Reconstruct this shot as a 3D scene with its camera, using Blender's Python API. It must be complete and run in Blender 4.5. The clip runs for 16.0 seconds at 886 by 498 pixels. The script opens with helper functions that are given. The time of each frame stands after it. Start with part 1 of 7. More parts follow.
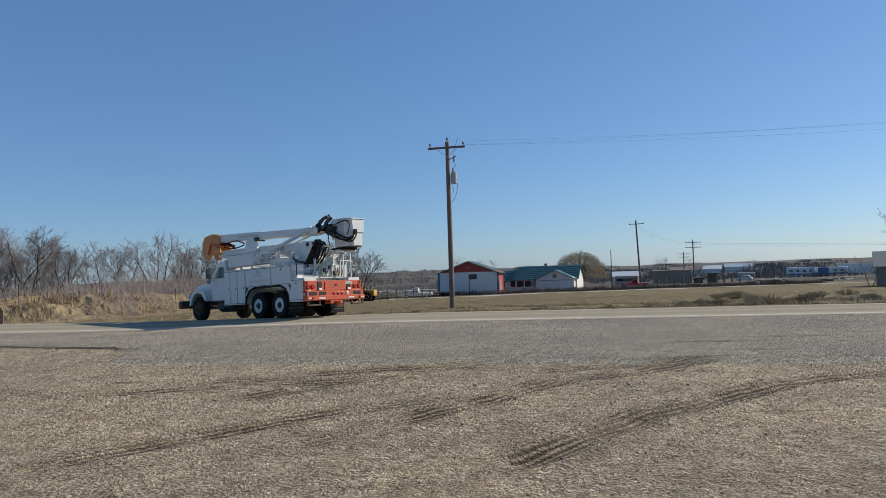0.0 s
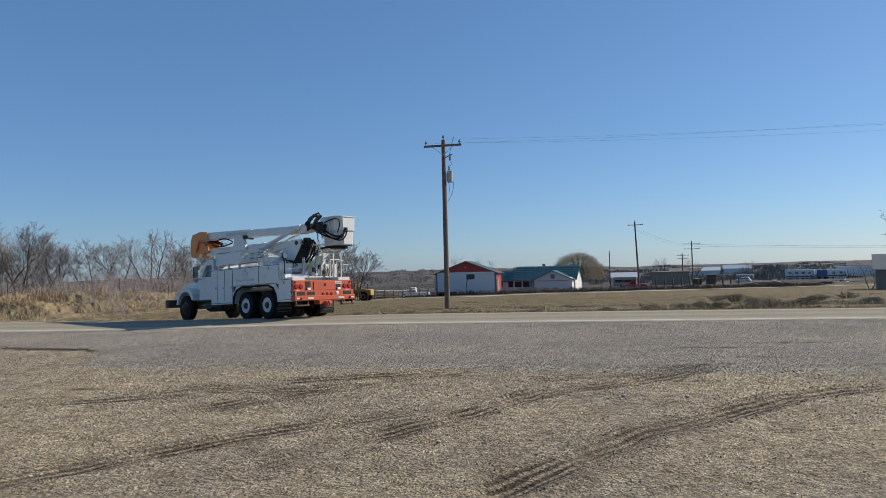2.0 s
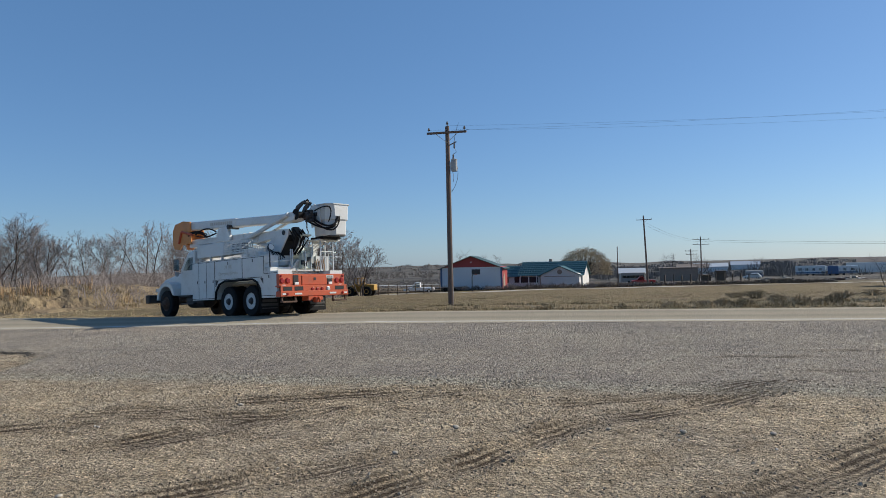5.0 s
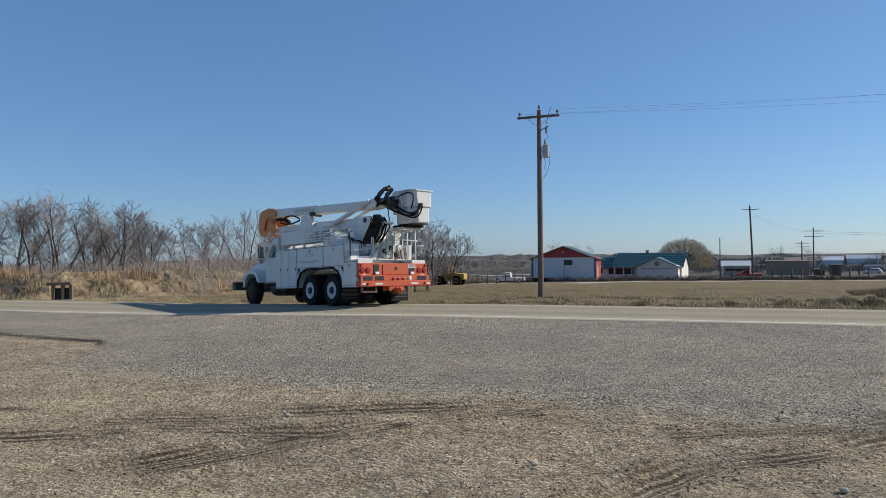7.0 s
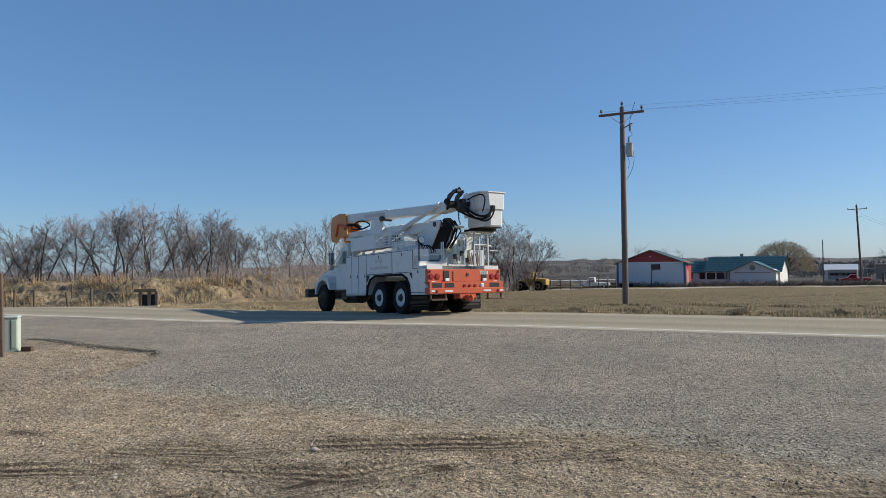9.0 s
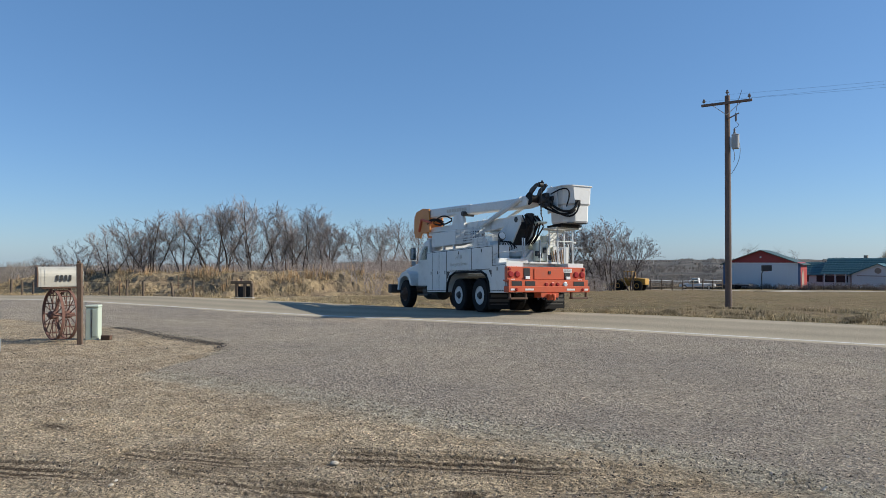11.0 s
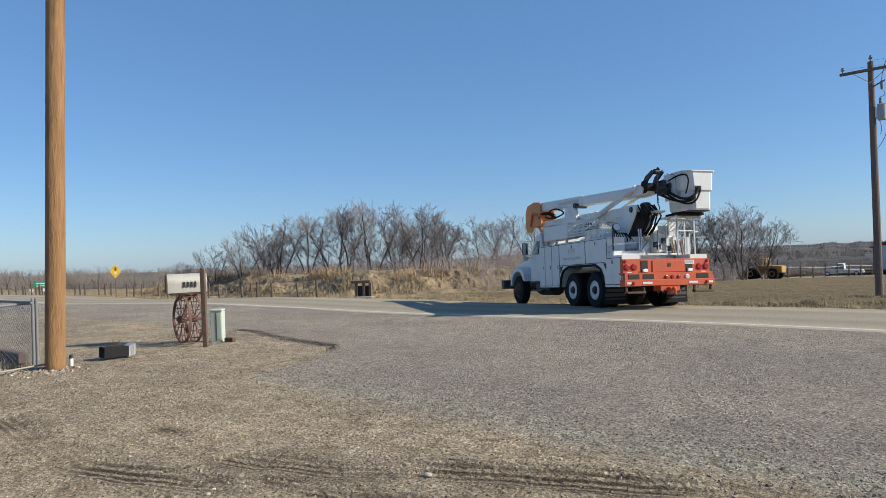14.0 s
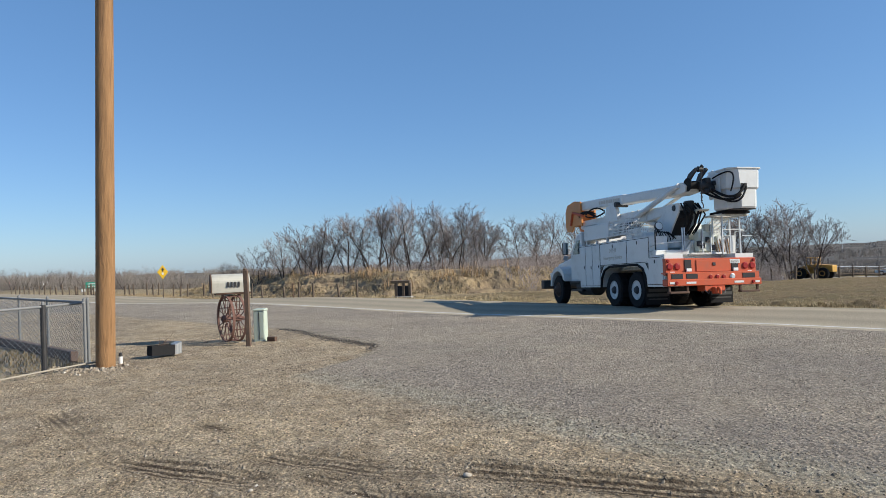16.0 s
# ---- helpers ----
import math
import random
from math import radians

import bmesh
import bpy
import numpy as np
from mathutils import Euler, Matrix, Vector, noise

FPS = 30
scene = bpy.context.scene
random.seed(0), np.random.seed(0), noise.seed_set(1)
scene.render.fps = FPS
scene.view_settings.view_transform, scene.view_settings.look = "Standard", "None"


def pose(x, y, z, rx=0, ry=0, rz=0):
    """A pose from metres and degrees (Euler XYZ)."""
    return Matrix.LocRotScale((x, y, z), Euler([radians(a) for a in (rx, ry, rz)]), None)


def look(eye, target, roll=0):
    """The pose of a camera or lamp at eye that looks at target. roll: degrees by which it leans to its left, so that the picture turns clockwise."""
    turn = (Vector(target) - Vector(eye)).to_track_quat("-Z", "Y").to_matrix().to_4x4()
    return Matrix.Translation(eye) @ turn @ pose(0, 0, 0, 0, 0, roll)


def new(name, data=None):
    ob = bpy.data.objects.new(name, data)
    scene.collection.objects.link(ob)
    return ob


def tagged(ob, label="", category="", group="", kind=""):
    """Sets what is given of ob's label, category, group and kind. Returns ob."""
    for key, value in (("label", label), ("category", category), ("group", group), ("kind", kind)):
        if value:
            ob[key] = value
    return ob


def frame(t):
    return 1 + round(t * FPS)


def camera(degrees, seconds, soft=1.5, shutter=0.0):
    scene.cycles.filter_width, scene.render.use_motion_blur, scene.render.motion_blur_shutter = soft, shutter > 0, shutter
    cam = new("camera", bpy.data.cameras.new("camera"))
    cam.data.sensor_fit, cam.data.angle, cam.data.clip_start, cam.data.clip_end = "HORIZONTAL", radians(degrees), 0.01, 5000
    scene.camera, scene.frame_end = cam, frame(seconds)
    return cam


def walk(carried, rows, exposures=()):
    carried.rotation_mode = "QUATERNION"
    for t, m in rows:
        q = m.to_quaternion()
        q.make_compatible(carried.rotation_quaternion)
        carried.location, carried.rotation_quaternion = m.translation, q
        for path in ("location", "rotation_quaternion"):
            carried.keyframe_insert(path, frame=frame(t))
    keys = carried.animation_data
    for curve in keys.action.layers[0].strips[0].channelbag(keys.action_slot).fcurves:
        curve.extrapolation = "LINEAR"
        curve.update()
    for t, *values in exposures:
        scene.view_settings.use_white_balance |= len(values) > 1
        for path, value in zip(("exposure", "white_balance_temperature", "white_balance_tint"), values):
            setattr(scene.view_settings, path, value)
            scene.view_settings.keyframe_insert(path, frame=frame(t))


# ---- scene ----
cam = camera(66.40, 16.0, soft=0.45)
# seconds, eye (x, y, z), yaw to the left, pitch up, roll
ROWS = [
    (0.0, -0.000, -0.000, 1.503, 0.003, 1.760, -1.867),
    (0.5, 0.104, 0.177, 1.524, 0.311, 2.363, -2.040),
    (1.0, 0.192, 0.270, 1.519, 0.101, 1.939, -1.709),
    (1.5, 0.212, 0.387, 1.504, 0.209, 1.421, -1.438),
    (2.0, 0.212, 0.649, 1.515, -0.089, 1.729, -1.463),
    (2.5, 0.233, 0.971, 1.513, -0.626, 1.520, -1.670),
    (3.0, 0.291, 1.377, 1.516, -0.371, 1.373, -1.805),
    (3.2, 0.297, 1.519, 1.506, -0.599, 1.435, -1.831),
    (5.3, 0.343, 3.022, 1.444, 0.910, 1.284, -1.027),
    (5.5, 0.372, 3.155, 1.448, 1.612, 1.111, -0.939),
    (6.0, 0.425, 3.497, 1.449, 4.816, 0.400, -0.167),
    (6.5, 0.415, 3.832, 1.469, 5.807, 0.576, -0.304),
    (7.0, 0.423, 4.051, 1.475, 8.147, 0.547, -0.535),
    (7.5, 0.469, 4.268, 1.487, 12.187, 1.115, -1.469),
    (8.0, 0.470, 4.543, 1.484, 12.371, 2.035, -1.393),
    (8.5, 0.453, 4.803, 1.497, 14.020, 1.480, -1.177),
    (8.7, 0.469, 4.962, 1.484, 14.421, 1.203, -1.056),
    (10.8, 0.749, 5.904, 1.473, 22.527, 1.102, 0.032),
    (11.0, 0.755, 5.977, 1.470, 23.356, 0.858, -0.006),
    (11.5, 0.697, 6.202, 1.473, 25.100, -0.232, -1.073),
    (12.0, 0.651, 6.344, 1.501, 27.012, -0.214, -1.994),
    (12.5, 0.729, 6.382, 1.505, 29.554, 0.222, -1.704),
    (13.0, 0.775, 6.364, 1.509, 30.974, 0.370, -1.892),
    (13.5, 0.806, 6.334, 1.519, 32.128, 0.495, -1.946),
    (14.0, 0.810, 6.327, 1.517, 33.297, 0.569, -1.897),
    (14.5, 0.834, 6.302, 1.521, 34.492, 0.642, -2.032),
    (15.0, 0.827, 6.309, 1.521, 35.288, 0.811, -1.989),
    (15.5, 0.814, 6.327, 1.515, 36.093, 0.707, -1.981),
    (16.0, 0.811, 6.338, 1.514, 36.627, 0.691, -2.076),
]


def aim(x, y, z, yaw, pitch, roll):
    """A camera pose from its eye and its yaw, pitch and roll in degrees."""
    return pose(x, y, z, 0, 0, yaw) @ pose(0, 0, 0, 90 + pitch) @ pose(0, 0, 0, 0, 0, roll)


walk(cam, [(t, aim(*row)) for t, *row in ROWS], [(0.0, -0.03), (5.0, -0.01), (8.5, 0.04), (11.5, 0.17), (16.0, 0.25)])

# ---- light ----
SUN_EL, SUN_DIR = 31.0, Vector((0.92, 0.39, 0)).normalized()   # towards the sun, on the ground
world = bpy.data.worlds.new("sky")
scene.world = world
world.use_nodes = True
wn = world.node_tree.nodes
sky = wn.new("ShaderNodeTexSky")
sky.sky_type = "NISHITA"
sky.sun_disc = False
sky.sun_elevation = radians(SUN_EL)
sky.sun_rotation = math.atan2(SUN_DIR.x, SUN_DIR.y)
sky.altitude, sky.air_density, sky.dust_density, sky.ozone_density = 700, 1.0, 0.5, 3.4
clear = wn.new("ShaderNodeMix")                            # a very clear, dry day: an even deep blue under the haze of the horizon
clear.data_type = "RGBA"
clear.inputs["Factor"].default_value, clear.inputs["B"].default_value = 0.40, (1.10, 2.52, 4.40, 1)
world.node_tree.links.new(sky.outputs[0], clear.inputs["A"])
cool = wn.new("ShaderNodeMix")
cool.data_type, cool.blend_type = "RGBA", "MULTIPLY"
cool.inputs["Factor"].default_value, cool.inputs["B"].default_value = 1.0, (0.86, 0.965, 1.095, 1)
world.node_tree.links.new(clear.outputs["Result"], cool.inputs["A"])
world.node_tree.links.new(cool.outputs["Result"], wn["Background"].inputs[0])
wn["Background"].inputs[1].default_value = 0.110
sun = new("sun", bpy.data.lights.new("sun", "SUN"))
sun.data.energy, sun.data.angle, sun.data.color = 5.5, radians(0.53), (1.0, 0.93, 0.80)
to_sun = SUN_DIR * math.cos(radians(SUN_EL)) + Vector((0, 0, math.sin(radians(SUN_EL))))
sun.matrix_basis = look((60, 40, 60), Vector((60, 40, 60)) - to_sun)


# ---- materials ----
def mat(name, color, rough=0.6, metal=0.0, vary=0.12, scale=6.0, bump=0.0, bump_scale=40.0, dirt=None, dirt_amount=0.35, dirt_scale=1.5, per_object=0.0, spec=0.5):
    """A painted, wooden or mineral surface: grain at one scale, stains at another, fine relief."""
    m = bpy.data.materials.new(name)
    m.use_nodes = True
    nt = m.node_tree
    N, L = nt.nodes, nt.links
    b = N["Principled BSDF"]
    b.inputs["Roughness"].default_value = rough
    b.inputs["Metallic"].default_value = metal
    b.inputs["Specular IOR Level"].default_value = spec
    co = N.new("ShaderNodeTexCoord")
    n1 = N.new("ShaderNodeTexNoise")
    n1.inputs["Scale"].default_value, n1.inputs["Detail"].default_value = scale, 6
    L.new(co.outputs["Object"], n1.inputs["Vector"])
    mix = N.new("ShaderNodeMix")
    mix.data_type = "RGBA"
    c = Vector(color)
    mix.inputs["A"].default_value = (*(c * (1 - vary)), 1)
    mix.inputs["B"].default_value = (*[min(1, v * (1 + vary)) for v in c], 1)
    L.new(n1.outputs["Fac"], mix.inputs["Factor"])
    out = mix.outputs["Result"]
    if dirt:
        n2 = N.new("ShaderNodeTexNoise")
        n2.inputs["Scale"].default_value, n2.inputs["Detail"].default_value, n2.inputs["Roughness"].default_value = dirt_scale, 9, 0.7
        L.new(co.outputs["Object"], n2.inputs["Vector"])
        r = N.new("ShaderNodeMapRange")
        r.inputs["From Min"].default_value, r.inputs["From Max"].default_value = 0.5, 0.75
        r.inputs["To Max"].default_value = dirt_amount
        L.new(n2.outputs["Fac"], r.inputs["Value"])
        m2 = N.new("ShaderNodeMix")
        m2.data_type = "RGBA"
        m2.inputs["B"].default_value = (*dirt, 1)
        L.new(out, m2.inputs["A"])
        L.new(r.outputs[0], m2.inputs["Factor"])
        out = m2.outputs["Result"]
    if per_object:
        oi = N.new("ShaderNodeObjectInfo")
        hs = N.new("ShaderNodeHueSaturation")
        r = N.new("ShaderNodeMapRange")
        r.inputs["To Min"].default_value, r.inputs["To Max"].default_value = 1 - per_object, 1 + per_object
        L.new(oi.outputs["Random"], r.inputs["Value"])
        L.new(r.outputs[0], hs.inputs["Value"])
        L.new(out, hs.inputs["Color"])
        out = hs.outputs["Color"]
    L.new(out, b.inputs["Base Color"])
    if bump:
        n3 = N.new("ShaderNodeTexNoise")
        n3.inputs["Scale"].default_value, n3.inputs["Detail"].default_value = bump_scale, 4
        L.new(co.outputs["Object"], n3.inputs["Vector"])
        bp = N.new("ShaderNodeBump")
        bp.inputs["Strength"].default_value, bp.inputs["Distance"].default_value = bump, 0.02
        L.new(n3.outputs["Fac"], bp.inputs["Height"])
        L.new(bp.outputs[0], b.inputs["Normal"])
    return m


M_WHITE = mat("white_paint", (0.64, 0.64, 0.62), 0.38, vary=0.04, dirt=(0.30, 0.26, 0.21), dirt_amount=0.35, dirt_scale=2.2)
M_WHITE_OLD = mat("worn_white_paint", (0.66, 0.66, 0.63), 0.55, vary=0.06, dirt=(0.16, 0.12, 0.09), dirt_amount=0.8, dirt_scale=3.5, bump=0.1)
M_ORANGE = mat("orange_paint", (0.49, 0.080, 0.024), 0.5, vary=0.14, dirt=(0.20, 0.08, 0.05), dirt_amount=0.55, dirt_scale=3.0)
M_BOOM_ORANGE = mat("boom_orange_paint", (0.56, 0.21, 0.045), 0.5, vary=0.06, dirt=(0.25, 0.12, 0.05), dirt_amount=0.4)
M_BLACK = mat("black_rubber", (0.011, 0.011, 0.012), 0.85, vary=0.3, dirt=(0.045, 0.039, 0.033), dirt_amount=0.2, spec=0.25)
M_DARK = mat("dark_steel", (0.035, 0.035, 0.037), 0.55, metal=0.3, vary=0.2, dirt=(0.12, 0.10, 0.08))
M_STEEL = mat("galvanised_steel", (0.50, 0.51, 0.52), 0.45, metal=0.85, vary=0.12)
M_ALU = mat("polished_aluminium", (0.72, 0.72, 0.72), 0.3, metal=0.95, vary=0.06, dirt=(0.3, 0.27, 0.22))

# ---- the lie of the land ----
ROAD_X, ROAD_Y, ROAD_Y0 = 0.1867, 0.9824, 20.1      # way across the road, and where its near line crosses x = 0


def across(x, y):
    """Metres past the road's near white line."""
    return x * ROAD_X + (y - ROAD_Y0) * ROAD_Y


def road_point(u, s):
    """The point u metres along the road (to the east) and s metres past its near line."""
    return (u * ROAD_Y + s * ROAD_X, ROAD_Y0 - u * ROAD_X + s * ROAD_Y)


def smooth(a, b, v):
    v = min(1.0, max(0.0, (v - a) / (b - a)))
    return v * v * (3 - 2 * v)


FALL_S = (-3000, 0, 2.6, 4.6, 6.6, 10, 17, 92, 200, 600, 4000)
FALL_Z = (0, 0, 0.05, -0.05, -0.22, -0.5, -0.65, -3.1, -4.5, -8, -8)


END_S = (10, 12, 16, 19, 22.5, 30, 60)
END_U = (-33, -31, -28.3, -26.2, -24.3, -24.0, -24.0)


def berm(x, y):
    """Height of the grassy bank along the far side of the road, in the west."""
    u, s = x * ROAD_Y - (y - ROAD_Y0) * ROAD_X, across(x, y)
    if u > -20 or u < -120:
        return 0.0
    ragged = 0.9 * noise.noise((x * 0.25, y * 0.25, 4)) + 0.45 * noise.noise((x * 0.9, y * 0.9, 6))
    inward = min(s - 12.6, (float(np.interp(s, END_S, END_U)) - u) * 0.85) + ragged
    top = 1.63 + 0.15 * noise.noise((x * 0.11, y * 0.11, 2)) + 0.16 * noise.noise((x * 0.5, y * 0.5, 5))
    return top * smooth(0, 4.6, inward) * smooth(-74, -56, u) * (1 - smooth(46, 62, s))


def hills(x, y):
    d = math.hypot(x, y)
    if d < 250:
        return 0.0
    a = math.atan2(x, y)
    h = 1 + 8 * noise.noise((a * 5.0, 1.3, 0)) + 7 * noise.noise((a * 17.0, 4.1, 0)) + 4.0 * noise.noise((a * 55.0, 2.7, 0)) + 5 * smooth(-0.5, -0.1, a) * smooth(0.5, 0.1, a)
    h -= 0.012 * max(0.0, d - 500) * smooth(-0.45, -0.75, a)
    return smooth(700, 1500, d) * h + smooth(250, 500, d) * 1.2 * noise.noise((x * 0.01, y * 0.01, 9))


def west_fall(x, y):
    """The road and its shoulders sink gently towards the west."""
    u = x * ROAD_Y - (y - ROAD_Y0) * ROAD_X
    dip = -0.13 * smooth(-1, -13, u) * smooth(-6, -0.5, across(x, y))
    return dip - 0.55 * smooth(-20, -46, u) - 0.9 * smooth(-46, -140, u)


def ground_z(x, y):
    s = across(x, y)
    z = float(np.interp(s, FALL_S, FALL_Z)) + hills(x, y) + west_fall(x, y)
    if 10 < s < 70 and x < -10:
        z += berm(x, y)
    if s > 7:
        z += 0.10 * smooth(7, 9, s) * noise.noise((x * 0.35, y * 0.35, 7))
    return z


def apron_edge(x):
    """Where the old asphalt of the entrance ends and the dirt yard begins."""
    return float(np.interp(x, (-30, -11.2, -9.1, -7.5, -6.7, -6.3, -4, -2, 0.3, 2.2, 4.5, 9, 20, 40), (18.5, 16.6, 15.7, 15.3, 14.4, 12.7, 12.3, 11.8, 11.4, 10.7, 10.3, 9.5, 9, 10)))


def spread(a, b, step, grow, far):
    """Grid lines: even from a to b, then ever wider to +-far."""
    mid = list(np.arange(a, b, step))
    lo, hi, g = [], [], step
    while a - sum(lo) > -far:
        g *= grow
        lo.append(g)
    g = step
    while b + sum(hi) < far:
        g *= grow
        hi.append(g)
    left = list(a - np.cumsum(lo))[::-1]
    return left + mid + list(b + np.cumsum(hi))


TRACKS = [((-2.72, 8.44), (-1.9, 9.3), (-0.93, 10.1), (0.3, 10.7), (1.2, 11.0)), ((-3.6, 9.86), (-2.6, 10.0), (-1.9, 10.35), (-1.2, 10.55), (0.0, 10.8), (0.6, 10.75)),
          ((-2.4, 8.5), (-1.38, 9.5), (-0.72, 10.2)), ((-1.2, 6.2), (0.47, 7.9), (1.46, 9.0), (2.54, 9.5), (3.88, 10.4), (5.2, 12.2)), ((0.6, 5.4), (2.1, 6.9), (4.1, 8.3), (6.5, 9.2)),
          ((-7, 9.7), (-4.6, 9.1), (-2.4, 9.5), (-1.0, 9.7)), ((1.5, 9.9), (3.0, 10.3), (5.0, 11.2), (7.5, 12.0)), ((-3.4, 5.6), (-1.6, 7.2), (0.2, 8.3))]


def track_at(x, y):
    """Distance across the nearest wheel track, metres along it, and how deep it is pressed."""
    best = (9.0, 0.0, 0.0)
    for n, line in enumerate(TRACKS):
        run = 0.0
        for (ax, ay), (bx, by) in zip(line, line[1:]):
            dx, dy = bx - ax, by - ay
            L = math.hypot(dx, dy)
            f = ((x - ax) * dx + (y - ay) * dy) / (L * L)
            if -0.05 < f < 1.05:
                d = ((x - ax) * dy - (y - ay) * dx) / L
                if abs(d) < abs(best[0]):
                    best = (d, run + f * L, max(0.0, min(1.0, noise.noise((x * 0.7, y * 0.9, n)) * 1.1 + 0.8)))
            run += L
    return best


def yard_relief(x, y):
    s = across(x, y)
    if s > -0.5:
        return 0.0
    z = 0.018 * noise.noise((x * 0.5, y * 0.5, 0)) * smooth(-0.5, -3, s)
    dirt = smooth(apron_edge(x) + 0.25, apron_edge(x) - 0.25, y)
    z -= 0.03 * dirt
    if -14 < x < 14 and 2 < y < 20 and dirt > 0:
        z += dirt * (0.014 * noise.noise((x * 2.2, y * 2.2, 3)) + 0.010 * noise.noise((x * 6, y * 6, 4)))
        d, run, deep = track_at(x, y)
        if abs(d) < 0.5:
            tread = 0.8 + 0.4 * noise.noise((x * 2.5, y * 2.5, 8))
            z += dirt * deep * (-0.05 * tread * math.exp(-(d / 0.15) ** 2) + 0.026 * (math.exp(-((d - 0.25) / 0.08) ** 2) + math.exp(-((d + 0.25) / 0.08) ** 2)))
    return z


ARCS = [((-7.2, 15.5), (-5.2, 17.0), (-3.4, 18.2), (-2.2, 19.3)), ((-6.4, 14.6), (-4.4, 16.2), (-2.2, 17.6), (-0.6, 19.2)), ((1.2, 12.0), (2.6, 13.6), (3.0, 15.4), (2.4, 17.2), (1.0, 18.8)), ((2.6, 11.8), (4.2, 13.6), (4.6, 15.6), (4.0, 17.6))]


def arc_at(x, y):
    """Pale dust that turning wheels have left on the asphalt."""
    w = 0.0
    for line in ARCS:
        for (ax, ay), (bx, by) in zip(line, line[1:]):
            dx, dy = bx - ax, by - ay
            f = max(0.0, min(1.0, ((x - ax) * dx + (y - ay) * dy) / (dx * dx + dy * dy)))
            w = max(w, math.exp(-(math.hypot(x - ax - f * dx, y - ay - f * dy) / 0.16) ** 2))
    return 0.42 * w


DAMP = [(5.0, 12.8, 0.9, 0.16), (5.2, 11.4, 0.6, 0.16), (6.7, 13.3, 0.9, 0.14), (-0.9, 10.1, 0.55, 0.10), (0.3, 10.4, 0.45, 0.10), (-6.7, 12.85, 0.5, 0.07), (-2.5, 9.6, 0.7, 0.14), (-4.8, 10.2, 0.4, 0.1), (3.4, 9.6, 0.5, 0.1)]


def damp_and_lip_shade(x, y):
    """Damp, dark soil in the ruts; painted shadow along the asphalt's broken edge."""
    if not (-14 < x < 14 and 2 < y < 20):
        return 0.0
    w = 0.0
    if y < apron_edge(x) + 0.5:
        d, run, deep = track_at(x, y)
        w = (0.92 + 0.9 * noise.noise((x * 1.6, y * 2.2, 2))) * deep * math.exp(-(d / 0.26) ** 2)
    for cx, cy, rx, ry in DAMP:
        w = max(w, (0.7 + 0.7 * noise.noise((x * 4, y * 8, cx))) * math.exp(-((x - cx) / rx) ** 2 - ((y - cy + 0.12 * (x - cx) + 0.1 * noise.noise((x * 3, cy, 0))) / ry) ** 2))
    # dark band coloured in for the shadow under the asphalt's raised lip
    if -12.5 < x < -7.1:
        w = max(w, 0.95 * math.exp(-((y - apron_edge(x) - 0.02) / (0.07 + 0.06 * smooth(-10, -7.6, x))) ** 2) * smooth(-12.5, -11, x))
    return w


gx, gy = spread(-14, 12, 0.10, 1.065, 3600), spread(4, 20.5, 0.10, 1.065, 3600)
verts, attr_a, attr_g, attr_b, attr_d, attr_f, attr_p, attr_l, attr_r, attr_t = [], [], [], [], [], [], [], [], [], []
for y in gy:
    for x in gx:
        verts.append((x, y, ground_z(x, y) + yard_relief(x, y) - (0.30 * smooth(0.03, 0.4, berm(x, y)) if x < -10 else 0.0)))
        s = across(x, y)
        attr_a.append(smooth(apron_edge(x) - 0.3, apron_edge(x) + 0.3, y) if s < 3 else 1 - smooth(5, 7, s))
        attr_g.append(smooth(6.5, 8.5, s))
        attr_d.append(damp_and_lip_shade(x, y))
        lane_d, run_d, deep_d = track_at(x, y) if -13 < x < 13 and 3 < y < 14 else (9.0, 0.0, 0.0)
        attr_r.append(run_d if abs(lane_d) < 0.5 else 0.0)
        attr_t.append(deep_d * math.exp(-(lane_d / 0.21) ** 4) if y < apron_edge(x) + 0.3 else 0.0)
        attr_l.append(lane_d if abs(lane_d) < 0.42 else 0.008)
        attr_p.append(0.80 * math.exp(-((y - apron_edge(x) + 0.05) / 0.3) ** 2) if x > -7 and s < -1 else 0.0)
        if -8 < x < 6 and 11 < y < 20:
            attr_p[-1] = max(attr_p[-1], arc_at(x, y))
        attr_f.append(smooth(125, 210, math.hypot(x, y)))
        u_ = x * ROAD_Y - (y - ROAD_Y0) * ROAD_X
        attr_b.append(max(berm(x, y) / 1.4 if 10 < s < 70 and x < -10 else 0, 0.75 * smooth(-22, -27, u_) * smooth(7, 9, s) * smooth(50, 40, s)))
nx = len(gx)
faces = [(j * nx + i, j * nx + i + 1, (j + 1) * nx + i + 1, (j + 1) * nx + i) for j in range(len(gy) - 1) for i in range(nx - 1)]
me = bpy.data.meshes.new("ground")
me.from_pydata(verts, [], faces)
for key, values in (("apron", attr_a), ("field", attr_g), ("bank", attr_b), ("damp_and_lip_shade", attr_d), ("far", attr_f), ("dust", attr_p), ("lane", attr_l), ("run", attr_r), ("tread", attr_t)):
    me.attributes.new(key, "FLOAT", "POINT").data.foreach_set("value", values)
me.polygons.foreach_set("use_smooth", [True] * len(faces))


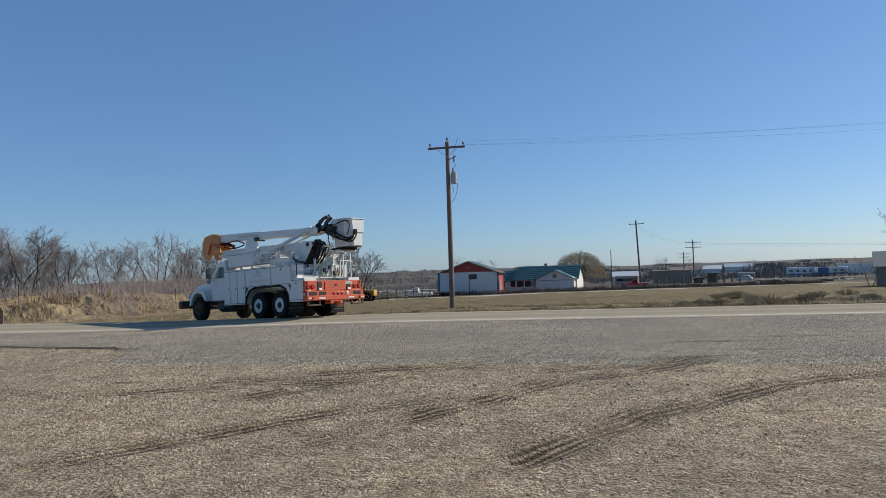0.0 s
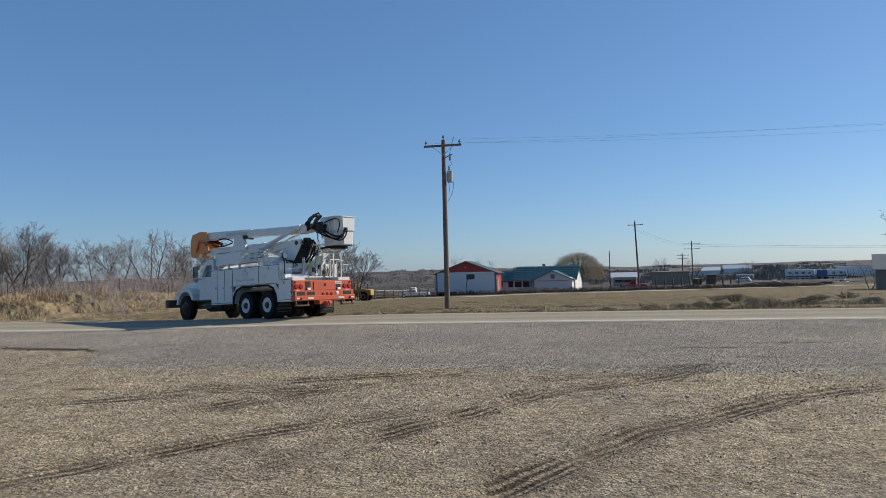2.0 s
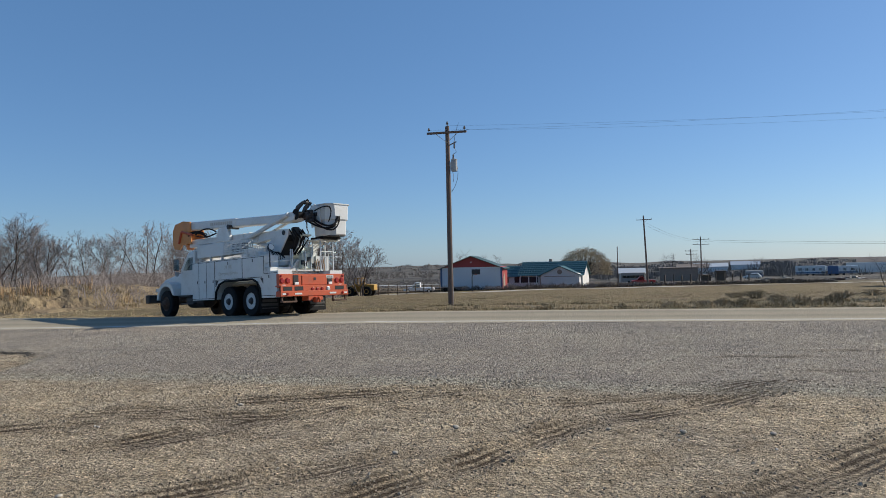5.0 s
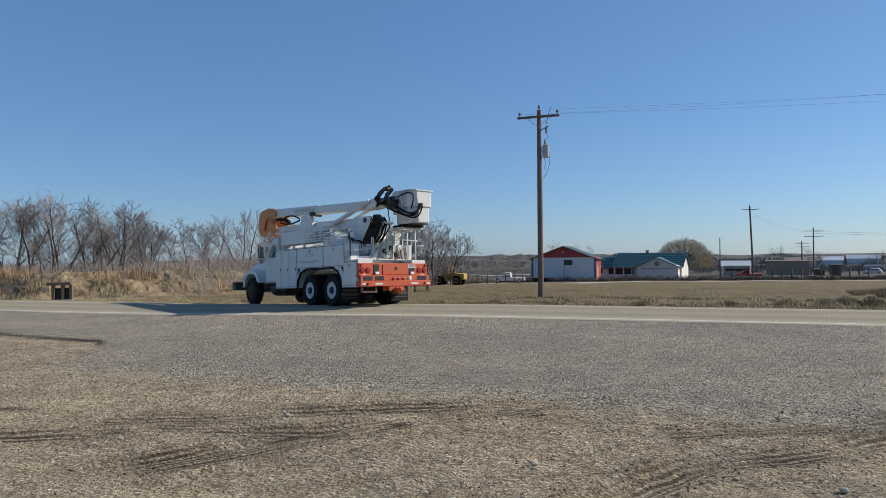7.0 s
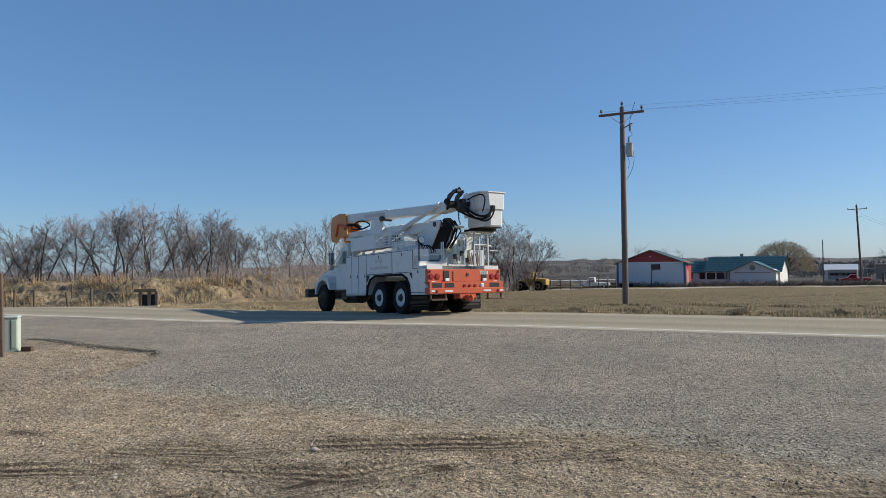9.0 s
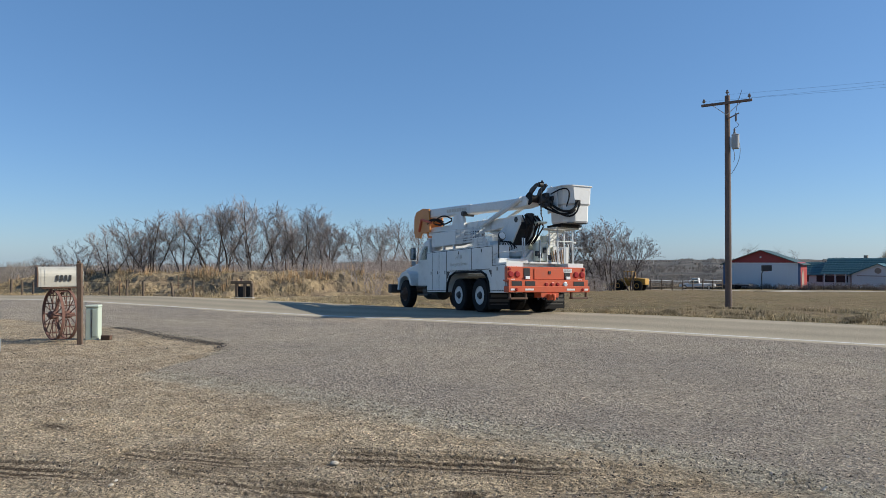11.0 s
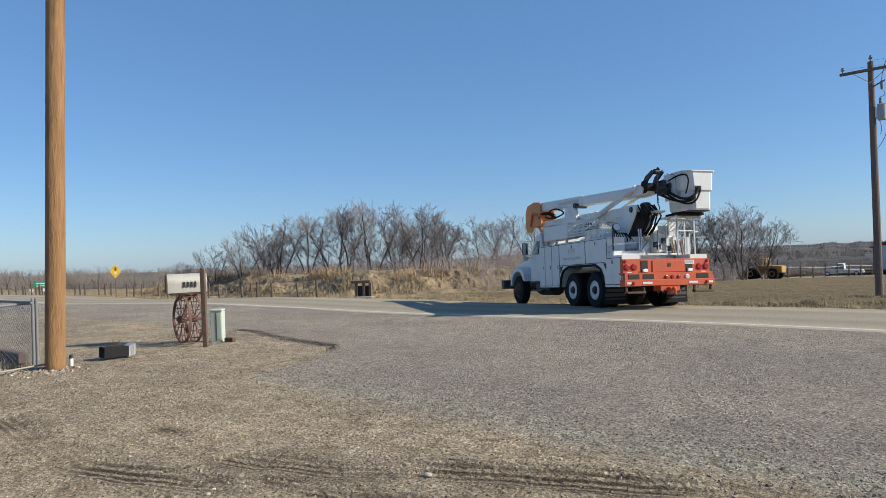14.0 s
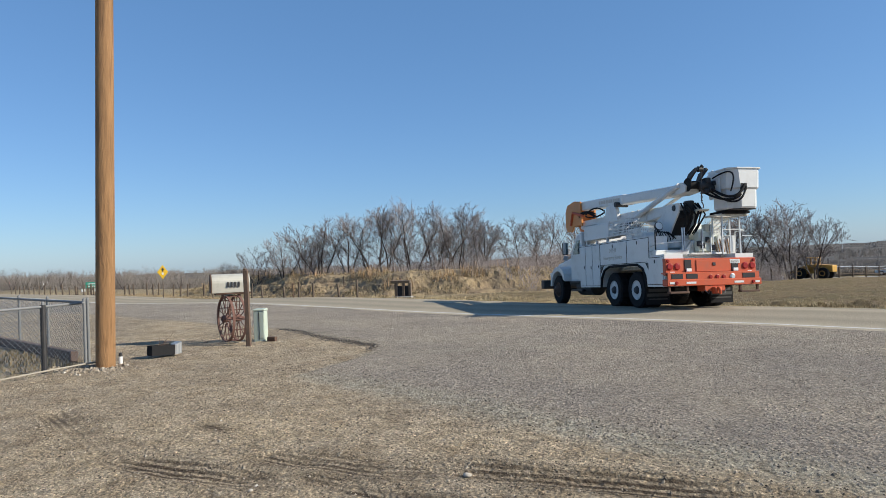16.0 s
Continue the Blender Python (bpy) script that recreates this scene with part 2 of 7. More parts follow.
def ground_material():
    m = bpy.data.materials.new("dirt_asphalt_and_field")
    m.use_nodes = True
    N, L = m.node_tree.nodes, m.node_tree.links
    b = N["Principled BSDF"]
    b.inputs["Roughness"].default_value, b.inputs["Specular IOR Level"].default_value = 0.95, 0.2
    co = N.new("ShaderNodeTexCoord")

    def tex(scale, detail=5, rough=0.6, kind="ShaderNodeTexNoise"):
        n = N.new(kind)
        n.inputs["Scale"].default_value = scale
        if kind == "ShaderNodeTexNoise":
            n.inputs["Detail"].default_value, n.inputs["Roughness"].default_value = detail, rough
        L.new(co.outputs["Object"], n.inputs["Vector"])
        return n

    def ramp(src, *stops):
        r = N.new("ShaderNodeValToRGB")
        e = r.color_ramp.elements
        while len(e) < len(stops):
            e.new(0.5)
        for el, (p, c) in zip(e, stops):
            el.position, el.color = p, (*c, 1)
        L.new(src, r.inputs[0])
        return r.outputs[0]

    def blend(a, c, fac, kind="MIX"):
        x = N.new("ShaderNodeMix")
        x.data_type, x.blend_type = "RGBA", kind
        for sock, v in (("A", a), ("B", c), ("Factor", fac)):
            if isinstance(v, (int, float)):
                x.inputs[sock].default_value = v
            else:
                L.new(v, x.inputs[sock])
        return x.outputs["Result"]

    def attr(key, distort, edge=0.25):
        a = N.new("ShaderNodeAttribute")
        a.attribute_name = key
        s = N.new("ShaderNodeMath")
        s.operation = "MULTIPLY_ADD"
        L.new(distort, s.inputs[0])
        s.inputs[1].default_value = 1.2
        L.new(a.outputs["Fac"], s.inputs[2])
        r = N.new("ShaderNodeMapRange")
        r.inputs["From Min"].default_value, r.inputs["From Max"].default_value = 1.1 - edge, 1.1 + edge
        L.new(s.outputs[0], r.inputs["Value"])
        return r.outputs[0]

    far = N.new("ShaderNodeAttribute")
    far.attribute_name = "far"
    clod = tex(8.5, 4, 0.65)
    big, mid, fine, grit = tex(0.35, 6), tex(2.4, 8, 0.7), tex(17, 6, 0.75), tex(48, 4, 0.8)
    stones = tex(34, kind="ShaderNodeTexVoronoi")
    # packed dirt with gravel
    dirt = ramp(mid.outputs["Fac"], (0.26, (0.270, 0.207, 0.136)), (0.5, (0.415, 0.340, 0.243)), (0.74, (0.550, 0.462, 0.345)))
    speck = ramp(grit.outputs["Fac"], (0.36, (0.22, 0.21, 0.20)), (0.47, (0.92, 0.92, 0.92)), (0.56, (1.12, 1.11, 1.09)), (0.65, (2.7, 2.64, 2.52)))
    # dark flecks: shade in the dips between clods put into the colour
    clods = ramp(clod.outputs["Fac"], (0.33, (0.42, 0.40, 0.37)), (0.45, (1.0, 1.0, 1.0)), (0.62, (1.2, 1.19, 1.16)))
    def cells(scale, *stops):
        v = tex(scale, kind="ShaderNodeTexVoronoi")
        v.inputs["Randomness"].default_value = 1.0
        sep = N.new("ShaderNodeSeparateColor")
        L.new(v.outputs["Color"], sep.inputs[0])
        return ramp(sep.outputs[0], *stops)

    gravel = cells(52, (0.0, (0.34, 0.32, 0.30)), (0.28, (0.78, 0.76, 0.73)), (0.62, (1.05, 1.04, 1.02)), (0.82, (1.45, 1.43, 1.40)), (1.0, (2.1, 2.06, 2.0)))
    lumps = cells(17, (0.0, (0.42, 0.40, 0.37)), (0.16, (0.92, 0.92, 0.92)), (0.80, (1.04, 1.04, 1.03)), (1.0, (1.55, 1.53, 1.5)))
    dirt = blend(dirt, gravel, 0.45, "MULTIPLY")
    dirt = blend(dirt, lumps, 0.3, "MULTIPLY")
    dirt = blend(dirt, speck, 0.45, "MULTIPLY")
    dirt = blend(dirt, clods, 0.6, "MULTIPLY")
    patch = ramp(big.outputs["Fac"], (0.35, (0.80, 0.80, 0.82)), (0.65, (1.15, 1.12, 1.06)))
    dirt = blend(dirt, patch, 1.0, "MULTIPLY")
    # worn chip-seal asphalt
    asph = ramp(mid.outputs["Fac"], (0.3, (0.345, 0.300, 0.246)), (0.7, (0.475, 0.415, 0.342)))
    chips = ramp(stones.outputs["Distance"], (0.08, (1.6, 1.58, 1.55)), (0.3, (1.05, 1.05, 1.05)), (0.55, (0.5, 0.5, 0.51)))
    asph = blend(asph, chips, 0.45, "MULTIPLY")
    asph = blend(asph, gravel, 0.35, "MULTIPLY")
    asph = blend(asph, lumps, 0.15, "MULTIPLY")
    asph = blend(asph, speck, 0.35, "MULTIPLY")
    asph = blend(asph, clods, 0.35, "MULTIPLY")
    asph = blend(asph, patch, 0.8, "MULTIPLY")
    # dry field
    grass = ramp(mid.outputs["Fac"], (0.3, (0.115, 0.088, 0.052)), (0.5, (0.205, 0.160, 0.092)), (0.7, (0.31, 0.245, 0.145)))
    green = ramp(big.outputs["Fac"], (0.42, (1.05, 0.97, 0.9)), (0.62, (0.90, 0.89, 0.74)))
    grass = blend(grass, green, 1.0, "MULTIPLY")
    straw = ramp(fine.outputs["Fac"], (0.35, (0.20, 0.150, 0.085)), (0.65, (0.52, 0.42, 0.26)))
    # dark mottling: the shadows of grass clumps put into the straw's colour
    clump_shade = ramp(mid.outputs["Fac"], (0.40, (0.30, 0.27, 0.23)), (0.52, (1.0, 1.0, 1.0)), (0.68, (1.25, 1.22, 1.15)))
    straw = blend(straw, clump_shade, 0.85, "MULTIPLY")
    col = blend(dirt, asph, attr("apron", mid.outputs["Fac"]))
    pale = ramp(clod.outputs["Fac"], (0.35, (0.27, 0.235, 0.175)), (0.6, (0.47, 0.425, 0.335)))
    pale = blend(pale, speck, 0.6, "MULTIPLY")
    col = blend(col, pale, attr("dust", mid.outputs["Fac"], 0.4))
    col = blend(col, grass, attr("field", mid.outputs["Fac"]))
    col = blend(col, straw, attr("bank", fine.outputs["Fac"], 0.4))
    broad = tex(0.022, 9, 0.78)
    dull = ramp(broad.outputs["Fac"], (0.38, (0.040, 0.038, 0.037)), (0.5, (0.088, 0.080, 0.072)), (0.62, (0.165, 0.148, 0.122)))
    col = blend(col, dull, far.outputs["Fac"])
    # one dark colour for damp soil and for the lip's painted shadow
    wet_and_shade = ramp(mid.outputs["Fac"], (0.3, (0.062, 0.043, 0.027)), (0.7, (0.125, 0.091, 0.060)))
    wet_and_shade = blend(wet_and_shade, speck, 0.6, "MULTIPLY")
    lane = N.new("ShaderNodeAttribute")
    lane.attribute_name = "lane"
    wob = N.new("ShaderNodeMath")
    wob.operation = "MULTIPLY_ADD"
    L.new(fine.outputs["Fac"], wob.inputs[0])
    wob.inputs[1].default_value = 0.05
    L.new(lane.outputs["Fac"], wob.inputs[2])
    line = N.new("ShaderNodeMath")
    line.operation = "MULTIPLY"
    L.new(wob.outputs[0], line.inputs[0])
    line.inputs[1].default_value = 75.0
    rib = N.new("ShaderNodeMath")
    rib.operation = "SINE"
    L.new(line.outputs[0], rib.inputs[0])
    ribs = N.new("ShaderNodeMapRange")
    ribs.inputs["From Min"].default_value, ribs.inputs["From Max"].default_value = -0.6, 0.4
    ribs.inputs["To Min"].default_value = 0.25
    L.new(rib.outputs[0], ribs.inputs["Value"])
    damp_shade_mask = N.new("ShaderNodeMath")
    damp_shade_mask.operation = "MULTIPLY"
    L.new(attr("damp_and_lip_shade", fine.outputs["Fac"], 0.35), damp_shade_mask.inputs[0])
    L.new(ribs.outputs[0], damp_shade_mask.inputs[1])
    col = blend(col, wet_and_shade, damp_shade_mask.outputs[0])
    L.new(col, b.inputs["Base Color"])
    h = N.new("ShaderNodeMath")
    h.operation = "ADD"
    L.new(fine.outputs["Fac"], h.inputs[0])
    L.new(clod.outputs["Fac"], h.inputs[1])
    # lugs pressed by the tyres: bars across each track, slanted away from its middle
    def calc(op, a, c=0.0, e=0.0):
        x = N.new("ShaderNodeMath")
        x.operation = op
        for k, v in enumerate((a, c, e)):
            if isinstance(v, (int, float)):
                x.inputs[k].default_value = v
            else:
                L.new(v, x.inputs[k])
        return x.outputs[0]

    run, tread = N.new("ShaderNodeAttribute"), N.new("ShaderNodeAttribute")
    run.attribute_name, tread.attribute_name = "run", "tread"
    slant = calc("MULTIPLY_ADD", calc("ABSOLUTE", lane.outputs["Fac"]), 0.55, run.outputs["Fac"])
    slant = calc("MULTIPLY_ADD", fine.outputs["Fac"], 0.06, slant)
    lug = calc("SINE", calc("MULTIPLY", slant, 2 * math.pi / 0.072))
    lug = calc("MULTIPLY", lug, calc("MULTIPLY", tread.outputs["Fac"], calc("POWER", mid.outputs["Fac"], 1.5)))
    knobs = tex(21, kind="ShaderNodeTexVoronoi")
    height = calc("MULTIPLY_ADD", calc("SUBTRACT", 1.0, knobs.outputs["Distance"]), 0.30, h.outputs[0])
    height = calc("MULTIPLY_ADD", calc("SUBTRACT", 1.0, stones.outputs["Distance"]), 0.30, height)
    total = calc("MULTIPLY_ADD", lug, 0.12, height)
    bp = N.new("ShaderNodeBump")
    bp.inputs["Strength"].default_value, bp.inputs["Distance"].default_value = 1.0, 0.085
    L.new(total, bp.inputs["Height"])
    L.new(bp.outputs[0], b.inputs["Normal"])
    return m


ground = new("ground", me)
me.materials.append(ground_material())
tagged(ground, "dirt and gravel yard with worn asphalt apron, dry field beyond", "ground", kind="structure")


def strip(name, s0, s1, u0, u1, step, lift, material, wobble=0.0, sunk=False):
    """A strip along the road, following the land."""
    us = np.arange(u0, u1 + 0.01, step)
    ss = np.linspace(s0, s1, max(2, int((s1 - s0) / 0.7) + 1))
    if sunk:
        ss = np.insert(ss, 1, s0 + 0.1)
    vs, fs = [], []
    for u in us:
        for k, s in enumerate(ss):
            w = wobble * noise.noise((u * 0.6, s, 3)) if k in (0, len(ss) - 1) else 0
            x, y = road_point(u, s + w)
            vs.append((x, y, float(np.interp(s, FALL_S, FALL_Z)) + hills(x, y) + west_fall(x, y) + lift - (0.02 if sunk and k == 0 else 0)))
    n = len(ss)
    for i in range(len(us) - 1):
        for k in range(n - 1):
            fs.append((i * n + k, i * n + k + 1, (i + 1) * n + k + 1, (i + 1) * n + k))
    mesh = bpy.data.meshes.new(name)
    mesh.from_pydata(vs, [], [f[::-1] for f in fs])
    mesh.materials.append(material)
    return new(name, mesh)


M_ROAD = mat("road_chip_seal", (0.350, 0.302, 0.228), 0.95, vary=0.3, scale=40, bump=0.6, bump_scale=90, dirt=(0.40, 0.345, 0.265), dirt_amount=0.6, dirt_scale=0.35, spec=0.05)
def wheel_paths(m):
    """Greyer wheel paths and a pale, dusty crown and shoulders along the road."""
    N, L = m.node_tree.nodes, m.node_tree.links
    b = N["Principled BSDF"]
    src = b.inputs["Base Color"].links[0].from_socket
    co, dot, r, mul, wob, add = (N.new("ShaderNode" + k) for k in ("TexCoord", "VectorMath", "ValToRGB", "Mix", "TexNoise", "Math"))
    dot.operation, dot.inputs[1].default_value = "DOT_PRODUCT", (ROAD_X / 6.9, ROAD_Y / 6.9, 0)
    L.new(co.outputs["Object"], dot.inputs[0])
    wob.inputs["Scale"].default_value, wob.inputs["Detail"].default_value = 0.5, 4
    L.new(co.outputs["Object"], wob.inputs["Vector"])
    add.operation, add.inputs[1].default_value = "MULTIPLY_ADD", 0.07
    L.new(wob.outputs["Fac"], add.inputs[0])
    off = N.new("ShaderNodeMath")
    off.operation, off.inputs[1].default_value = "SUBTRACT", ROAD_Y0 * ROAD_Y / 6.9 + 0.035
    L.new(dot.outputs["Value"], off.inputs[0])
    L.new(off.outputs[0], add.inputs[2])
    e = r.color_ramp.elements
    stops = ((0.0, 1.18), (0.05, 1.0), (0.14, 0.80), (0.22, 0.98), (0.34, 0.80), (0.44, 1.06), (0.52, 1.02), (0.60, 0.80), (0.70, 0.98), (0.82, 0.80), (0.90, 1.0), (1.0, 1.2))
    while len(e) < len(stops):
        e.new(0.5)
    for el, (at, v) in zip(e, stops):
        el.position, el.color = at, (v, v, v * 0.99, 1)
    L.new(add.outputs[0], r.inputs[0])
    mul.data_type, mul.blend_type, mul.inputs["Factor"].default_value = "RGBA", "MULTIPLY", 1.0
    L.new(src, mul.inputs["A"])
    L.new(r.outputs[0], mul.inputs["B"])
    L.new(mul.outputs["Result"], b.inputs["Base Color"])


wheel_paths(M_ROAD)
M_LINE = mat("worn_white_line", (0.60, 0.585, 0.55), 0.85, vary=0.25, scale=30, dirt=(0.34, 0.30, 0.24), dirt_amount=0.95, dirt_scale=2.2)
tagged(strip("road", -0.28, 6.9, -420, 420, 2.0, 0.010, M_ROAD, 0.15, True), "light grey chip-seal country road", "road", kind="structure")
tagged(strip("road_marking", -0.048, 0.048, -420, 420, 2.0, 0.014, M_LINE), "thin worn white edge line", "road marking", kind="structure")
tagged(strip("road_marking", 6.3, 6.42, -420, 420, 2.0, 0.014, M_LINE), "thin worn white edge line", "road marking", kind="structure")

def bank_material():
    """Eroded pale dirt with dead grass, shade between the clods put into its colour."""
    # the dirt tone here paints brown shade into the hollows as dark noise
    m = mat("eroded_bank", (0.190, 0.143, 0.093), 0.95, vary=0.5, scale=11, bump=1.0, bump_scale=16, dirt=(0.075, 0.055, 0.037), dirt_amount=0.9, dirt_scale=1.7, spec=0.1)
    N, L = m.node_tree.nodes, m.node_tree.links
    b = N["Principled BSDF"]
    src = b.inputs["Base Color"].links[0].from_socket
    co = next(n for n in N if n.type == "TEX_COORD")
    n, r, x = N.new("ShaderNodeTexNoise"), N.new("ShaderNodeMapRange"), N.new("ShaderNodeMix")
    n.inputs["Scale"].default_value, n.inputs["Detail"].default_value, n.inputs["Roughness"].default_value = 0.9, 9, 0.75
    L.new(co.outputs["Object"], n.inputs["Vector"])
    r.inputs["From Min"].default_value, r.inputs["From Max"].default_value, r.inputs["To Max"].default_value = 0.44, 0.62, 0.85
    L.new(n.outputs["Fac"], r.inputs["Value"])
    x.data_type = "RGBA"
    x.inputs["B"].default_value = (0.335, 0.255, 0.148, 1)
    L.new(r.outputs[0], x.inputs["Factor"])
    L.new(src, x.inputs["A"])
    L.new(x.outputs["Result"], b.inputs["Base Color"])
    return m


def bank_sheet():
    """The bank's own rough skin of slumped clods and ledges."""
    us, ss = np.arange(-76, -20, 0.24), np.arange(11.5, 33, 0.24)
    vs, fs = [], []
    for u in us:
        for s in ss:
            x, y = road_point(u, s)
            h = berm(x, y)
            rough = 0.12 * noise.noise((u * 0.9, s * 1.3, 1)) + 0.09 * noise.noise((u * 2.4, s * 2.8, 2)) + 0.10 * noise.noise((u * 6.5, s * 7.0, 3))
            ledge = 0.07 * math.sin(9 * h + 3 * noise.noise((u * 0.3, s * 0.3, 5)))
            vs.append((x, y, ground_z(x, y) + (rough + ledge) * smooth(0.05, 0.5, h) - 0.25 * smooth(0.12, 0.0, h)))
    n = len(ss)
    fs = [(i * n + k, i * n + k + 1, (i + 1) * n + k + 1, (i + 1) * n + k) for i in range(len(us) - 1) for k in range(n - 1)]
    mesh = bpy.data.meshes.new("bank")
    mesh.from_pydata(vs, [], [q[::-1] for q in fs])
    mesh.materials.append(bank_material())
    return tagged(new("bank", mesh), "eroded dirt bank covered in dead grass", "bank", kind="structure")


bank_sheet()

# ---- building blocks ----
def mesh_object(name, bm, material, smooth_it=False):
    mesh = bpy.data.meshes.new(name)
    bm.normal_update()
    bm.to_mesh(mesh)
    bm.free()
    for m in material if isinstance(material, (list, tuple)) else [material]:
        mesh.materials.append(m)
    if smooth_it:
        mesh.polygons.foreach_set("use_smooth", [True] * len(mesh.polygons))
    return new(name, mesh)


def part(name, bm, material, parent, label="", smooth_it=False):
    ob = mesh_object(name, bm, material, smooth_it)
    ob.parent = parent
    if label:
        ob["label"] = label
    return ob


def thing(name, m, label, category, group="", kind=""):
    ob = new(name)
    ob.empty_display_size = 0.1
    ob.matrix_basis = m
    return tagged(ob, label, category, group, kind)


def box(bm, x0, x1, y0, y1, z0, z1, bevel=0.0, m=None, seg=1):
    """An upright box, bevelled."""
    r = bmesh.ops.create_cube(bm, size=1.0)
    vs = r["verts"]
    for v in vs:
        v.co = Vector(((x0 + x1) / 2 + v.co.x * (x1 - x0), (y0 + y1) / 2 + v.co.y * (y1 - y0), (z0 + z1) / 2 + v.co.z * (z1 - z0)))
    if bevel:
        es = list({e for v in vs for e in v.link_edges})
        r = bmesh.ops.bevel(bm, geom=es, offset=bevel, segments=seg, affect="EDGES", profile=0.5)
        vs = list({v for f in r["faces"] for v in f.verts} | {v for v in vs if v.is_valid})
    if m is not None:
        bmesh.ops.transform(bm, matrix=m, verts=vs)
    return bm


def B(*a, bevel=0.0, m=None, seg=1):
    return box(bmesh.new(), *a, bevel=bevel, m=m, seg=seg)


def tube(bm, pts, r, sides=8, r_end=None, cap=True):
    """A round bar or hose along points."""
    pts = [Vector(p) for p in pts]
    rings, n = [], len(pts)
    ref = None
    for i, p in enumerate(pts):
        d = (pts[min(i + 1, n - 1)] - pts[max(i - 1, 0)]).normalized()
        if ref is None:
            ref = d.orthogonal().normalized()
        ref = (ref - d * ref.dot(d)).normalized()
        side = d.cross(ref)
        rad = r if r_end is None else r + (r_end - r) * i / (n - 1)
        rings.append([bm.verts.new(p + rad * (math.cos(a) * ref + math.sin(a) * side)) for a in (2 * math.pi * k / sides for k in range(sides))])
    for a, c in zip(rings, rings[1:]):
        for k in range(sides):
            bm.faces.new((a[k], a[(k + 1) % sides], c[(k + 1) % sides], c[k]))
    if cap:
        bm.faces.new(rings[0][::-1])
        bm.faces.new(rings[-1])
    return bm


def T(pts, r, sides=8, r_end=None):
    return tube(bmesh.new(), pts, r, sides, r_end)


def curve_pts(a, b, c, n=10):
    """Points on a bow from a to c pulled towards b."""
    a, b, c = Vector(a), Vector(b), Vector(c)
    return [(1 - t) ** 2 * a + 2 * t * (1 - t) * b + t * t * c for t in (i / n for i in range(n + 1))]


def prism(bm, outline, x0, x1, axis="x", bevel=0.0):
    """A flat outline pushed out along an axis. For x the outline holds (y, z), for y (x, z), for z (x, y)."""
    def at(p, d):
        return {"x": (d, p[0], p[1]), "y": (p[0], d, p[1]), "z": (p[0], p[1], d)}[axis]
    a = [bm.verts.new(at(p, x0)) for p in outline]
    c = [bm.verts.new(at(p, x1)) for p in outline]
    n = len(outline)
    fs = [bm.faces.new(a[::-1]), bm.faces.new(c)] + [bm.faces.new((a[i], a[(i + 1) % n], c[(i + 1) % n], c[i])) for i in range(n)]
    bmesh.ops.recalc_face_normals(bm, faces=fs)
    if bevel:
        bmesh.ops.bevel(bm, geom=list({e for f in fs for e in f.edges}), offset=bevel, segments=2, affect="EDGES", profile=0.5)
    return bm


def P(outline, x0, x1, axis="x", bevel=0.0):
    return prism(bmesh.new(), outline, x0, x1, axis, bevel)


def lathe(bm, profile, sides=24, axis="x", m=None, ring_shaped=False):
    """A turned shape. profile: (along the axis, radius) pairs."""
    rings = []
    for d, r in profile:
        ring = []
        for k in range(sides):
            a = 2 * math.pi * k / sides
            u, v = r * math.cos(a), r * math.sin(a)
            co = Vector({"x": (d, u, v), "y": (u, d, v), "z": (u, v, d)}[axis])
            ring.append(bm.verts.new(m @ co if m is not None else co))
        rings.append(ring)
    fs = []
    for a, c in zip(rings, rings[1:]):
        for k in range(sides):
            fs.append(bm.faces.new((a[k], a[(k + 1) % sides], c[(k + 1) % sides], c[k])))
    if ring_shaped:
        for k in range(sides):
            fs.append(bm.faces.new((rings[-1][k], rings[-1][(k + 1) % sides], rings[0][(k + 1) % sides], rings[0][k])))
    else:
        fs.append(bm.faces.new(rings[0][::-1]))
        fs.append(bm.faces.new(rings[-1]))
    bmesh.ops.recalc_face_normals(bm, faces=fs)
    return bm


def LA(profile, sides=24, axis="x", m=None, ring_shaped=False):
    return lathe(bmesh.new(), profile, sides, axis, m, ring_shaped)


def on_ground(x, y, rz=0.0, dz=0.0):
    return pose(x, y, ground_z(x, y) + dz, 0, 0, rz)

# ---- bucket truck on the road ----
def glass(name, tint=(0.8, 0.85, 0.88), rough=0.03):
    m = mat(name, tint, rough, vary=0.0)
    b = m.node_tree.nodes["Principled BSDF"]
    b.inputs["Transmission Weight"].default_value = 1.0
    b.inputs["IOR"].default_value = 1.45
    return m


M_GLASS = glass("window_glass", (0.35, 0.40, 0.42))
M_RED_LENS = mat("red_lens", (0.30, 0.02, 0.015), 0.2, vary=0.1)
M_CLEAR_LENS = mat("clear_lens", (0.75, 0.75, 0.72), 0.15, vary=0.05)
M_AMBER = mat("amber_lens", (0.7, 0.22, 0.02), 0.2, vary=0.05)
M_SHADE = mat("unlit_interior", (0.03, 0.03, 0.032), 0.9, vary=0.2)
M_FADED = mat("faded_lettering", (0.50, 0.46, 0.40), 0.6, vary=0.15, scale=25)
M_MUDTEXT = mat("flap_lettering", (0.06, 0.058, 0.055), 0.8, vary=0.2)
M_GREENISH = mat("fibreglass_white", (0.66, 0.68, 0.58), 0.5, vary=0.06, dirt=(0.28, 0.25, 0.18), dirt_amount=0.5, dirt_scale=3)


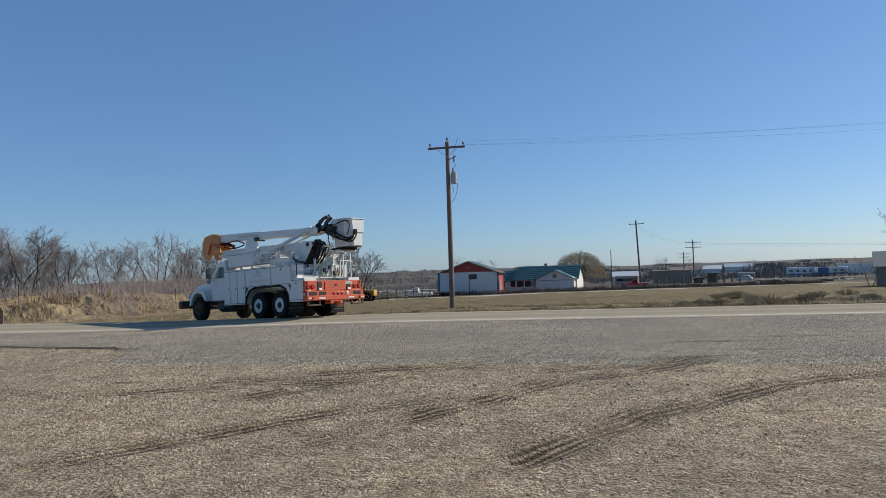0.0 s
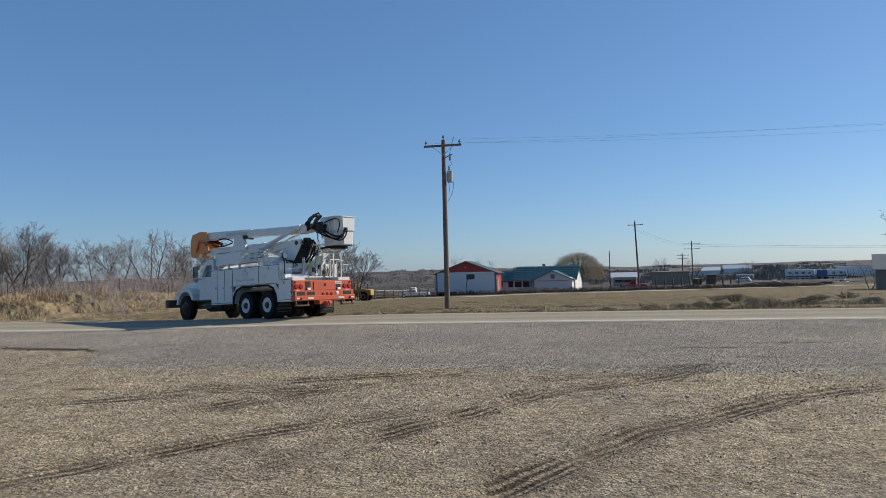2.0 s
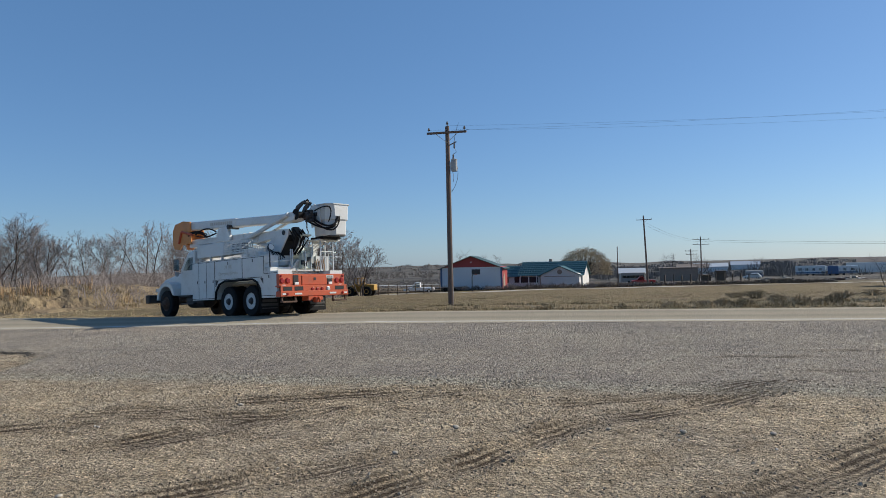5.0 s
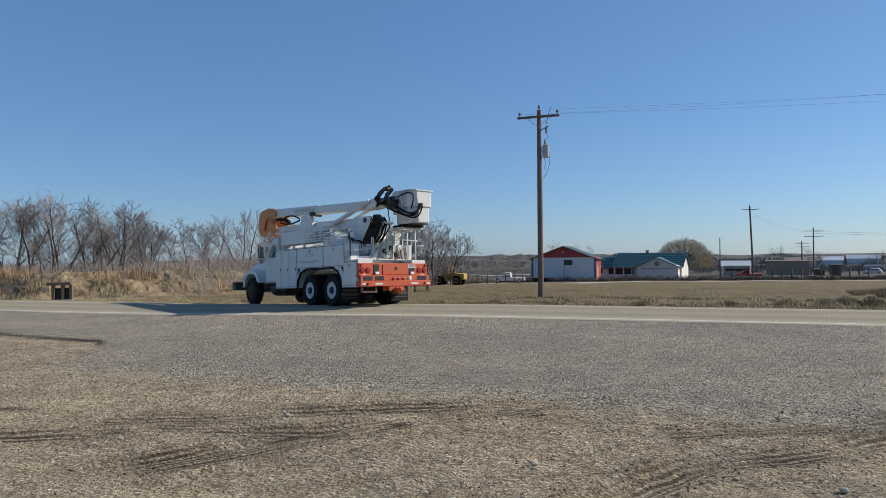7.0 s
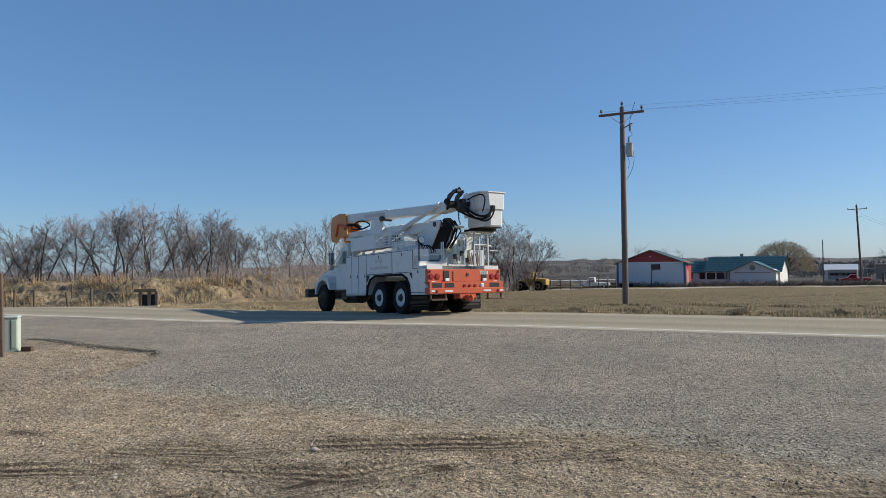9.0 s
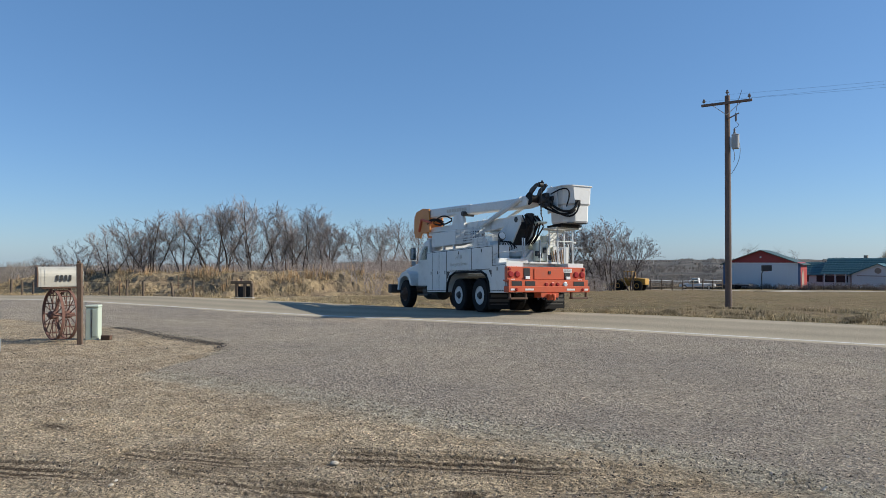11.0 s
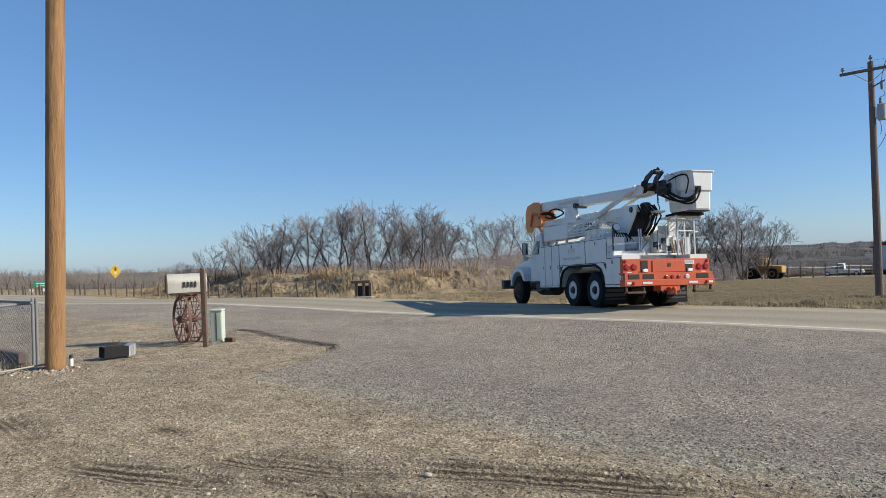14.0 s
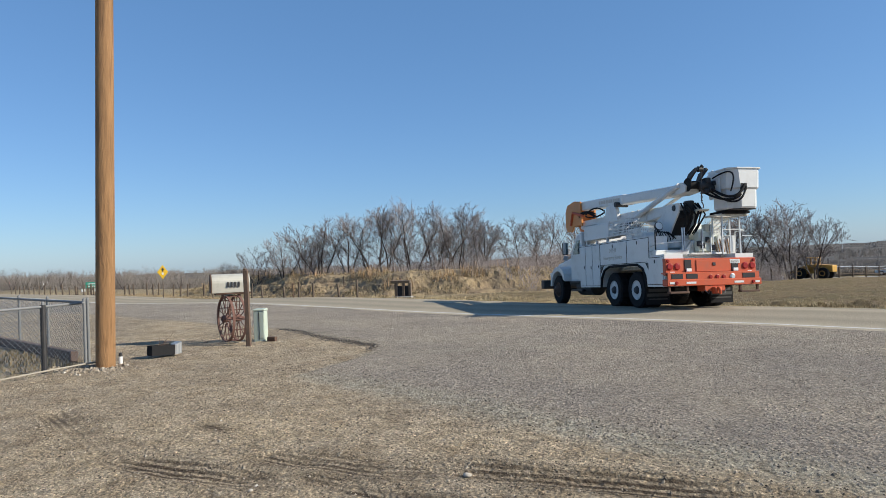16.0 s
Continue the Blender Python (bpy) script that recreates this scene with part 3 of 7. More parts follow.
def lettering(text, size, m, material, parent, name="lettering", extrude=0.002):
    cu = bpy.data.curves.new(name, "FONT")
    cu.body, cu.size, cu.align_x, cu.extrude, cu.resolution_u = text, size, "CENTER", extrude, 3
    tmp = bpy.data.objects.new(name, cu)
    mesh = bpy.data.meshes.new_from_object(tmp)
    bpy.data.objects.remove(tmp)
    mesh.materials.clear()
    mesh.materials.append(material)
    ob = new(name, mesh)
    ob.parent, ob.matrix_basis = parent, m
    return ob


def truck_wheel(parent, x, y, out, width, r=0.47, rim=0.265, dished=True, rim_mat=None):
    """A wheel whose outer face looks towards out (-1 or 1 along x)."""
    w = part("wheel", LA([(x - 0.06, 0.05), (x + 0.06, 0.05)], 8, m=pose(0, y, r)), M_DARK, parent)
    m = pose(0, y, r)
    prof = [(-width / 2, rim), (-width / 2, r * 0.93), (-width / 2 + 0.035, r * 0.985), (-width / 2 + 0.06, r), (width / 2 - 0.06, r), (width / 2 - 0.035, r * 0.985), (width / 2, r * 0.93), (width / 2, rim), (width / 2 - 0.03, rim - 0.02), (-width / 2 + 0.03, rim - 0.02)]
    bm = LA([(x + a, b) for a, b in prof], 36, m=m, ring_shaped=True)
    for k in range(44):                                   # tread blocks
        a = 2 * math.pi * k / 44
        mm = m @ Matrix.Rotation(a, 4, "X")
        box(bm, x - width / 2 + 0.03, x + width / 2 - 0.03, -0.02, 0.02, r - 0.01, r + 0.012, m=mm)
    part("tyre", bm, M_BLACK, w, "worn black truck tyre")
    d = -0.09 if dished else 0.03
    e = x + out * width / 2
    prof = [(e - out * 0.02, rim), (e + out * 0.0, rim - 0.015), (e - out * 0.05, rim - 0.05), (e + out * d, rim - 0.08), (e + out * d, 0.15), (e + out * (d + 0.05), 0.13), (e + out * (d + 0.07), 0.09), (e + out * (d + 0.12), 0.06)]
    bm = LA(prof, 28, m=m)
    for k in range(10):
        a = 2 * math.pi * k / 10
        tube(bm, [Vector((e + out * d, y + 0.175 * math.cos(a), r + 0.175 * math.sin(a))), Vector((e + out * (d + 0.035), y + 0.175 * math.cos(a), r + 0.175 * math.sin(a)))], 0.014, 6)
    rim_ob = part("rim", bm, rim_mat or M_RIM, w)
    for k in range(8):
        a = 2 * math.pi * (k + 0.5) / 8
        part("vent_hole", LA([(e + out * (d - 0.01), 0.020), (e + out * (d + 0.006), 0.020)], 10, "x", pose(0, y + 0.168 * math.cos(a), r + 0.168 * math.sin(a))) if dished else bmesh.new(), M_SHADE, rim_ob) if dished else None
    if dished:
        part("hub", LA([(e + out * (d + 0.045), 0.135), (e + out * (d + 0.075), 0.11), (e + out * (d + 0.13), 0.07), (e + out * (d + 0.135), 0.02)], 20, m=m), M_DARK, rim_ob, "dark greasy wheel hub")
    return w


def round_lamp(parent, x, y, z, r, material, label, name="tail_lamp"):
    part(name, LA([(y + 0.02, r * 1.15), (y - 0.012, r * 1.15), (y - 0.015, r), (y - 0.03, r * 0.8)], 20, "y", pose(x, 0, z)), material, parent, label)


def perforated(bm, x0, x1, y0, y1, z0, z1, pitch=0.07):
    """A tray side of punched sheet, as a lattice of flat bars in the plane of its two long sides."""
    t = 0.006
    thin = min((x1 - x0, "x"), (y1 - y0, "y"), (z1 - z0, "z"))[1]
    def bars(a0, a1, make):
        n = max(1, int((a1 - a0) / pitch))
        for i in range(n + 1):
            make(a0 + (a1 - a0) * i / n)
    if thin == "x":
        bars(y0, y1, lambda v: box(bm, x0, x1, v - 0.014, v + 0.014, z0, z1))
        bars(z0, z1, lambda v: box(bm, x0 + t / 4, x1 - t / 4, y0, y1, v - 0.014, v + 0.014))
    elif thin == "y":
        bars(x0, x1, lambda v: box(bm, v - 0.014, v + 0.014, y0, y1, z0, z1))
        bars(z0, z1, lambda v: box(bm, x0, x1, y0 + t / 4, y1 - t / 4, v - 0.014, v + 0.014))
    else:
        bars(x0, x1, lambda v: box(bm, v - 0.014, v + 0.014, y0, y1, z0, z1))
        bars(y0, y1, lambda v: box(bm, x0, x1, v - 0.014, v + 0.014, z0 + t / 4, z1 - t / 4))
    return bm


def utility_truck(m):
    t = thing("utility_truck", m, "white and orange bucket truck with folded boom, standing on the road", "truck")
    # chassis
    bm = bmesh.new()
    for s in (-1, 1):
        box(bm, s * 0.42 - 0.04, s * 0.42 + 0.04, 0.5, 8.3, 0.58, 0.82, 0.01)
    for y in (0.7, 2.3, 4.0, 5.4, 6.6, 8.0):
        box(bm, -0.38, 0.38, y - 0.05, y + 0.05, 0.6, 0.8)
    part("chassis", bm, M_DARK, t)
    for y in (1.65, 2.93):
        part("axle", LA([(-0.95, 0.07), (-0.25, 0.08), (-0.2, 0.2), (0.2, 0.2), (0.25, 0.08), (0.95, 0.07)], 14, m=pose(0, y, 0.47)), M_DARK, t)
        for s in (-1, 1):
            truck_wheel(t, s * 1.06, y, s, 0.27)
            truck_wheel(t, s * 0.76, y, s, 0.27)
    part("axle", LA([(-0.95, 0.06), (0.95, 0.06)], 10, m=pose(0, 7.24, 0.47)), M_DARK, t)
    for s in (-1, 1):
        truck_wheel(t, s * 0.98, 7.24, s, 0.28, dished=False, rim_mat=M_RUSTRIM)
    for s in (-1, 1):
        part("fuel_tank", LA([(4.9, 0.05), (4.9, 0.24), (4.93, 0.27), (6.0, 0.27), (6.03, 0.24), (6.03, 0.05)], 18, "y", pose(s * 0.72, 0, 0.56)), M_DARK if s < 0 else M_ALU, t)
        part("step", B(s * 0.95 - 0.14, s * 0.95 + 0.14, 5.35, 6.2, 0.42, 0.48, bevel=0.01), M_DARK, t)
    # service body
    side = [(5.13, 0.55), (5.13, 1.83), (0.84, 1.83), (0.84, 1.34), (0.16, 1.34), (0.16, 0.55), (1.04, 0.55), (1.08, 0.82), (1.22, 1.02), (1.5, 1.13), (3.1, 1.13), (3.42, 1.03), (3.6, 0.8), (3.65, 0.55)]
    for s in (-1, 1):
        a, c = sorted((s * 0.72, s * 1.22))
        body = part("side_cabinet", P(side, a, c), M_WHITE, t)
        part("arch_trim", tube(bmesh.new(), [(s * 1.225, y, z) for y, z in side[6:]], 0.035, 6), M_BLACK, body, "black rubber wheel arch trim")
        x0, x1 = sorted((s * 1.22, s * 1.236))
        for y0, y1, z0, z1 in ((4.70, 5.10, 0.60, 1.79), (4.21, 4.67, 0.60, 1.79), (3.69, 4.18, 0.60, 1.79), (2.06, 3.63, 1.19, 1.79), (0.89, 2.02, 1.19, 1.79), (0.22, 0.98, 0.62, 1.27)):
            part("door_seal", B(*sorted((s * 1.219, s * 1.226)), y0 - 0.014, y1 + 0.014, z0 - 0.014, z1 + 0.014), M_BLACK, body)
            d = part("cabinet_door", B(x0, x1, y0, y1, z0, z1, bevel=0.005), M_WHITE, body)
            hx0, hx1 = sorted((s * 1.236, s * 1.247))
            hy = y0 + 0.07 if y1 - y0 < 0.6 else (y0 + y1) / 2
            hz = 1.15 if y1 - y0 < 0.6 else z1 - 0.09
            part("handle", B(hx0, hx1, hy - 0.02, hy + 0.02, hz - 0.045, hz + 0.045, bevel=0.004), M_DARK, d)
        for y0, y1 in ((3.46, 3.62), (0.9, 1.06)):
            part("splash_plate", P([(y0, 1.16), (y1, 1.16), (y1 if y0 > 2 else y0, 0.96)], x0, x1), M_DARK, body, "dark triangular plate by the wheel arch")
        f = Matrix.Rotation(radians(90 * s), 4, "Z") @ Matrix.Rotation(radians(90), 4, "X")
        lettering("24 HR", 0.17, Matrix.Translation((s * 1.238, 2.85, 1.52)) @ f, M_FADED, body)
        lettering("Emergency Service", 0.15, Matrix.Translation((s * 1.238, 2.85, 1.33)) @ f, M_FADED, body)
    part("bed_floor", B(-0.72, 0.72, 0.5, 5.1, 1.02, 1.10), M_WHITE_OLD, t)
    part("bulkhead", B(-1.2, 1.2, 5.02, 5.13, 1.1, 2.28, bevel=0.02), M_WHITE, t)
    # upper boxes and racks
    for s, y0, y1, z1 in ((-1, 3.25, 4.95, 2.42), (1, 2.3, 4.2, 2.28)):
        a, c = sorted((s * 0.74, s * 1.14))
        part("top_box", B(a, c, y0, y1, 1.97, z1, bevel=0.02), M_WHITE, t, "white tool box raised on short posts")
        for y in (y0 + 0.15, (y0 + y1) / 2, y1 - 0.15):
            part("post", B(s * 1.1 - 0.03, s * 1.1 + 0.03, y - 0.03, y + 0.03, 1.83, 1.97), M_WHITE, t)
        # dark sheet laid in for the shade in the gap under the box
        part("gap_shade", B(a, c, y0 - 0.9, y1, 1.835, 1.85), M_DARK, t)
        rack = bmesh.new()
        perforated(rack, s * 1.13 - 0.004, s * 1.13 + 0.004, 2.2 if s < 0 else 4.25, 3.22 if s < 0 else 5.0, 2.0, 2.42)
        perforated(rack, min(s * 0.74, s * 1.13), max(s * 0.74, s * 1.13), (2.2 if s < 0 else 4.25) - 0.004, (2.2 if s < 0 else 4.25) + 0.004, 2.0, 2.42)
        part("basket", rack, M_WHITE_OLD, t, "perforated white metal tray")
        rack = bmesh.new()
        perforated(rack, s * 1.16 - 0.004, s * 1.16 + 0.004, 1.35, 2.15, 1.86, 2.08, 0.05)
        perforated(rack, min(s * 0.74, s * 1.16), max(s * 0.74, s * 1.16), 1.346, 1.354, 1.86, 2.08, 0.05)
        part("basket", rack, M_WHITE_OLD, t, "perforated white metal tray")
        rack = bmesh.new()
        perforated(rack, min(s * 0.8, s * 1.15), max(s * 0.8, s * 1.15), 4.2, 5.0, 2.445, 2.455)
        part("rack_top", rack, M_WHITE_OLD, t)
    for k in range(4):
        part("pole_tube", T([(-0.95 + 0.02 * k, 2.25, 2.02 + 0.09 * k), (-0.95 + 0.02 * k, 3.1, 2.02 + 0.09 * k)], 0.05, 10), M_DARK if k % 2 else M_STEEL, t)
    # tail
    tail = part("tail_plate", B(-1.24, 1.24, 0.42, 0.55, 0.92, 1.33, bevel=0.01), M_ORANGE, t, "orange painted steel tail plate")
    part("tailgate_panel", B(-0.42, 0.52, 0.40, 0.42, 1.0, 1.28, bevel=0.006), M_ORANGE, tail)
    part("latch", B(0.02, 0.10, 0.385, 0.40, 1.14, 1.22, bevel=0.004), M_DARK, tail)
    for s in (-1, 1):
        for dx in (1.13, 0.93):
            round_lamp(tail, s * dx, 0.42, 1.13, 0.075, M_RED_LENS, "round red tail lamp")
        round_lamp(tail, s * 1.17, 0.42, 1.27, 0.035, M_RED_LENS, "small red marker lamp", "marker_lamp")
        part("recess", B(s * 0.64 - 0.09, s * 0.64 + 0.09, 0.405, 0.42, 0.98, 1.29), M_SHADE, tail)
        part("reverse_lamp", B(s * 0.64 - 0.07, s * 0.64 + 0.07, 0.36, 0.405, 1.0, 1.08, bevel=0.01), M_CLEAR_LENS, tail, "clear reversing lamp")
        part("sticker", B(s * 1.06 - 0.06, s * 1.06 + 0.06, 0.414, 0.42, 0.96, 1.01), M_WHITE, tail)
    part("sticker", B(0.5, 0.78, 0.400, 0.4195, 1.19, 1.29), M_WHITE, tail, "white notice sticker with bars")
    for k in range(3):
        part("sticker_bar", B(0.53, 0.75, 0.397, 0.400, 1.21 + 0.025 * k, 1.22 + 0.025 * k), M_DARK, tail)
    tail.location = (0, -0.32, -0.10)
    shelf = part("rear_shelf", B(-1.25, 1.25, 0.18, 0.46, 0.90, 0.94, bevel=0.008), M_ORANGE, t)
    part("shelf_face", B(-1.25, 1.25, 0.17, 0.20, 0.72, 0.94, bevel=0.006), M_ORANGE, shelf)
    for x0, x1 in ((-1.15, -0.85), (-0.75, -0.45), (0.78, 1.12)):
        part("recess", B(x0, x1, 0.16, 0.17, 0.78, 0.90), M_SHADE, shelf)
    for x in (-0.1, 0.08, 0.26):
        round_lamp(shelf, x, 0.17, 0.82, 0.045, M_RED_LENS, "small red tail lamp")
    round_lamp(shelf, 0.5, 0.17, 0.82, 0.06, M_STEEL, "round trailer socket", "socket")
    shelf.location = (0, -0.17, -0.05)
    bumper = part("rear_bumper", B(-1.28, 1.28, -0.04, 0.20, 0.56, 0.72, bevel=0.012), M_ORANGE, t, "orange step bumper with worn paint")
    tread = bmesh.new()
    for k in range(50):
        box(tread, -1.24 + k * 0.05, -1.215 + k * 0.05, -0.02, 0.17, 0.72, 0.728)
    part("tread_plate", tread, M_ORANGE, bumper)
    for x0, x1, mt, lb in ((-0.78, -0.52, M_WHITE, "white reflector"), (0.52, 0.78, M_WHITE, "white reflector"), (-1.22, -1.10, M_WHITE, "white reflector"), (1.10, 1.22, M_WHITE, "white reflector")):
        part("reflector", B(x0, x1, -0.048, -0.04, 0.61, 0.66), mt, bumper, lb)
    for s in (-1, 1):
        round_lamp(bumper, s * 1.04, -0.04, 0.635, 0.035, M_RED_LENS, "small red marker lamp", "marker_lamp")
        st = bmesh.new()
        for x in (s * 0.72, s * 1.2):
            box(st, x - 0.02, x + 0.02, 0.0, 0.06, 0.42, 0.57)
        box(st, min(s * 0.70, s * 1.22), max(s * 0.70, s * 1.22), -0.05, 0.10, 0.38, 0.43, 0.008)
        part("hanging_step", st, M_RUSTRIM, t, "rusty hanging rear step bar")
        flap = part("mud_flap", B(s * 0.91 - 0.33, s * 0.91 + 0.33, 1.06, 1.075, 0.10, 0.62), M_BLACK, t, "black rubber mud flap with pale lettering bars")
        for z0, z1, w in ((0.42, 0.50, 0.26), (0.30, 0.38, 0.30), (0.22, 0.25, 0.27)):
            part("flap_print", B(s * 0.91 - w, s * 0.91 + w, 1.054, 1.06, z0, z1), M_MUDTEXT, flap)
    hitch = bmesh.new()
    box(hitch, -0.28, 0.28, -0.02, 0.3, 0.42, 0.58, 0.01)
    box(hitch, -0.1, 0.1, -0.16, 0.0, 0.36, 0.52, 0.02)
    tube(hitch, curve_pts((0, -0.12, 0.5), (0, -0.26, 0.5), (0, -0.2, 0.36), 6), 0.035, 8)
    part("pintle_hitch", hitch, M_ORANGE, t)
    for x in (-0.22, 0.22):
        part("safety_loop", T(curve_pts((x - 0.05, -0.02, 0.44), (x, -0.12, 0.30), (x + 0.05, -0.02, 0.44), 8), 0.014, 6), M_DARK, t)
    # deck
    part("deck_box", B(-1.22, -0.30, 0.56, 1.2, 1.33, 1.46, bevel=0.01), M_WHITE_OLD, t, "low worn white deck box")
    part("deck_edge", B(-0.28, 0.72, 0.50, 0.62, 1.33, 1.38, bevel=0.008), M_WHITE_OLD, t)
    part("deck_cabinet", B(-1.12, -0.55, 1.22, 1.95, 1.40, 1.95, bevel=0.015), M_WHITE, t, "white deck cabinet")
    part("deck_cabinet", B(0.74, 1.18, 0.90, 1.30, 1.40, 1.83, bevel=0.01), M_WHITE_OLD, t, "white deck cabinet")
    for x, y, z1 in ((-0.46, 0.58, 2.02), (-0.40, 0.58, 2.02), (0.18, 0.7, 2.0), (0.42, 0.7, 2.1)):
        part("stanchion", B(x - 0.014, x + 0.014, y - 0.014, y + 0.014, 1.36, z1), M_STEEL, t)
    part("grab_rail", T([(-1.18, 0.62, 1.46), (-1.18, 0.62, 1.92), (-1.12, 0.66, 1.98), (-1.02, 0.9, 1.98), (-0.92, 1.0, 1.95), (-0.90, 1.0, 1.46)], 0.02, 8), M_DARK, t, "dark hose-wrapped grab rail")
    part("deck_rail", T([(-1.18, 0.9, 1.55), (-1.18, 0.6, 1.62), (-0.46, 0.58, 1.68)], 0.014, 6), M_WHITE_OLD, t)
    lamp = part("work_lamp", LA([(0.0, 0.11), (0.03, 0.12), (0.12, 0.08), (0.18, 0.04)], 18, "y", pose(-0.72, 1.2, 2.12, -15)), M_DARK, t, "round black work lamp")
    part("lens", LA([(-0.012, 0.09), (0.0, 0.10)], 18, "y", pose(-0.72, 1.2, 2.12, -15)), M_CLEAR_LENS, lamp)
    part("lamp_stalk", T([(-0.72, 1.3, 1.95), (-0.72, 1.28, 2.1)], 0.018, 6), M_DARK, t)
    gus = bmesh.new()
    prism(gus, [(-0.35, 1.38), (0.42, 1.38), (0.22, 1.72), (-0.10, 1.74)], 0.95, 1.0, "y")
    part("gusset", gus, M_WHITE_OLD, t, "worn white pedestal gusset")
    part("gusset_arm", P([(-0.3, 1.36), (-0.18, 1.36), (0.12, 1.70), (0.0, 1.70)], 0.88, 0.94, "y"), M_WHITE_OLD, t)
    part("outrigger_box", B(-0.62, 0.66, 0.64, 0.92, 1.10, 1.36, bevel=0.01), M_WHITE_OLD, t)
    for k in range(6):
        part("spade_handle", T([(0.62 + 0.07 * k, 0.72, 1.35), (0.60 + 0.075 * k, 0.80, 1.66 + 0.04 * (k % 3))], 0.016, 6), M_WOODTOOL if k % 2 else M_RUSTRIM, t)
    part("fibreglass_shell", P([(1.0, 1.4), (2.1, 1.4), (2.0, 2.1), (1.5, 2.2), (1.1, 1.95)], 0.30, 0.70, bevel=0.04), M_GREENISH, t, "pale greenish fibreglass housing")
    part("control_box", B(0.34, 0.56, 0.80, 0.96, 1.95, 2.12, bevel=0.01), M_GREENISH, t)
    part("valve_housing", B(0.10, 0.50, 0.74, 0.95, 1.42, 1.92, bevel=0.02), M_GREENISH, t, "pale green valve housing")
    part("valve_housing", B(0.52, 0.86, 0.92, 1.15, 1.38, 1.86, bevel=0.02), M_GREENISH, t, "pale green valve housing")
    for x, z in ((0.2, 1.55), (0.34, 1.7), (0.5, 1.5), (0.1, 1.6)):
        part("valve", B(x - 0.05, x + 0.05, 0.69, 0.76, z - 0.05, z + 0.09, bevel=0.008), M_DARK, t)
    # bucket rest
    for x, y in ((0.55, 0.40), (1.05, 0.40), (0.55, 0.80), (1.05, 0.80)):
        part("rest_post", B(x - 0.017, x + 0.017, y - 0.017, y + 0.017, 1.33, 2.30), M_STEEL, t)
    rest = bmesh.new()
    for y in (0.36, 0.84):
        box(rest, 0.35, 1.2, y - 0.03, y + 0.03, 2.28, 2.33)
    for x in (0.4, 1.15):
        box(rest, x - 0.03, x + 0.03, 0.2, 0.9, 2.282, 2.328)
    part("rest_frame", rest, M_WHITE_OLD, t)
    part("rest_pad", B(0.45, 1.15, 0.1, 0.75, 2.33, 2.40, bevel=0.01), M_BLACK, t)
    ramp_ = bmesh.new()
    for k in range(12):
        f = k / 11
        box(ramp_, 0.66, 1.08, 0.85 + 0.75 * f, 0.87 + 0.75 * f, 2.26 - 0.36 * f, 2.29 - 0.36 * f)
    for x in (0.66, 0.8, 0.94, 1.08):
        tube(ramp_, [(x, 0.85, 2.28), (x, 1.62, 1.91)], 0.012, 4)
    part("slanted_grate", ramp_, M_WHITE_OLD, t)
    for x in (0.55, 1.05, 1.18):
        part("step_rail", T([(x, 0.36, 1.75), (x, 0.30, 1.78), (x + 0.14, 0.30, 1.78), (x + 0.14, 0.36, 1.75)], 0.013, 6), M_STEEL, t)
    part("rest_rail", T([(0.55, 0.4, 1.95), (1.05, 0.4, 1.95), (1.2, 0.45, 1.93), (1.2, 0.8, 1.92), (1.2, 0.8, 1.4)], 0.014, 6), M_WHITE_OLD, t)
    # turret and booms, folded forward
    part("pedestal", LA([(1.05, 0.42), (1.5, 0.36), (1.55, 0.44), (1.72, 0.44), (1.74, 0.40), (1.86, 0.40)], 28, "z", pose(-0.12, 1.55, 0)), M_WHITE_OLD, t)
    head = [(1.75, 1.86), (1.25, 1.86), (0.78, 2.42), (0.75, 2.66), (1.25, 2.68), (1.5, 2.45), (1.95, 2.25), (1.95, 2.0)]
    for x in (-0.42, 0.12):
        part("turret_cheek", P(head, x, x + 0.05, bevel=0.01), M_WHITE, t)
    part("turret_core", P([(1.7, 1.86), (1.3, 1.86), (0.95, 2.3), (1.0, 2.5), (1.6, 2.2)], -0.37, 0.12), M_DARK, t)
    part("pivot_cap", LA([(-0.45, 0.05), (-0.45, 0.07), (-0.43, 0.08)], 14, "x", pose(0, 0.95, 2.55)), M_DARK, t)
    part("boom_cylinder", T([(-0.14, 1.7, 2.1), (-0.14, 2.9, 2.42)], 0.075, 14), M_WHITE, t)
    part("cylinder_rod", T([(-0.14, 2.9, 2.42), (-0.14, 3.5, 2.58)], 0.035, 10), M_ALU, t)
    lo = P([(1.0, 2.46), (1.0, 2.64), (2.6, 2.72), (7.0, 2.80), (7.0, 2.52), (2.6, 2.36)], -0.32, 0.0, bevel=0.03)
    lower = part("lower_boom", lo, M_WHITE, t, "white lower boom")
    for y in (2.5, 3.0, 3.35, 4.3):
        part("boom_band", B(-0.335, 0.015, y, y + 0.04, 2.40, 2.745, bevel=0.006), M_WHITE_OLD, lower)
    part("boom_rest", P([(4.0, 2.55), (4.9, 2.55), (4.75, 3.02), (4.2, 3.05), (4.1, 2.9)], -0.46, -0.34, bevel=0.02), M_WHITE, t)
    part("rest_roller", LA([(-0.5, 0.08), (-0.1, 0.08)], 14, "x", pose(0, 4.05, 3.02)), M_DARK, t)
    elbow = [(6.65, 2.62), (6.75, 3.46), (7.25, 3.52), (7.85, 3.44), (8.02, 3.2), (8.02, 2.7), (7.9, 2.52), (7.5, 2.46), (7.35, 2.62), (7.0, 2.66)]
    for x in (-0.44, 0.06):
        part("elbow_plate", P(elbow, x, x + 0.06, bevel=0.008), M_BOOM_ORANGE, t, "orange elbow plate")
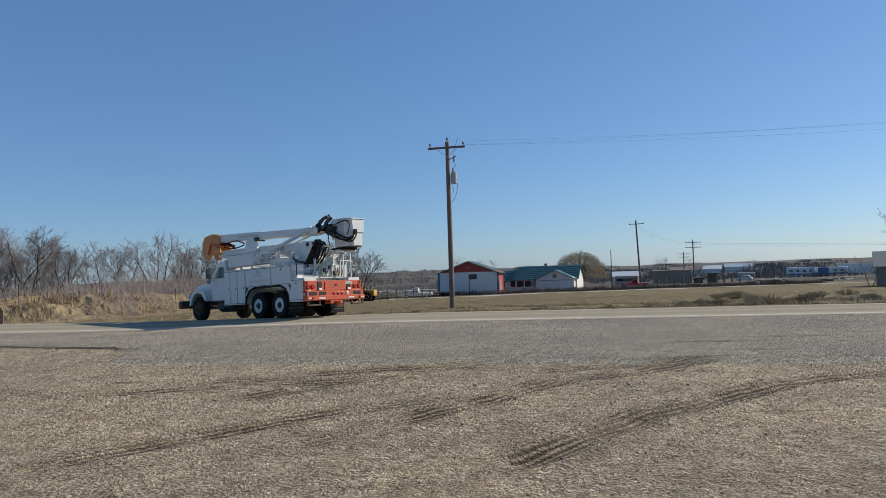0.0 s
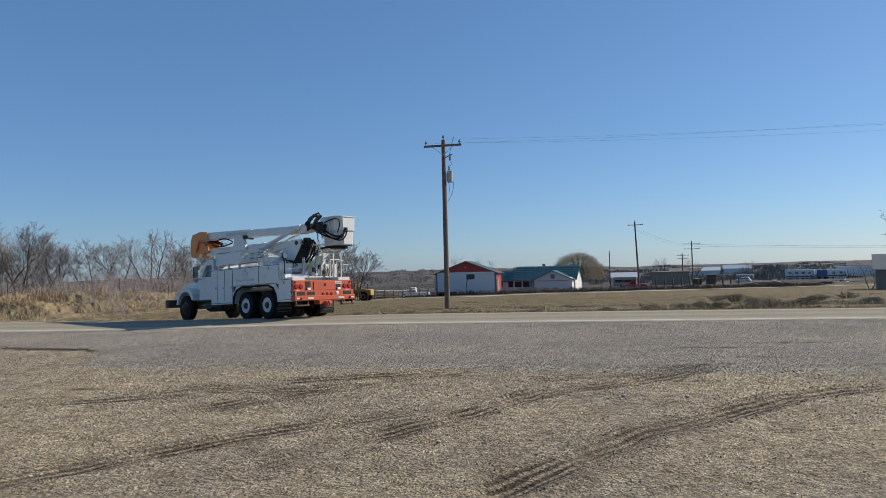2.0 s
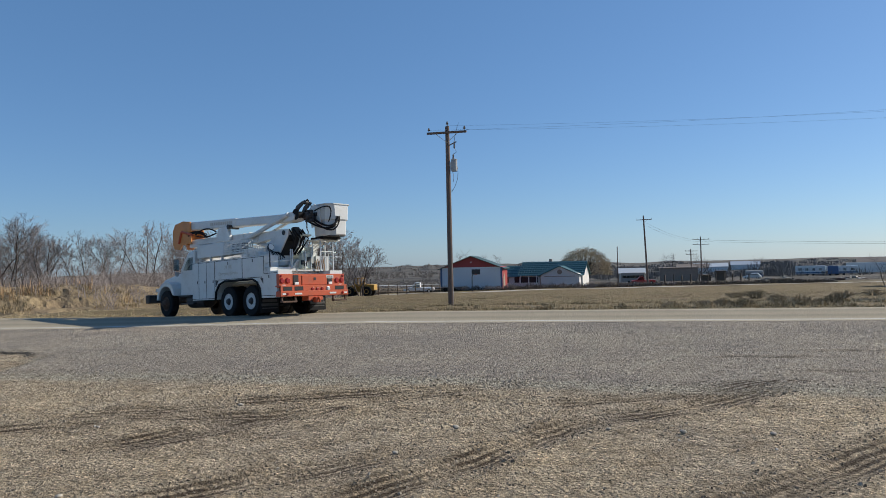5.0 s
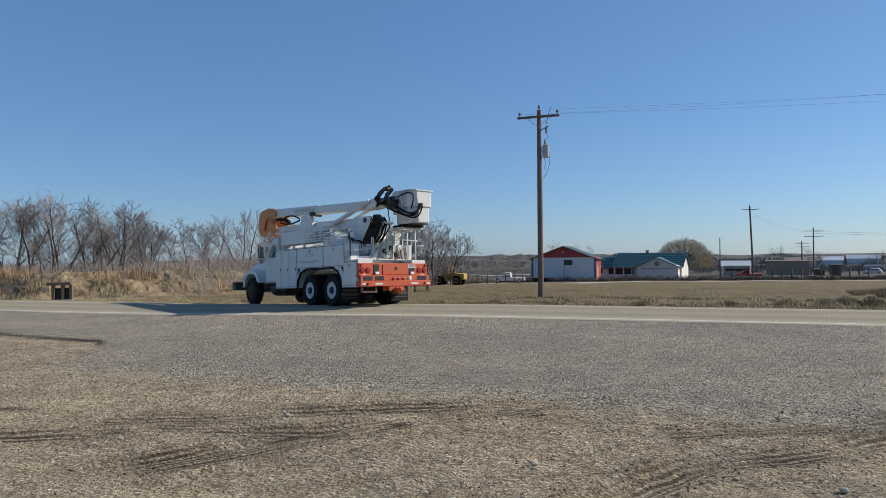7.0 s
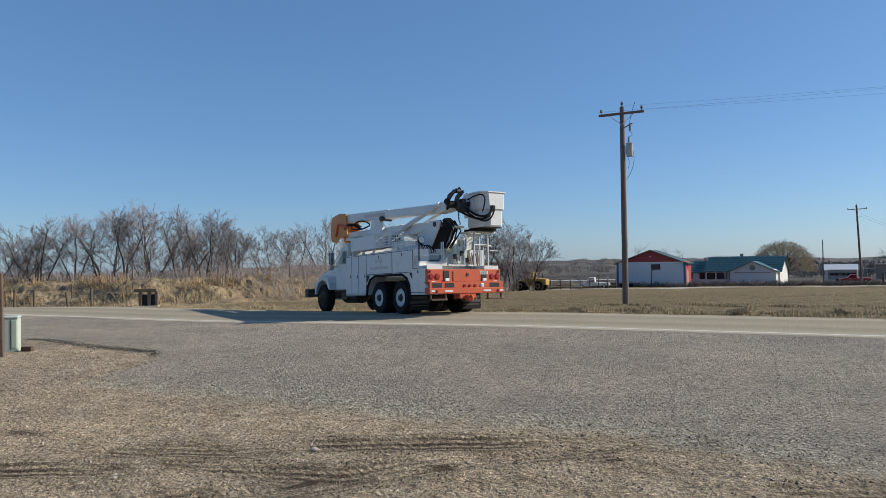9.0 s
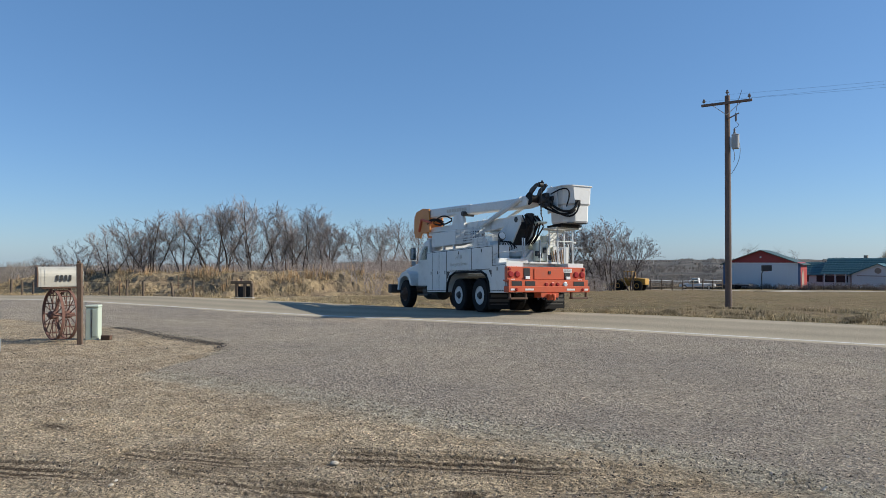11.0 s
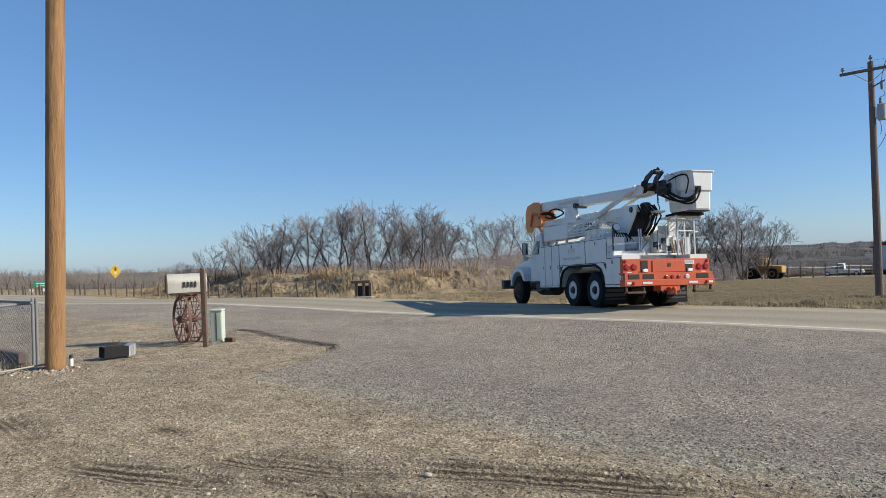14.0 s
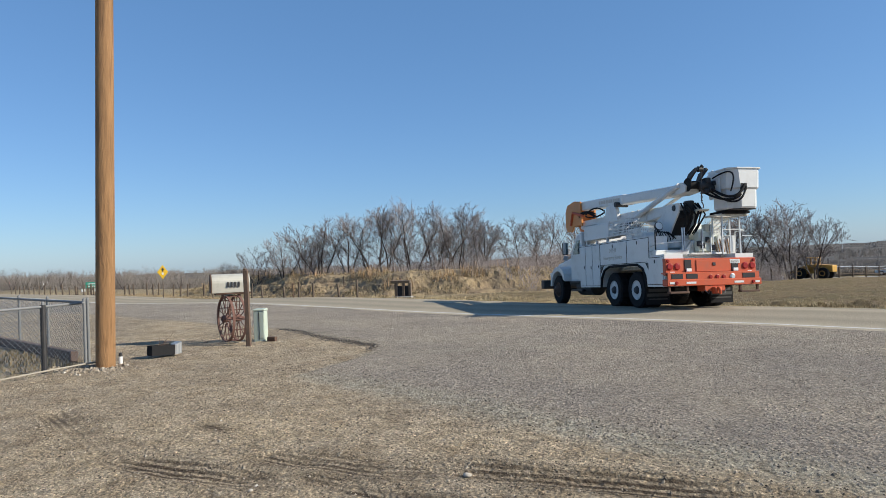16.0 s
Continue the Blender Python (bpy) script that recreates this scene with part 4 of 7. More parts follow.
    part("elbow_core", P([(7.0, 2.6), (6.95, 3.3), (7.8, 3.35), (7.9, 2.7)], -0.38, 0.06), M_BOOM_ORANGE, t)
    part("elbow_link", T([(-0.46, 6.5, 2.95), (-0.46, 7.3, 3.12), (-0.46, 7.5, 2.7)], 0.05, 8), M_ORANGE, t)
    for k in range(3):
        part("elbow_hose", T(curve_pts((-0.42, 6.9, 2.9 + 0.05 * k), (-0.5, 6.2, 3.15), (-0.4, 5.6, 2.78 + 0.06 * k), 10), 0.022, 6), M_BLACK, t)
    part("side_hose", T(curve_pts((-0.44, 6.3, 2.95), (-0.52, 5.4, 3.22), (-0.44, 4.9, 2.92), 12), 0.025, 6), M_BLACK, t)
    part("side_hose", T(curve_pts((-0.44, 6.3, 2.90), (-0.52, 5.5, 2.70), (-0.44, 4.9, 2.88), 12), 0.025, 6), M_BLACK, t)
    ang = math.atan2(3.30 - 3.0, 6.9 - 0.8)
    for x0, x1, y0, y1, w in ((-0.35, 0.01, 0.0, 3.2, 0.140), (-0.37, 0.03, 3.0, 6.1, 0.155)):
        bmu = bmesh.new()
        box(bmu, x0, x1, y0, y1, -w, w, 0.05, seg=3)
        bmesh.ops.transform(bmu, matrix=Matrix.Translation((0, 0.8, 3.0)) @ Matrix.Rotation(ang, 4, "X"), verts=bmu.verts)
        part("upper_boom", bmu, M_WHITE, t, "white telescoping upper boom")
    f = Matrix.Rotation(radians(-90), 4, "Z") @ Matrix.Rotation(radians(90), 4, "X")
    for k in range(12):
        part("boom_print", B(-0.375, -0.370, 4.0 + k * 0.12, 4.08 + k * 0.12, 3.12 + 0.0059 * k, 3.22 + 0.0059 * k), M_FADED, t)
    part("levelling_arm", T([(-0.40, 2.95, 2.54), (-0.40, 1.05, 3.02), (-0.40, 0.72, 3.10)], 0.068, 10), M_WHITE, t)
    part("levelling_arm", T([(0.06, 2.95, 2.54), (0.06, 1.05, 3.02), (0.06, 0.72, 3.10)], 0.045, 10), M_WHITE, t)
    # boom tip, jib and winch
    part("boom_tip", P([(0.95, 2.87), (0.95, 3.16), (0.62, 3.17), (0.45, 3.05), (0.5, 2.90)], -0.38, 0.05, bevel=0.02), M_WHITE, t)
    part("winch_drum", LA([(-0.34, 0.17), (-0.32, 0.17), (-0.32, 0.10), (0.0, 0.10), (0.0, 0.17), (0.02, 0.17)], 22, "x", pose(0, 0.45, 3.08)), M_BLACK, t, "black winch drum at the boom tip")
    for x in (-0.32, -0.04):
        part("jib_arm", P([(0.5, 2.95), (0.62, 3.05), (0.42, 3.34), (0.12, 3.46), (0.06, 3.40), (0.34, 3.22)], x, x + 0.05), M_DARK, t)
    part("jib_sheave", LA([(-0.24, 0.07), (-0.12, 0.07)], 16, "x", pose(0, 0.12, 3.42)), M_DARK, t)
    part("jib_claw", T([(-0.18, 0.12, 3.44), (-0.20, 0.02, 3.50), (-0.20, -0.04, 3.44)], 0.025, 6), M_DARK, t)
    part("winch_line", T([(-0.18, 0.08, 3.36), (-0.18, 0.10, 2.82)], 0.012, 6), M_DARK, t)
    hook = bmesh.new()
    for k in range(5):
        lathe(hook, [(-0.012, 0.012), (-0.006, 0.026), (0.006, 0.026), (0.012, 0.012)], 10, "x" if k % 2 else "y", pose(-0.18, 0.10, 2.82 - 0.045 * k))
    tube(hook, curve_pts((-0.18, 0.10, 2.60), (-0.18, 0.0, 2.50), (-0.18, 0.06, 2.46), 6), 0.016, 6)
    part("hook_chain", hook, M_DARK, t)
    part("bucket_shaft", LA([(-0.1, 0.10), (0.02, 0.13), (0.14, 0.13), (0.16, 0.09), (0.36, 0.09)], 18, "x", pose(0, 0.35, 3.05)), M_DARK, t)
    for x, z, w in ((0.1, 3.16, 0.07), (0.2, 2.95, 0.08), (0.3, 3.1, 0.06), (0.06, 2.9, 0.05)):
        part("rotator_block", B(x - w, x + w, 0.2, 0.44, z - w, z + w, bevel=0.015), M_DARK, t)
    # bucket
    bk = bmesh.new()
    x0b, x1b, y0b, y1b = 0.40, 1.16, -0.26, 0.58
    rings = []
    for z, g, ch in ((2.42, -0.03, 0.10), (2.46, 0.0, 0.12), (2.88, 0.01, 0.12), (2.92, 0.045, 0.12), (3.38, 0.05, 0.10), (3.38, 0.075, 0.09), (3.41, 0.075, 0.09), (3.41, 0.0, 0.10), (2.50, -0.05, 0.10)):
        xs0, xs1, ys0, ys1 = x0b - g, x1b + g, y0b - g, y1b + g
        ring = [(xs0 + ch * 2.2, ys0), (xs1 - ch, ys0), (xs1, ys0 + ch), (xs1, ys1 - ch), (xs1 - ch, ys1), (xs0 + ch, ys1), (xs0, ys1 - ch), (xs0, ys0 + ch * 1.6)]
        rings.append([bk.verts.new((x, y, z)) for x, y in ring])
    for a, c in zip(rings, rings[1:]):
        for k in range(8):
            bk.faces.new((a[k], a[(k + 1) % 8], c[(k + 1) % 8], c[k]))
    bk.faces.new(rings[0][::-1])
    bk.faces.new(rings[-1])
    bucket = part("bucket", bk, M_WHITE, t, "white fibreglass man bucket, empty")
    part("hose_recess", B(0.62, 0.80, -0.315, -0.27, 2.86, 3.02, bevel=0.01), M_SHADE, bucket)
    part("emblem", LA([(0.0, 0.17), (0.006, 0.17)], 28, "x", pose(1.208, 0.2, 3.12)), M_FADED, bucket, "faded round tan emblem")
    part("step_lip", B(0.5, 1.1, -0.2, 0.55, 2.40, 2.42), M_DARK, bucket)
    for k, (a, b_, c) in enumerate((((0.18, 0.3, 3.0), (0.30, -0.55, 2.40), (0.72, -0.32, 2.98)), ((0.2, 0.3, 2.9), (0.40, -0.60, 2.22), (0.76, -0.32, 2.94)), ((0.2, 0.2, 3.2), (0.5, -0.55, 3.55), (0.36, -0.28, 2.82)), ((0.05, 0.4, 2.9), (0.30, -0.35, 2.45), (0.60, -0.33, 2.75)))):
        part("bucket_hose", T(curve_pts(a, b_, c, 14), (0.034, 0.024, 0.02, 0.03)[k], 8), M_BLACK, bucket, "black hydraulic hose")
    part("bucket_guard", P([(0.05, 2.75), (0.5, 2.70), (0.6, 3.3), (0.35, 3.44), (0.1, 3.3)], 0.30, 0.345, bevel=0.01), M_WHITE, bucket)
    # hose bundle down the turret
    for k in range(9):
        a = 0.05 * k
        part("turret_hose", T([Vector((-0.32 + 0.055 * k, 0.80 - 0.03 * (k % 3), 2.66)), Vector((-0.30 + 0.055 * k, 0.60 - 0.07 * ((k * 7) % 3), 2.34 + 0.04 * (k % 4))), Vector((-0.26 + 0.045 * k + 0.03 * ((k * 5) % 3), 0.72 + 0.03 * (k % 2), 2.1)), Vector((-0.25 + 0.045 * k, 0.95, 1.92 - 0.03 * (k % 3)))], 0.021, 6), M_BLACK, t)
    part("hose_guard", LA([(2.45, 0.12), (2.47, 0.13), (2.70, 0.13), (2.72, 0.10)], 18, "z", pose(-0.1, 0.78, 0)), M_DARK, t)
    part("tip_bracket", P([(0.45, 2.44), (0.75, 2.40), (0.75, 2.46), (0.45, 2.48)], -0.05, 0.25), M_GREENISH, t)
    for k in range(7):
        a = k * 0.9
        part("loose_hose", T(curve_pts((-0.9 + 0.05 * k, 1.0, 1.95), (-1.0 + 0.08 * k, 0.75 + 0.1 * math.sin(a), 2.08 - 0.06 * k), (-0.85 + 0.07 * k, 0.95, 1.60 + 0.03 * k), 10), 0.014, 5), M_BLACK, t)
    # cab
    cab = part("cab", P([(5.16, 0.72), (5.16, 2.22), (5.26, 2.28), (5.78, 2.27), (5.92, 2.22), (6.42, 1.68), (6.46, 0.72)], -0.98, 0.98, bevel=0.05), M_WHITE, t)
    for s in (-1, 1):
        x0, x1 = sorted((s * 0.98, s * 0.996))
        door = part("cab_door", P([(5.34, 0.80), (5.34, 2.14), (5.86, 2.14), (6.30, 1.66), (6.30, 0.80)], x0, x1), M_WHITE, cab)
        y0, y1 = sorted((s * 0.996, s * 1.003))
        part("door_window", P([(5.42, 1.62), (5.42, 2.06), (5.82, 2.06), (6.16, 1.68), (6.16, 1.62)], y0, y1), M_GLASS, door, "dark side window")
        part("door_handle", B(y0, y1 + 0.012, 5.40, 5.52, 1.40, 1.44), M_DARK, door)
        part("rear_post", B(y0, y1, 5.19, 5.30, 0.95, 1.9), M_WHITE_OLD, cab)
        part("exhaust_guard", B(s * 0.99 - 0.03, s * 0.99 + 0.03, 5.135, 5.155, 1.2, 1.9), M_DARK, t)
        mir = part("mirror", B(s * 1.28 - 0.10, s * 1.28 + 0.10, 6.10, 6.16, 1.62, 2.02, bevel=0.02), M_DARK, t, "black cab mirror on a bracket")
        part("mirror_glass", B(s * 1.28 - 0.085, s * 1.28 + 0.085, 6.092, 6.10, 1.64, 2.0), M_MIRROR, mir)
        part("round_mirror", LA([(6.10, 0.09), (6.14, 0.07), (6.16, 0.02)], 16, "y", pose(s * 1.28, 0, 1.5)), M_STEEL, mir)
        part("mirror_bracket", T([(s * 1.0, 6.2, 1.55), (s * 1.3, 6.18, 1.55), (s * 1.3, 6.18, 2.08), (s * 1.0, 6.1, 2.08)], 0.014, 6), M_STEEL, t)
        fen = [(6.62, 0.75), (6.68, 1.0), (6.85, 1.17), (7.1, 1.26), (7.4, 1.25), (7.65, 1.14), (7.85, 0.9), (7.92, 0.6), (7.8, 0.6), (7.72, 0.85), (7.55, 1.03), (7.3, 1.10), (7.05, 1.08), (6.88, 0.98), (6.76, 0.8)]
        a, c = sorted((s * 0.72, s * 1.14))
        part("fender", P(fen, a, c, bevel=0.015), M_WHITE, t)
        part("headlamp", B(s * 0.82 - 0.12, s * 0.82 + 0.12, 8.36, 8.40, 0.92, 1.06, bevel=0.01), M_CLEAR_LENS, t)
        part("cab_step", B(s * 0.98 - 0.1, s * 0.98 + 0.1, 5.5, 6.3, 0.70, 0.75), M_DARK, t)
    part("windscreen", P([(5.96, 2.16), (5.985, 2.175), (6.435, 1.70), (6.41, 1.685)], -0.86, 0.86), M_GLASS, cab, "dark windscreen")
    hood = P([(6.44, 0.85), (6.44, 1.64), (6.9, 1.58), (8.1, 1.38), (8.34, 1.22), (8.36, 0.8)], -0.74, 0.74, bevel=0.08)
    part("hood", hood, M_WHITE, t)
    part("grille", B(-0.5, 0.5, 8.35, 8.38, 0.86, 1.18, bevel=0.01), M_DARK, t)
    part("front_bumper", B(-1.16, 1.16, 8.50, 8.78, 0.50, 0.82, bevel=0.03), M_DARK, t, "heavy dark front bumper")
    for x in (-0.7, -0.35, 0, 0.35, 0.7):
        part("roof_marker", B(x - 0.05, x + 0.05, 5.82, 5.90, 2.27, 2.31, bevel=0.01), M_AMBER, cab)
    part("beacon", LA([(2.28, 0.06), (2.30, 0.07), (2.40, 0.06), (2.42, 0.02)], 14, "z", pose(0.55, 5.4, 0)), M_AMBER, cab)
    part("exhaust_stack", T([(0.86, 5.1, 0.8), (0.86, 5.1, 2.55)], 0.05, 12), M_DARK, t)
    return t


M_RIM = mat("silver_rim_paint", (0.56, 0.56, 0.55), 0.5, metal=0.1, vary=0.08, dirt=(0.16, 0.13, 0.10), dirt_amount=0.6, dirt_scale=5)
M_RUSTRIM = mat("rusty_brown_steel", (0.10, 0.055, 0.035), 0.8, vary=0.35, dirt=(0.05, 0.04, 0.035), dirt_scale=8)
M_WOODTOOL = mat("tool_handle_wood", (0.32, 0.20, 0.11), 0.7, vary=0.2)
M_MIRROR = mat("mirror_glass", (0.9, 0.9, 0.9), 0.03, metal=1.0, vary=0.0)
truck = utility_truck(pose(-3.73, 23.43, 0.035, -2.2, 1.2, 49))

# ---- poles and wires ----
M_POLE_DARK = mat("grey_brown_pole_wood", (0.15, 0.105, 0.085), 0.85, vary=0.3, scale=9, bump=0.6, bump_scale=18, dirt=(0.05, 0.04, 0.035))
M_INSUL = mat("glazed_insulator", (0.16, 0.15, 0.15), 0.25, vary=0.1)
M_TANK = mat("grey_transformer_paint", (0.33, 0.34, 0.34), 0.5, vary=0.1, dirt=(0.2, 0.18, 0.16))


def new_wood():
    """Fresh treated pine: long grain, checks and knots."""
    m = mat("orange_treated_wood", (0.30, 0.162, 0.068), 0.8, vary=0.5, scale=4, bump=0.9, bump_scale=30, dirt=(0.11, 0.05, 0.02), dirt_amount=1.0, dirt_scale=3.5)
    for n in m.node_tree.nodes:
        if n.type == "TEX_NOISE":
            mp = m.node_tree.nodes.new("ShaderNodeMapping")
            mp.inputs["Scale"].default_value = (5, 5, 0.32)
            src = n.inputs["Vector"].links[0].from_socket
            m.node_tree.links.new(src, mp.inputs["Vector"])
            m.node_tree.links.new(mp.outputs[0], n.inputs["Vector"])
    return m


def utility_pole(m, h, r, arm_z, arm_half, label, arm_turn=0.0, second_arm=None, transformer=False, top_pin=True):
    t = thing("utility_pole", m, label, "utility pole", group="utility poles")
    part("pole", T([(0, 0, -0.4), (0, 0, h * 0.5), (0, 0, h)], r, 14, r * 0.72), M_POLE_DARK, t)
    for z, half in [(arm_z, arm_half)] + ([second_arm] if second_arm else []):
        rot = pose(0, 0, 0, 0, 0, arm_turn)
        arm = part("crossarm", B(-half, half, -r - 0.10, -r, z - 0.06, z + 0.06, bevel=0.012, m=rot), M_POLE_DARK, t)
        for s in (-1, 1):
            part("brace", T([rot @ Vector((s * 0.55 * min(half, 1.2), -r - 0.03, z - 0.05)), rot @ Vector((0, -r, z - 0.55))], 0.014, 6), M_STEEL, t)
        for x in ((-half + 0.12, half - 0.12) if top_pin else (-half + 0.1, -half * 0.4, half * 0.4, half - 0.1)):
            part("insulator", LA([(z + 0.06, 0.02), (z + 0.14, 0.02), (z + 0.15, 0.06), (z + 0.20, 0.085), (z + 0.22, 0.045), (z + 0.27, 0.055), (z + 0.30, 0.03)], 12, "z", pose(*(rot @ Vector((x, -r - 0.05, 0))))), M_INSUL, arm)
    if top_pin:
        part("insulator", LA([(h - 0.05, 0.03), (h + 0.10, 0.03), (h + 0.12, 0.06), (h + 0.17, 0.085), (h + 0.20, 0.045), (h + 0.26, 0.05), (h + 0.28, 0.03)], 12, "z"), M_INSUL, t)
    if transformer:
        z = h - 2.55
        can = part("transformer", LA([(z, 0.10), (z, 0.16), (z + 0.03, 0.17), (z + 0.62, 0.17), (z + 0.66, 0.18), (z + 0.70, 0.10)], 18, "z", pose(r + 0.20, -0.05, 0)), M_TANK, t, "grey can transformer on the pole")
        part("bushing", LA([(z + 0.68, 0.04), (z + 0.75, 0.06), (z + 0.82, 0.04), (z + 0.90, 0.05), (z + 0.98, 0.02)], 10, "z", pose(r + 0.16, -0.05, 0)), M_INSUL, can)
        part("hanger", B(r * 0.6, r + 0.06, -0.06, 0.06, z + 0.1, z + 0.55), M_STEEL, can)
        part("fuse_arm", T([(0, -r, h - 1.15), (0.55, -r - 0.05, h - 0.92)], 0.03, 6), M_POLE_DARK, t)
        part("fuse_cutout", LA([(h - 1.3, 0.02), (h - 1.25, 0.05), (h - 0.95, 0.05), (h - 0.9, 0.02)], 10, "z", pose(0.42, -r - 0.05, 0)), M_INSUL, t)
        for a, b_, c in (((0.7, -r - 0.1, arm_z + 0.5), (0.45, -r, arm_z - 0.1), (0.42, -r - 0.05, h - 0.9)), ((0.42, -r - 0.05, h - 1.3), (0.62, 0, h - 1.5), (r + 0.16, -0.05, z + 0.98)), ((r + 0.3, 0, z + 0.5), (0.75, 0, z - 0.4), (r, 0, z - 1.15)), ((r + 0.05, 0, z + 0.1), (0.38, 0, z - 0.3), (r + 0.1, 0, z - 0.6))):
            part("drop_lead", T(curve_pts(a, b_, c, 10), 0.012, 5), M_DARK, t)
        part("ground_wire", T([(r * 0.95, -0.1, h - 2.4), (r * 1.03, -0.1, h * 0.4), (r * 1.05, -0.1, -0.1)], 0.008, 4), M_STEEL, t)
    return t


utility_pole(on_ground(0.45, 40.6, -12), 10.0, 0.16, 9.62, 1.13, "dark wooden utility pole with crossarm and can transformer", transformer=True)
lean = utility_pole(pose(40.2, 138.6, -3.6) @ pose(0, 0, 0, 0, -2.2, 0), 13.9, 0.2, 13.2, 1.55, "tall dark wooden utility pole, leaning slightly")
utility_pole(on_ground(70.6, 191.3, -5), 12.0, 0.2, 11.2, 2.2, "distant wooden utility pole with two crossarms", second_arm=(9.8, 2.2), top_pin=False)
utility_pole(on_ground(73.2, 206.4, 20), 9.0, 0.2, 8.4, 2.2, "distant wooden utility pole with two crossarms", second_arm=(7.4, 2.0), top_pin=False)
post = thing("flag_post", on_ground(39.4, 159.2), "thin bare grey post behind the house", "post")
part("shaft", T([(0, 0, -0.3), (0, 0, 8.6)], 0.14, 8, 0.09), M_POLE_DARK, post)
mast = thing("radio_mast", on_ground(-95, 900), "thin distant radio mast on the hills", "mast")
part("shaft", T([(0, 0, -1), (0, 0, 26)], 0.35, 6, 0.2), M_STEEL, mast)

# new pole beside the mailbox
M_NEWPOLE = new_wood()
near_pole = thing("utility_pole", pose(-9.99, 11.76, -0.03) @ pose(0, 0, 0, -1.2, 0.6, 0), "fresh orange-brown treated wooden pole with rocks at its foot", "utility pole", group="utility poles")
bm = bmesh.new()
tube(bm, [(0.004 * noise.noise((k, 0, 0)), 0.004 * noise.noise((k, 5, 0)), -0.3 + 0.4 * k) for k in range(29)], 0.145, 24, 0.122)
part("pole", bm, M_NEWPOLE, near_pole, smooth_it=True)
for k in range(46):                                        # knots
    z, a = 0.2 + 10 * random.random(), random.random() * 6.28
    rr = 0.144 - 0.0022 * z
    part("knot", LA([(rr - 0.01, 0.02), (rr + 0.003, 0.018), (rr + 0.006, 0.008)], 8, "x", pose(0, 0, z) @ Matrix.Rotation(a, 4, "Z")), M_NEWPOLE, near_pole)
part("ground_wire", T([(-0.136, -0.03, 0.0), (-0.13, -0.03, 4), (-0.118, -0.03, 10)], 0.006, 5), M_STEEL, near_pole)
part("wire_guard", T([(-0.14, -0.045, 0.0), (-0.138, -0.045, 0.55)], 0.022, 8), M_DARK, near_pole)


def wire(name, a, b, sag, r, label):
    a, b = Vector(a), Vector(b)
    mid = (a + b) / 2 - Vector((0, 0, 2 * sag))
    t = thing(name, Matrix.Translation(a), label, "wire", group="overhead wires")
    part("strand", T([p - a for p in curve_pts(a, mid, b, 24)], r, 5), M_DARK, t)


for k in (0.0, 0.9):
    wire("overhead_wire", (-9.9 + 0.1 * k, 11.9, 10.6 - k), (-34, 5.5 + 3 * k, 10.6 - 1.4 * k), 0.3, 0.010, "thin dark overhead service wire")
for dx in (-1.0, 0.0, 1.0):
    x = 0.45 + dx
    wire("overhead_wire", (x, 40.4, 8.95 if dx else 9.2), (x + 48, 33 + 2 * dx, 9.2), 0.5, 0.003, "thin dark overhead line wire")
for dz in (0.0, 0.5):
    wire("overhead_wire", (70.6, 191.3, 6.8 - dz), (180, 200, 4.8 - dz), 0.6, 0.02, "thin distant overhead line wire")
    wire("overhead_wire", (40.2, 138.6, 8.9 - dz), (70.6, 191.3, 6.8 - dz), 0.8, 0.012, "thin distant overhead line wire")

# ---- mailbox on wagon wheels, post, meter pedestal, planter ----
M_GALV_WARM = mat("painted_galvanised_sheet", (0.49, 0.47, 0.405), 0.55, metal=0.2, vary=0.08, dirt=(0.22, 0.19, 0.15), dirt_amount=0.5, dirt_scale=6)
M_RUST = mat("rusty_iron", (0.145, 0.075, 0.058), 0.9, vary=0.4, scale=18, bump=0.4, dirt=(0.20, 0.10, 0.05), dirt_scale=8)
M_PED = mat("pale_green_enclosure_paint", (0.44, 0.50, 0.42), 0.5, vary=0.05, dirt=(0.25, 0.24, 0.20))
M_POST = mat("old_square_post_wood", (0.12, 0.078, 0.054), 0.9, vary=0.4, scale=7, bump=0.6, bump_scale=22, dirt=(0.055, 0.04, 0.03), dirt_amount=0.8, dirt_scale=4)

mb = thing("mailbox", on_ground(-10.60, 14.58, -119), "large cream-grey rural mailbox on a rusty wagon-wheel stand", "mailbox")
Z0 = 0.97
shell = [(-0.15, Z0), (-0.165, Z0 + 0.18)] + [(0.165 * math.cos(a), Z0 + 0.20 + 0.165 * math.sin(a)) for a in np.linspace(math.pi, 0, 13)] + [(0.165, Z0 + 0.18), (0.15, Z0)]
hull = part("shell", P(shell, -0.36, 0.36, bevel=0.006), M_GALV_WARM, mb)
big = [(p[0] * 1.035, Z0 + (p[1] - Z0) * 1.025) for p in shell]
part("door", P(big, 0.36, 0.38), M_RUSTRIM, hull, "dark weathered mailbox door")
for x in (-0.31, -0.25, 0.25, 0.31):
    part("rib", P([(p[0] * 1.02, Z0 + (p[1] - Z0) * 1.014) for p in shell], x - 0.012, x + 0.012), M_GALV_WARM, hull)
for k in range(4):
    part("number_bar", B(-0.16 + 0.068 * k, -0.124 + 0.068 * k, -0.182, -0.166, Z0 + 0.11, Z0 + 0.21), M_DARK, hull)
    part("number_bar", B(-0.16 + 0.068 * k, -0.124 + 0.068 * k, 0.166, 0.182, Z0 + 0.11, Z0 + 0.21), M_DARK, hull)
part("flag_rivet", LA([(-0.185, 0.015), (-0.165, 0.018)], 8, "y", pose(0.0, 0, Z0 + 0.29)), M_STEEL, hull)
